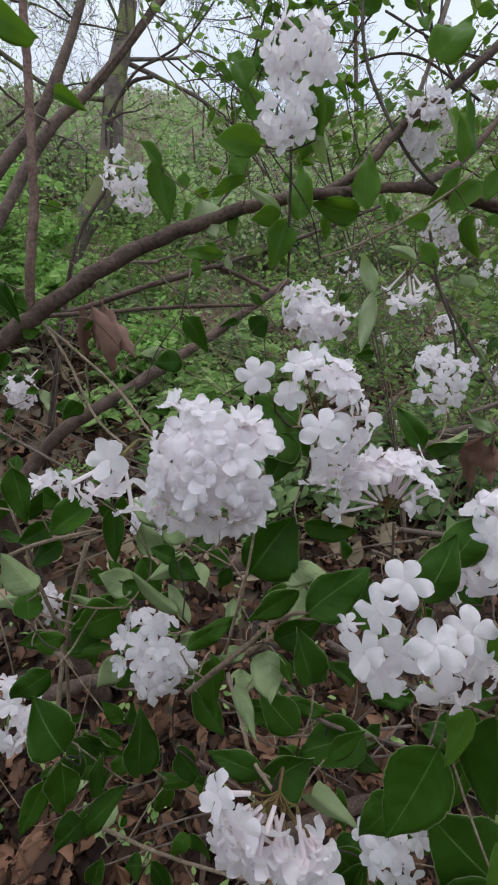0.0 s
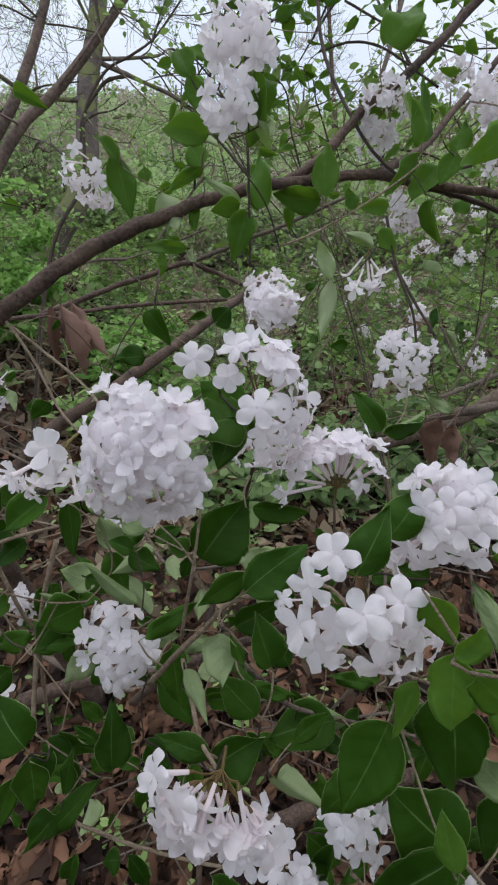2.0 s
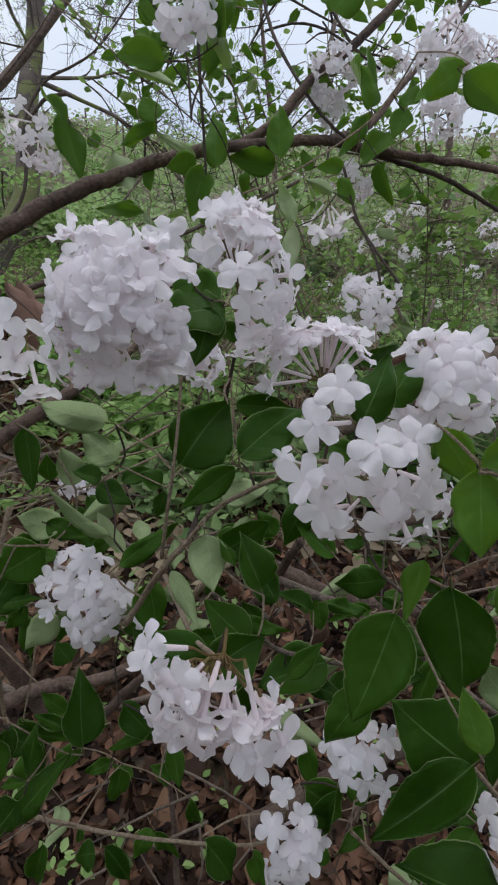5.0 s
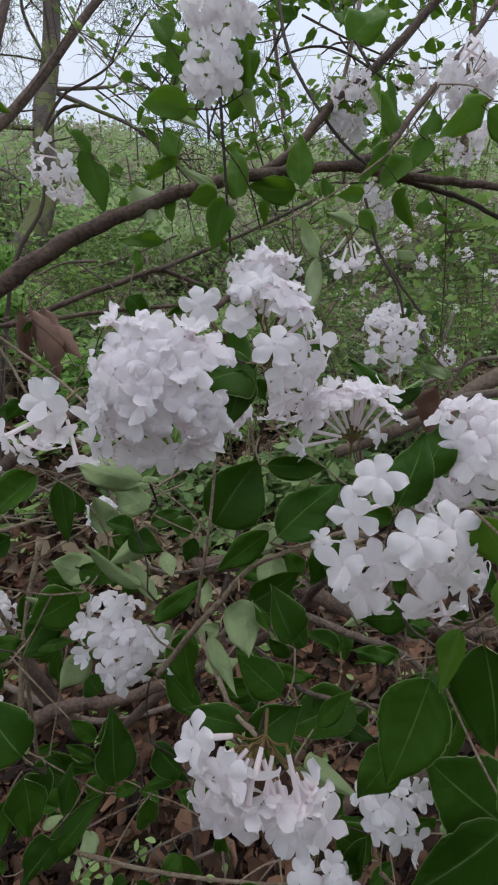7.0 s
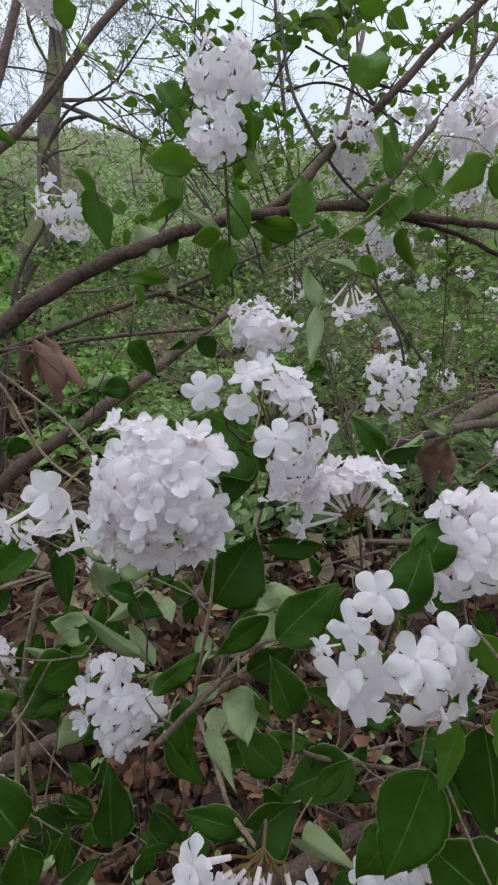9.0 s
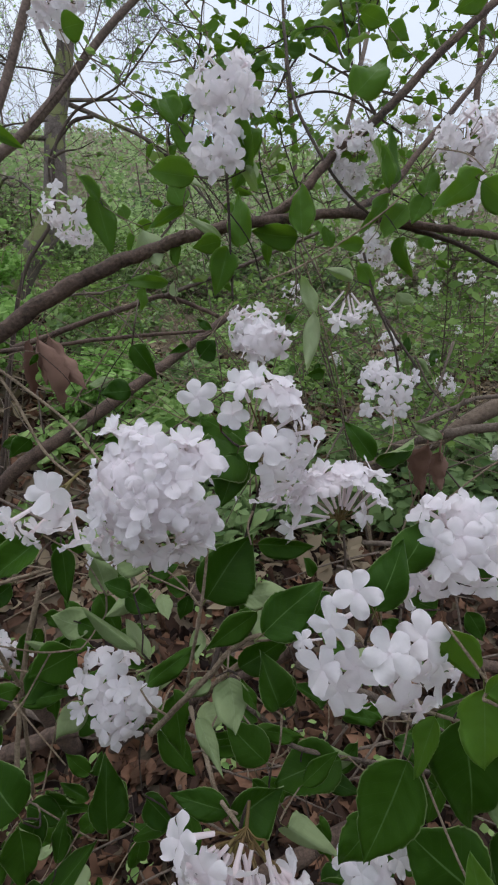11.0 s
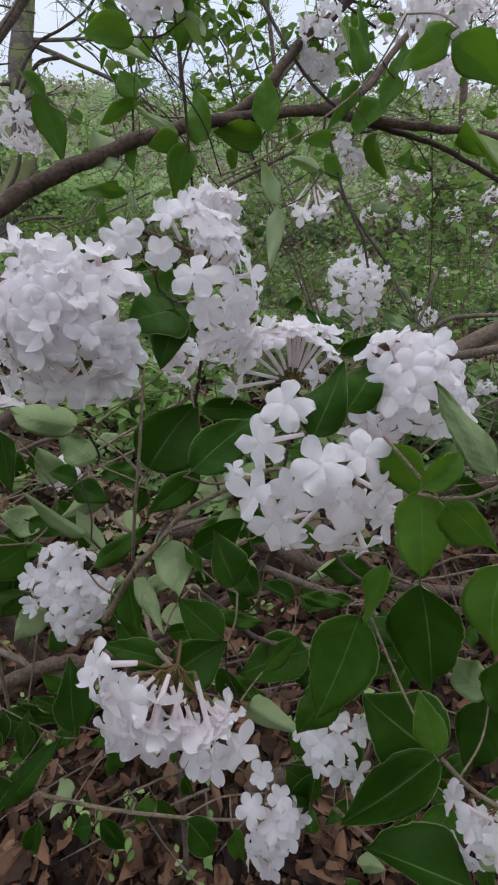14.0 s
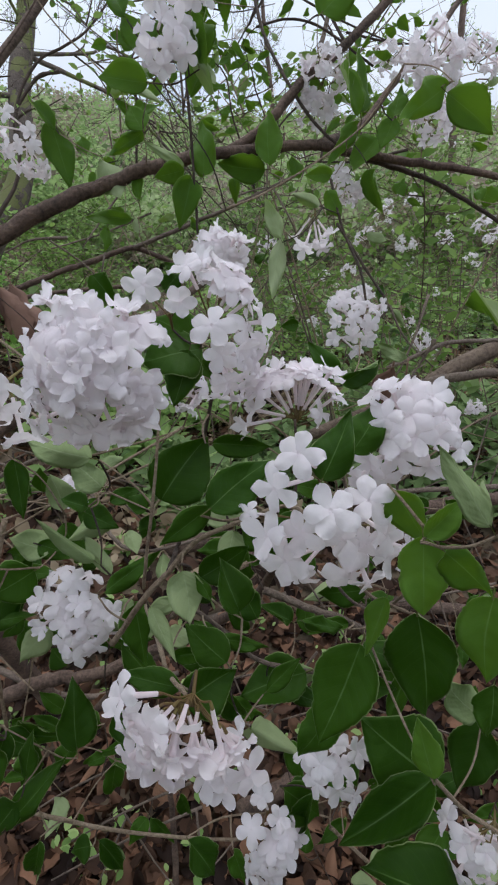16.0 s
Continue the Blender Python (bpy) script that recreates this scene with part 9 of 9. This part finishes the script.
# ---- undergrowth and the wooded hillside ----
def undergrowth():
    """Low plants in patches: fresh and dull green leaves on thin stems, with dry tan grass between."""
    g = random.Random(9)
    stems, fresh, dull, dry, young = [], [], [], [], []
    for _ in range(4600):
        y = 1.6 + 11.5 * g.random() ** 1.1
        x = g.uniform(-0.85, 0.85) * (y + 0.8)
        if x < -0.55 and y < 2.6 and g.random() < 0.9:
            continue
        patch = noise.noise((x * 1.1, y * 1.1, 7.0))
        kind = noise.noise((x * 0.8, y * 0.8, 20.0)) - (0.4 if x > 0.12 * y else 0.0)
        base = Vector((x, y, ground_height(x, y) - 0.01))
        if patch < -0.12:
            for k in range(8):
                dry.append(base + Vector((g.gauss(0, 0.10), g.gauss(0, 0.10), g.uniform(0.01, 0.06))))
            continue
        h = g.uniform(0.08, 0.42) * (0.6 + 0.06 * y) * (0.7 + 1.2 * max(0.0, patch))
        top = base + Vector((g.gauss(0, 0.08), g.gauss(0, 0.08), h))
        stems.append(tube_data([base, (base + top) / 2 + Vector((0.01, 0, 0)), top], 0.003, 0.0012, 3, 0, 1))
        leaves = fresh if kind > -0.05 else dull
        for tier in range(g.randrange(2, 5)):
            at = base.lerp(top, g.uniform(0.35, 1.02))
            reach, turn = g.uniform(0.03, 0.10), g.uniform(0, 6.28)
            for k in range(g.randrange(4, 8)):
                a = turn + k * 1.1 + g.gauss(0, 0.25)
                leaves.append(at + Vector((reach * math.cos(a), reach * math.sin(a), g.gauss(-0.01, 0.015))))
    # seedlings that stand in the dry leaves
    for _ in range(90):
        x, y = g.uniform(-0.9, 0.9), g.uniform(0.45, 2.2)
        base = Vector((x, y, ground_height(x, y)))
        for k in range(g.randrange(4, 10)):
            young.append(base + Vector((g.gauss(0, 0.025), g.gauss(0, 0.025), g.uniform(0.03, 0.09))))
        stems.append(tube_data([base, base + Vector((0, 0.004, 0.03)), base + Vector((0.004, 0, 0.07))], 0.002, 0.001, 3, 0, 1))
    tagged(mesh_object("undergrowth_stems", *joined(stems), grey_twig), "thin stems of the undergrowth on the woodland floor", "undergrowth", kind="stuff")
    tagged(leaf_cloud("undergrowth", fresh, 0.045, 0.125, floor_green, None, 3, 0.75), "low fresh green plants covering the woodland floor", "undergrowth", kind="stuff")
    tagged(leaf_cloud("seedlings", young, 0.016, 0.038, floor_green, None, 15, 0.8), "small green seedlings standing in the dry leaves", "seedlings", kind="stuff")
    tagged(leaf_cloud("dull_undergrowth", dull, 0.04, 0.12, old_green, None, 13, 0.7), "low dull green plants on the woodland floor", "undergrowth", kind="stuff")
    tagged(leaf_cloud("dry_grass", dry, 0.04, 0.12, tan_grass, None, 14, 0.8), "patches of dry tan grass and old leaves", "dry grass", kind="stuff")


undergrowth()


def thicket():
    """Thin bare twigs that cross one another behind the shrub."""
    g = random.Random(31)
    ob = tagged(new("bare_thicket"), "criss-crossing bare grey-brown twigs in the undergrowth", "thicket")
    ob.matrix_basis = Matrix.Translation((0.4, 2.8, ground_height(0.4, 2.8)))
    for k in range(170):
        y = g.uniform(1.5, 4.5)
        x = g.uniform(-0.6, 0.85) * (y + 0.3)
        a = Vector((x, y, ground_height(x, y) + g.uniform(0.0, 0.5)))
        lean = Vector((g.gauss(0, 0.7), g.gauss(0, 0.3), g.uniform(0.3, 1.1)))
        b2 = a + lean * g.uniform(0.3, 0.7)
        e = b2 + (lean + Vector((g.gauss(0, 0.5), 0, g.uniform(-0.5, 0.2)))) * g.uniform(0.3, 0.6)
        mesh_object("twig", *tube_data(smooth_line([a, b2, e], 5), g.uniform(0.002, 0.006), 0.0012, 5, 0.1, k), grey_twig if k % 3 else pale_twig, ob)


thicket()


def hillside():
    """Rounded bushes and young trees up the slope, each of its own tint, with thin grey trunks among them."""
    g = np.random.default_rng(4)
    kinds = {"green": [], "pale": [], "dark": [], "brown": []}
    sizes = {k: [] for k in kinds}
    trunks = []
    for q in range(1500):
        y = 8.5 + 64 * g.random() ** 1.6
        x = g.uniform(-0.85, 0.85) * y
        z = ground_height(x, y)
        h = g.uniform(0.5, 1.5) * (0.8 + y / 30)
        n = int(g.uniform(120, 260) * (1.2 if y < 25 else 0.8))
        d = g.normal(size=(n, 3))
        d /= np.linalg.norm(d, axis=1)[:, None]
        lump = 1 + 0.35 * np.sin(d[:, 0] * 5 + q) * np.sin(d[:, 2] * 6 + 2 * q) + g.normal(0, 0.10, n)
        r = (g.random(n) ** 0.45 * lump)[:, None]
        c = np.array((x, y, z + h * 0.5)) + d * r * np.array((h * 0.5, h * 0.5, h * 0.5))
        pick = g.random()
        if x > 0.1 * y:
            pick += 0.18
        k = "green" if pick < 0.42 else "pale" if pick < 0.70 else "dark" if pick < 0.76 else "brown"
        kinds[k].append(c)
        sizes[k].append(np.full(n, 0.062 + 0.0056 * y))
        if q % 12 == 0 and y < 40:
            lean = Vector((g.normal(0, 0.3), g.normal(0, 0.2), 0))
            a = Vector((x, y, z - 0.1))
            t = 1.4 * h
            trunks.append(tube_data(smooth_line([a, a + lean * 0.4 + Vector((0, 0, t * 0.5)), a + lean + Vector((0, 0, t))], 4), 0.0035 * y, 0.0012 * y, 6, 0.1, q))
    for k, (name, mat, label) in {"green": ("hillside_scrub", wood_green, "distant green scrub and young trees on the slope"), "pale": ("pale_hillside_scrub", pale_wood_green, "distant pale yellow-green bushes on the slope"),
                                  "dark": ("dark_hillside_scrub", dark_wood_green, "distant dark green bushes on the slope"), "brown": ("dry_hillside_scrub", hill_brown, "distant greyish brown leafless scrub on the slope")}.items():
        s = np.concatenate(sizes[k])
        tagged(leaf_cloud(name, np.concatenate(kinds[k]), s * 0.6, s * 1.3, mat, None, 5, 0.4, simple=True), label, "scrub", kind="stuff")
    tagged(mesh_object("hillside_trunks", *joined(trunks), tree_bark), "thin grey trunks among the scrub on the slope", "far trees", kind="stuff")


hillside()


# ---- fallen wood ----
def fallen(name, points, r0, r1, mat, label, category):
    v, f = tube_data(smooth_line(points, 6), r0, r1, 12, 0.09, len(points))
    return tagged(mesh_object(name, v, f, mat), label, category)


fallen("fallen_sapling", [(-1.05, 1.45, ground_height(-1.05, 1.45) + 0.02), (-0.80, 1.62, 0.60), (-0.47, 1.73, 0.81), (-0.151, 2.02, 0.975), (0.2, 2.5, 1.15)], 0.030, 0.018, bark, "dark dead sapling leaning over the leaf litter", "dead sapling")
fallen("fallen_log", [(0.30, 0.98, 0.86), (0.525, 0.96, 0.945), (0.682, 0.97, 1.022), (1.1, 1.0, 1.15)], 0.014, 0.022, log_bark, "weathered pale brown log leaning among the shrubs", "log")
fallen("fallen_branch", [(0.0, 1.25, 0.05), (0.3, 1.3, 0.07), (0.7, 1.5, 0.10)], 0.014, 0.010, grey_twig, "grey dead branch lying on the dry leaves", "dead branch")
fallen("fallen_branch", [(-0.7, 1.1, 0.16), (-0.4, 1.0, 0.06), (-0.1, 1.05, 0.04)], 0.010, 0.008, grey_twig, "thin grey dead branch lying on the dry leaves", "dead branch")
scrap_v = [(-1.62 + 0.05 * i + 0.02 * (j % 2), 10.3 + 0.1 * j, ground_height(-1.5, 10.4) + 0.10 + 0.05 * j + 0.02 * math.sin(i * 2 + j)) for j in range(4) for i in range(6)]
tagged(mesh_object("plastic_sheet", scrap_v, [(j * 6 + i, j * 6 + i + 1, j * 6 + i + 7, j * 6 + i + 6) for j in range(3) for i in range(5)], blue_sheet), "small crumpled blue plastic sheet on the far slope", "plastic sheet")


# ---- leaf litter: the nearest leaves one by one, the rest as one mesh ----
def litter():
    g = random.Random(21)
    data = [dry_leaf_mesh(60 + k) for k in range(8)]
    meshes = []
    for v, f in data:
        me = bpy.data.meshes.new("dry_leaf")
        me.from_pydata(v, [], f)
        me.materials.append(dry_leaf_mat)
        me.polygons.foreach_set("use_smooth", [True] * len(f))
        meshes.append(me)

    def place(x, y, lift):
        size = g.uniform(0.04, 0.105)
        turn = Euler((g.gauss(0, 0.7), g.gauss(0, 0.7), g.uniform(0, 6.28))).to_matrix().to_4x4()
        if g.random() < 0.5:
            turn = turn @ Matrix.Rotation(math.pi, 4, "X")
        return Matrix.Translation((x, y, ground_height(x, y) + lift)) @ turn @ Matrix.Diagonal((size, size * g.uniform(0.8, 1.3), size, 1))

    v_all, f_all = [], []
    for q in range(31000):
        if q < 19000:
            y = 0.2 + 5.2 * g.random() ** 1.6
            x = g.uniform(-0.95, 0.8) * (y + 0.7)
        else:
            x, y = g.gauss(0, 2.0), g.gauss(0.6, 1.5)
            if y > 0.2 and abs(x) < 0.8 * (y + 0.7):
                continue
        v, f = data[g.randrange(8)]
        m = place(x, y, g.uniform(0.0, 0.045))
        k = len(v_all)
        v_all += [tuple(m @ Vector(p)) for p in v]
        f_all += [tuple(i + k for i in c) for c in f]
    tagged(mesh_object("leaf_litter", v_all, f_all, litter_mat), "thick carpet of dry curled brown leaves", "leaf litter", kind="stuff")
    for _ in range(280):
        ob = new("dry_leaf", meshes[g.randrange(8)])
        adopt(ob, ground)
        ob.matrix_basis = place(g.uniform(-0.55, 0.5), g.uniform(0.45, 1.25), g.uniform(0.028, 0.045))


litter()
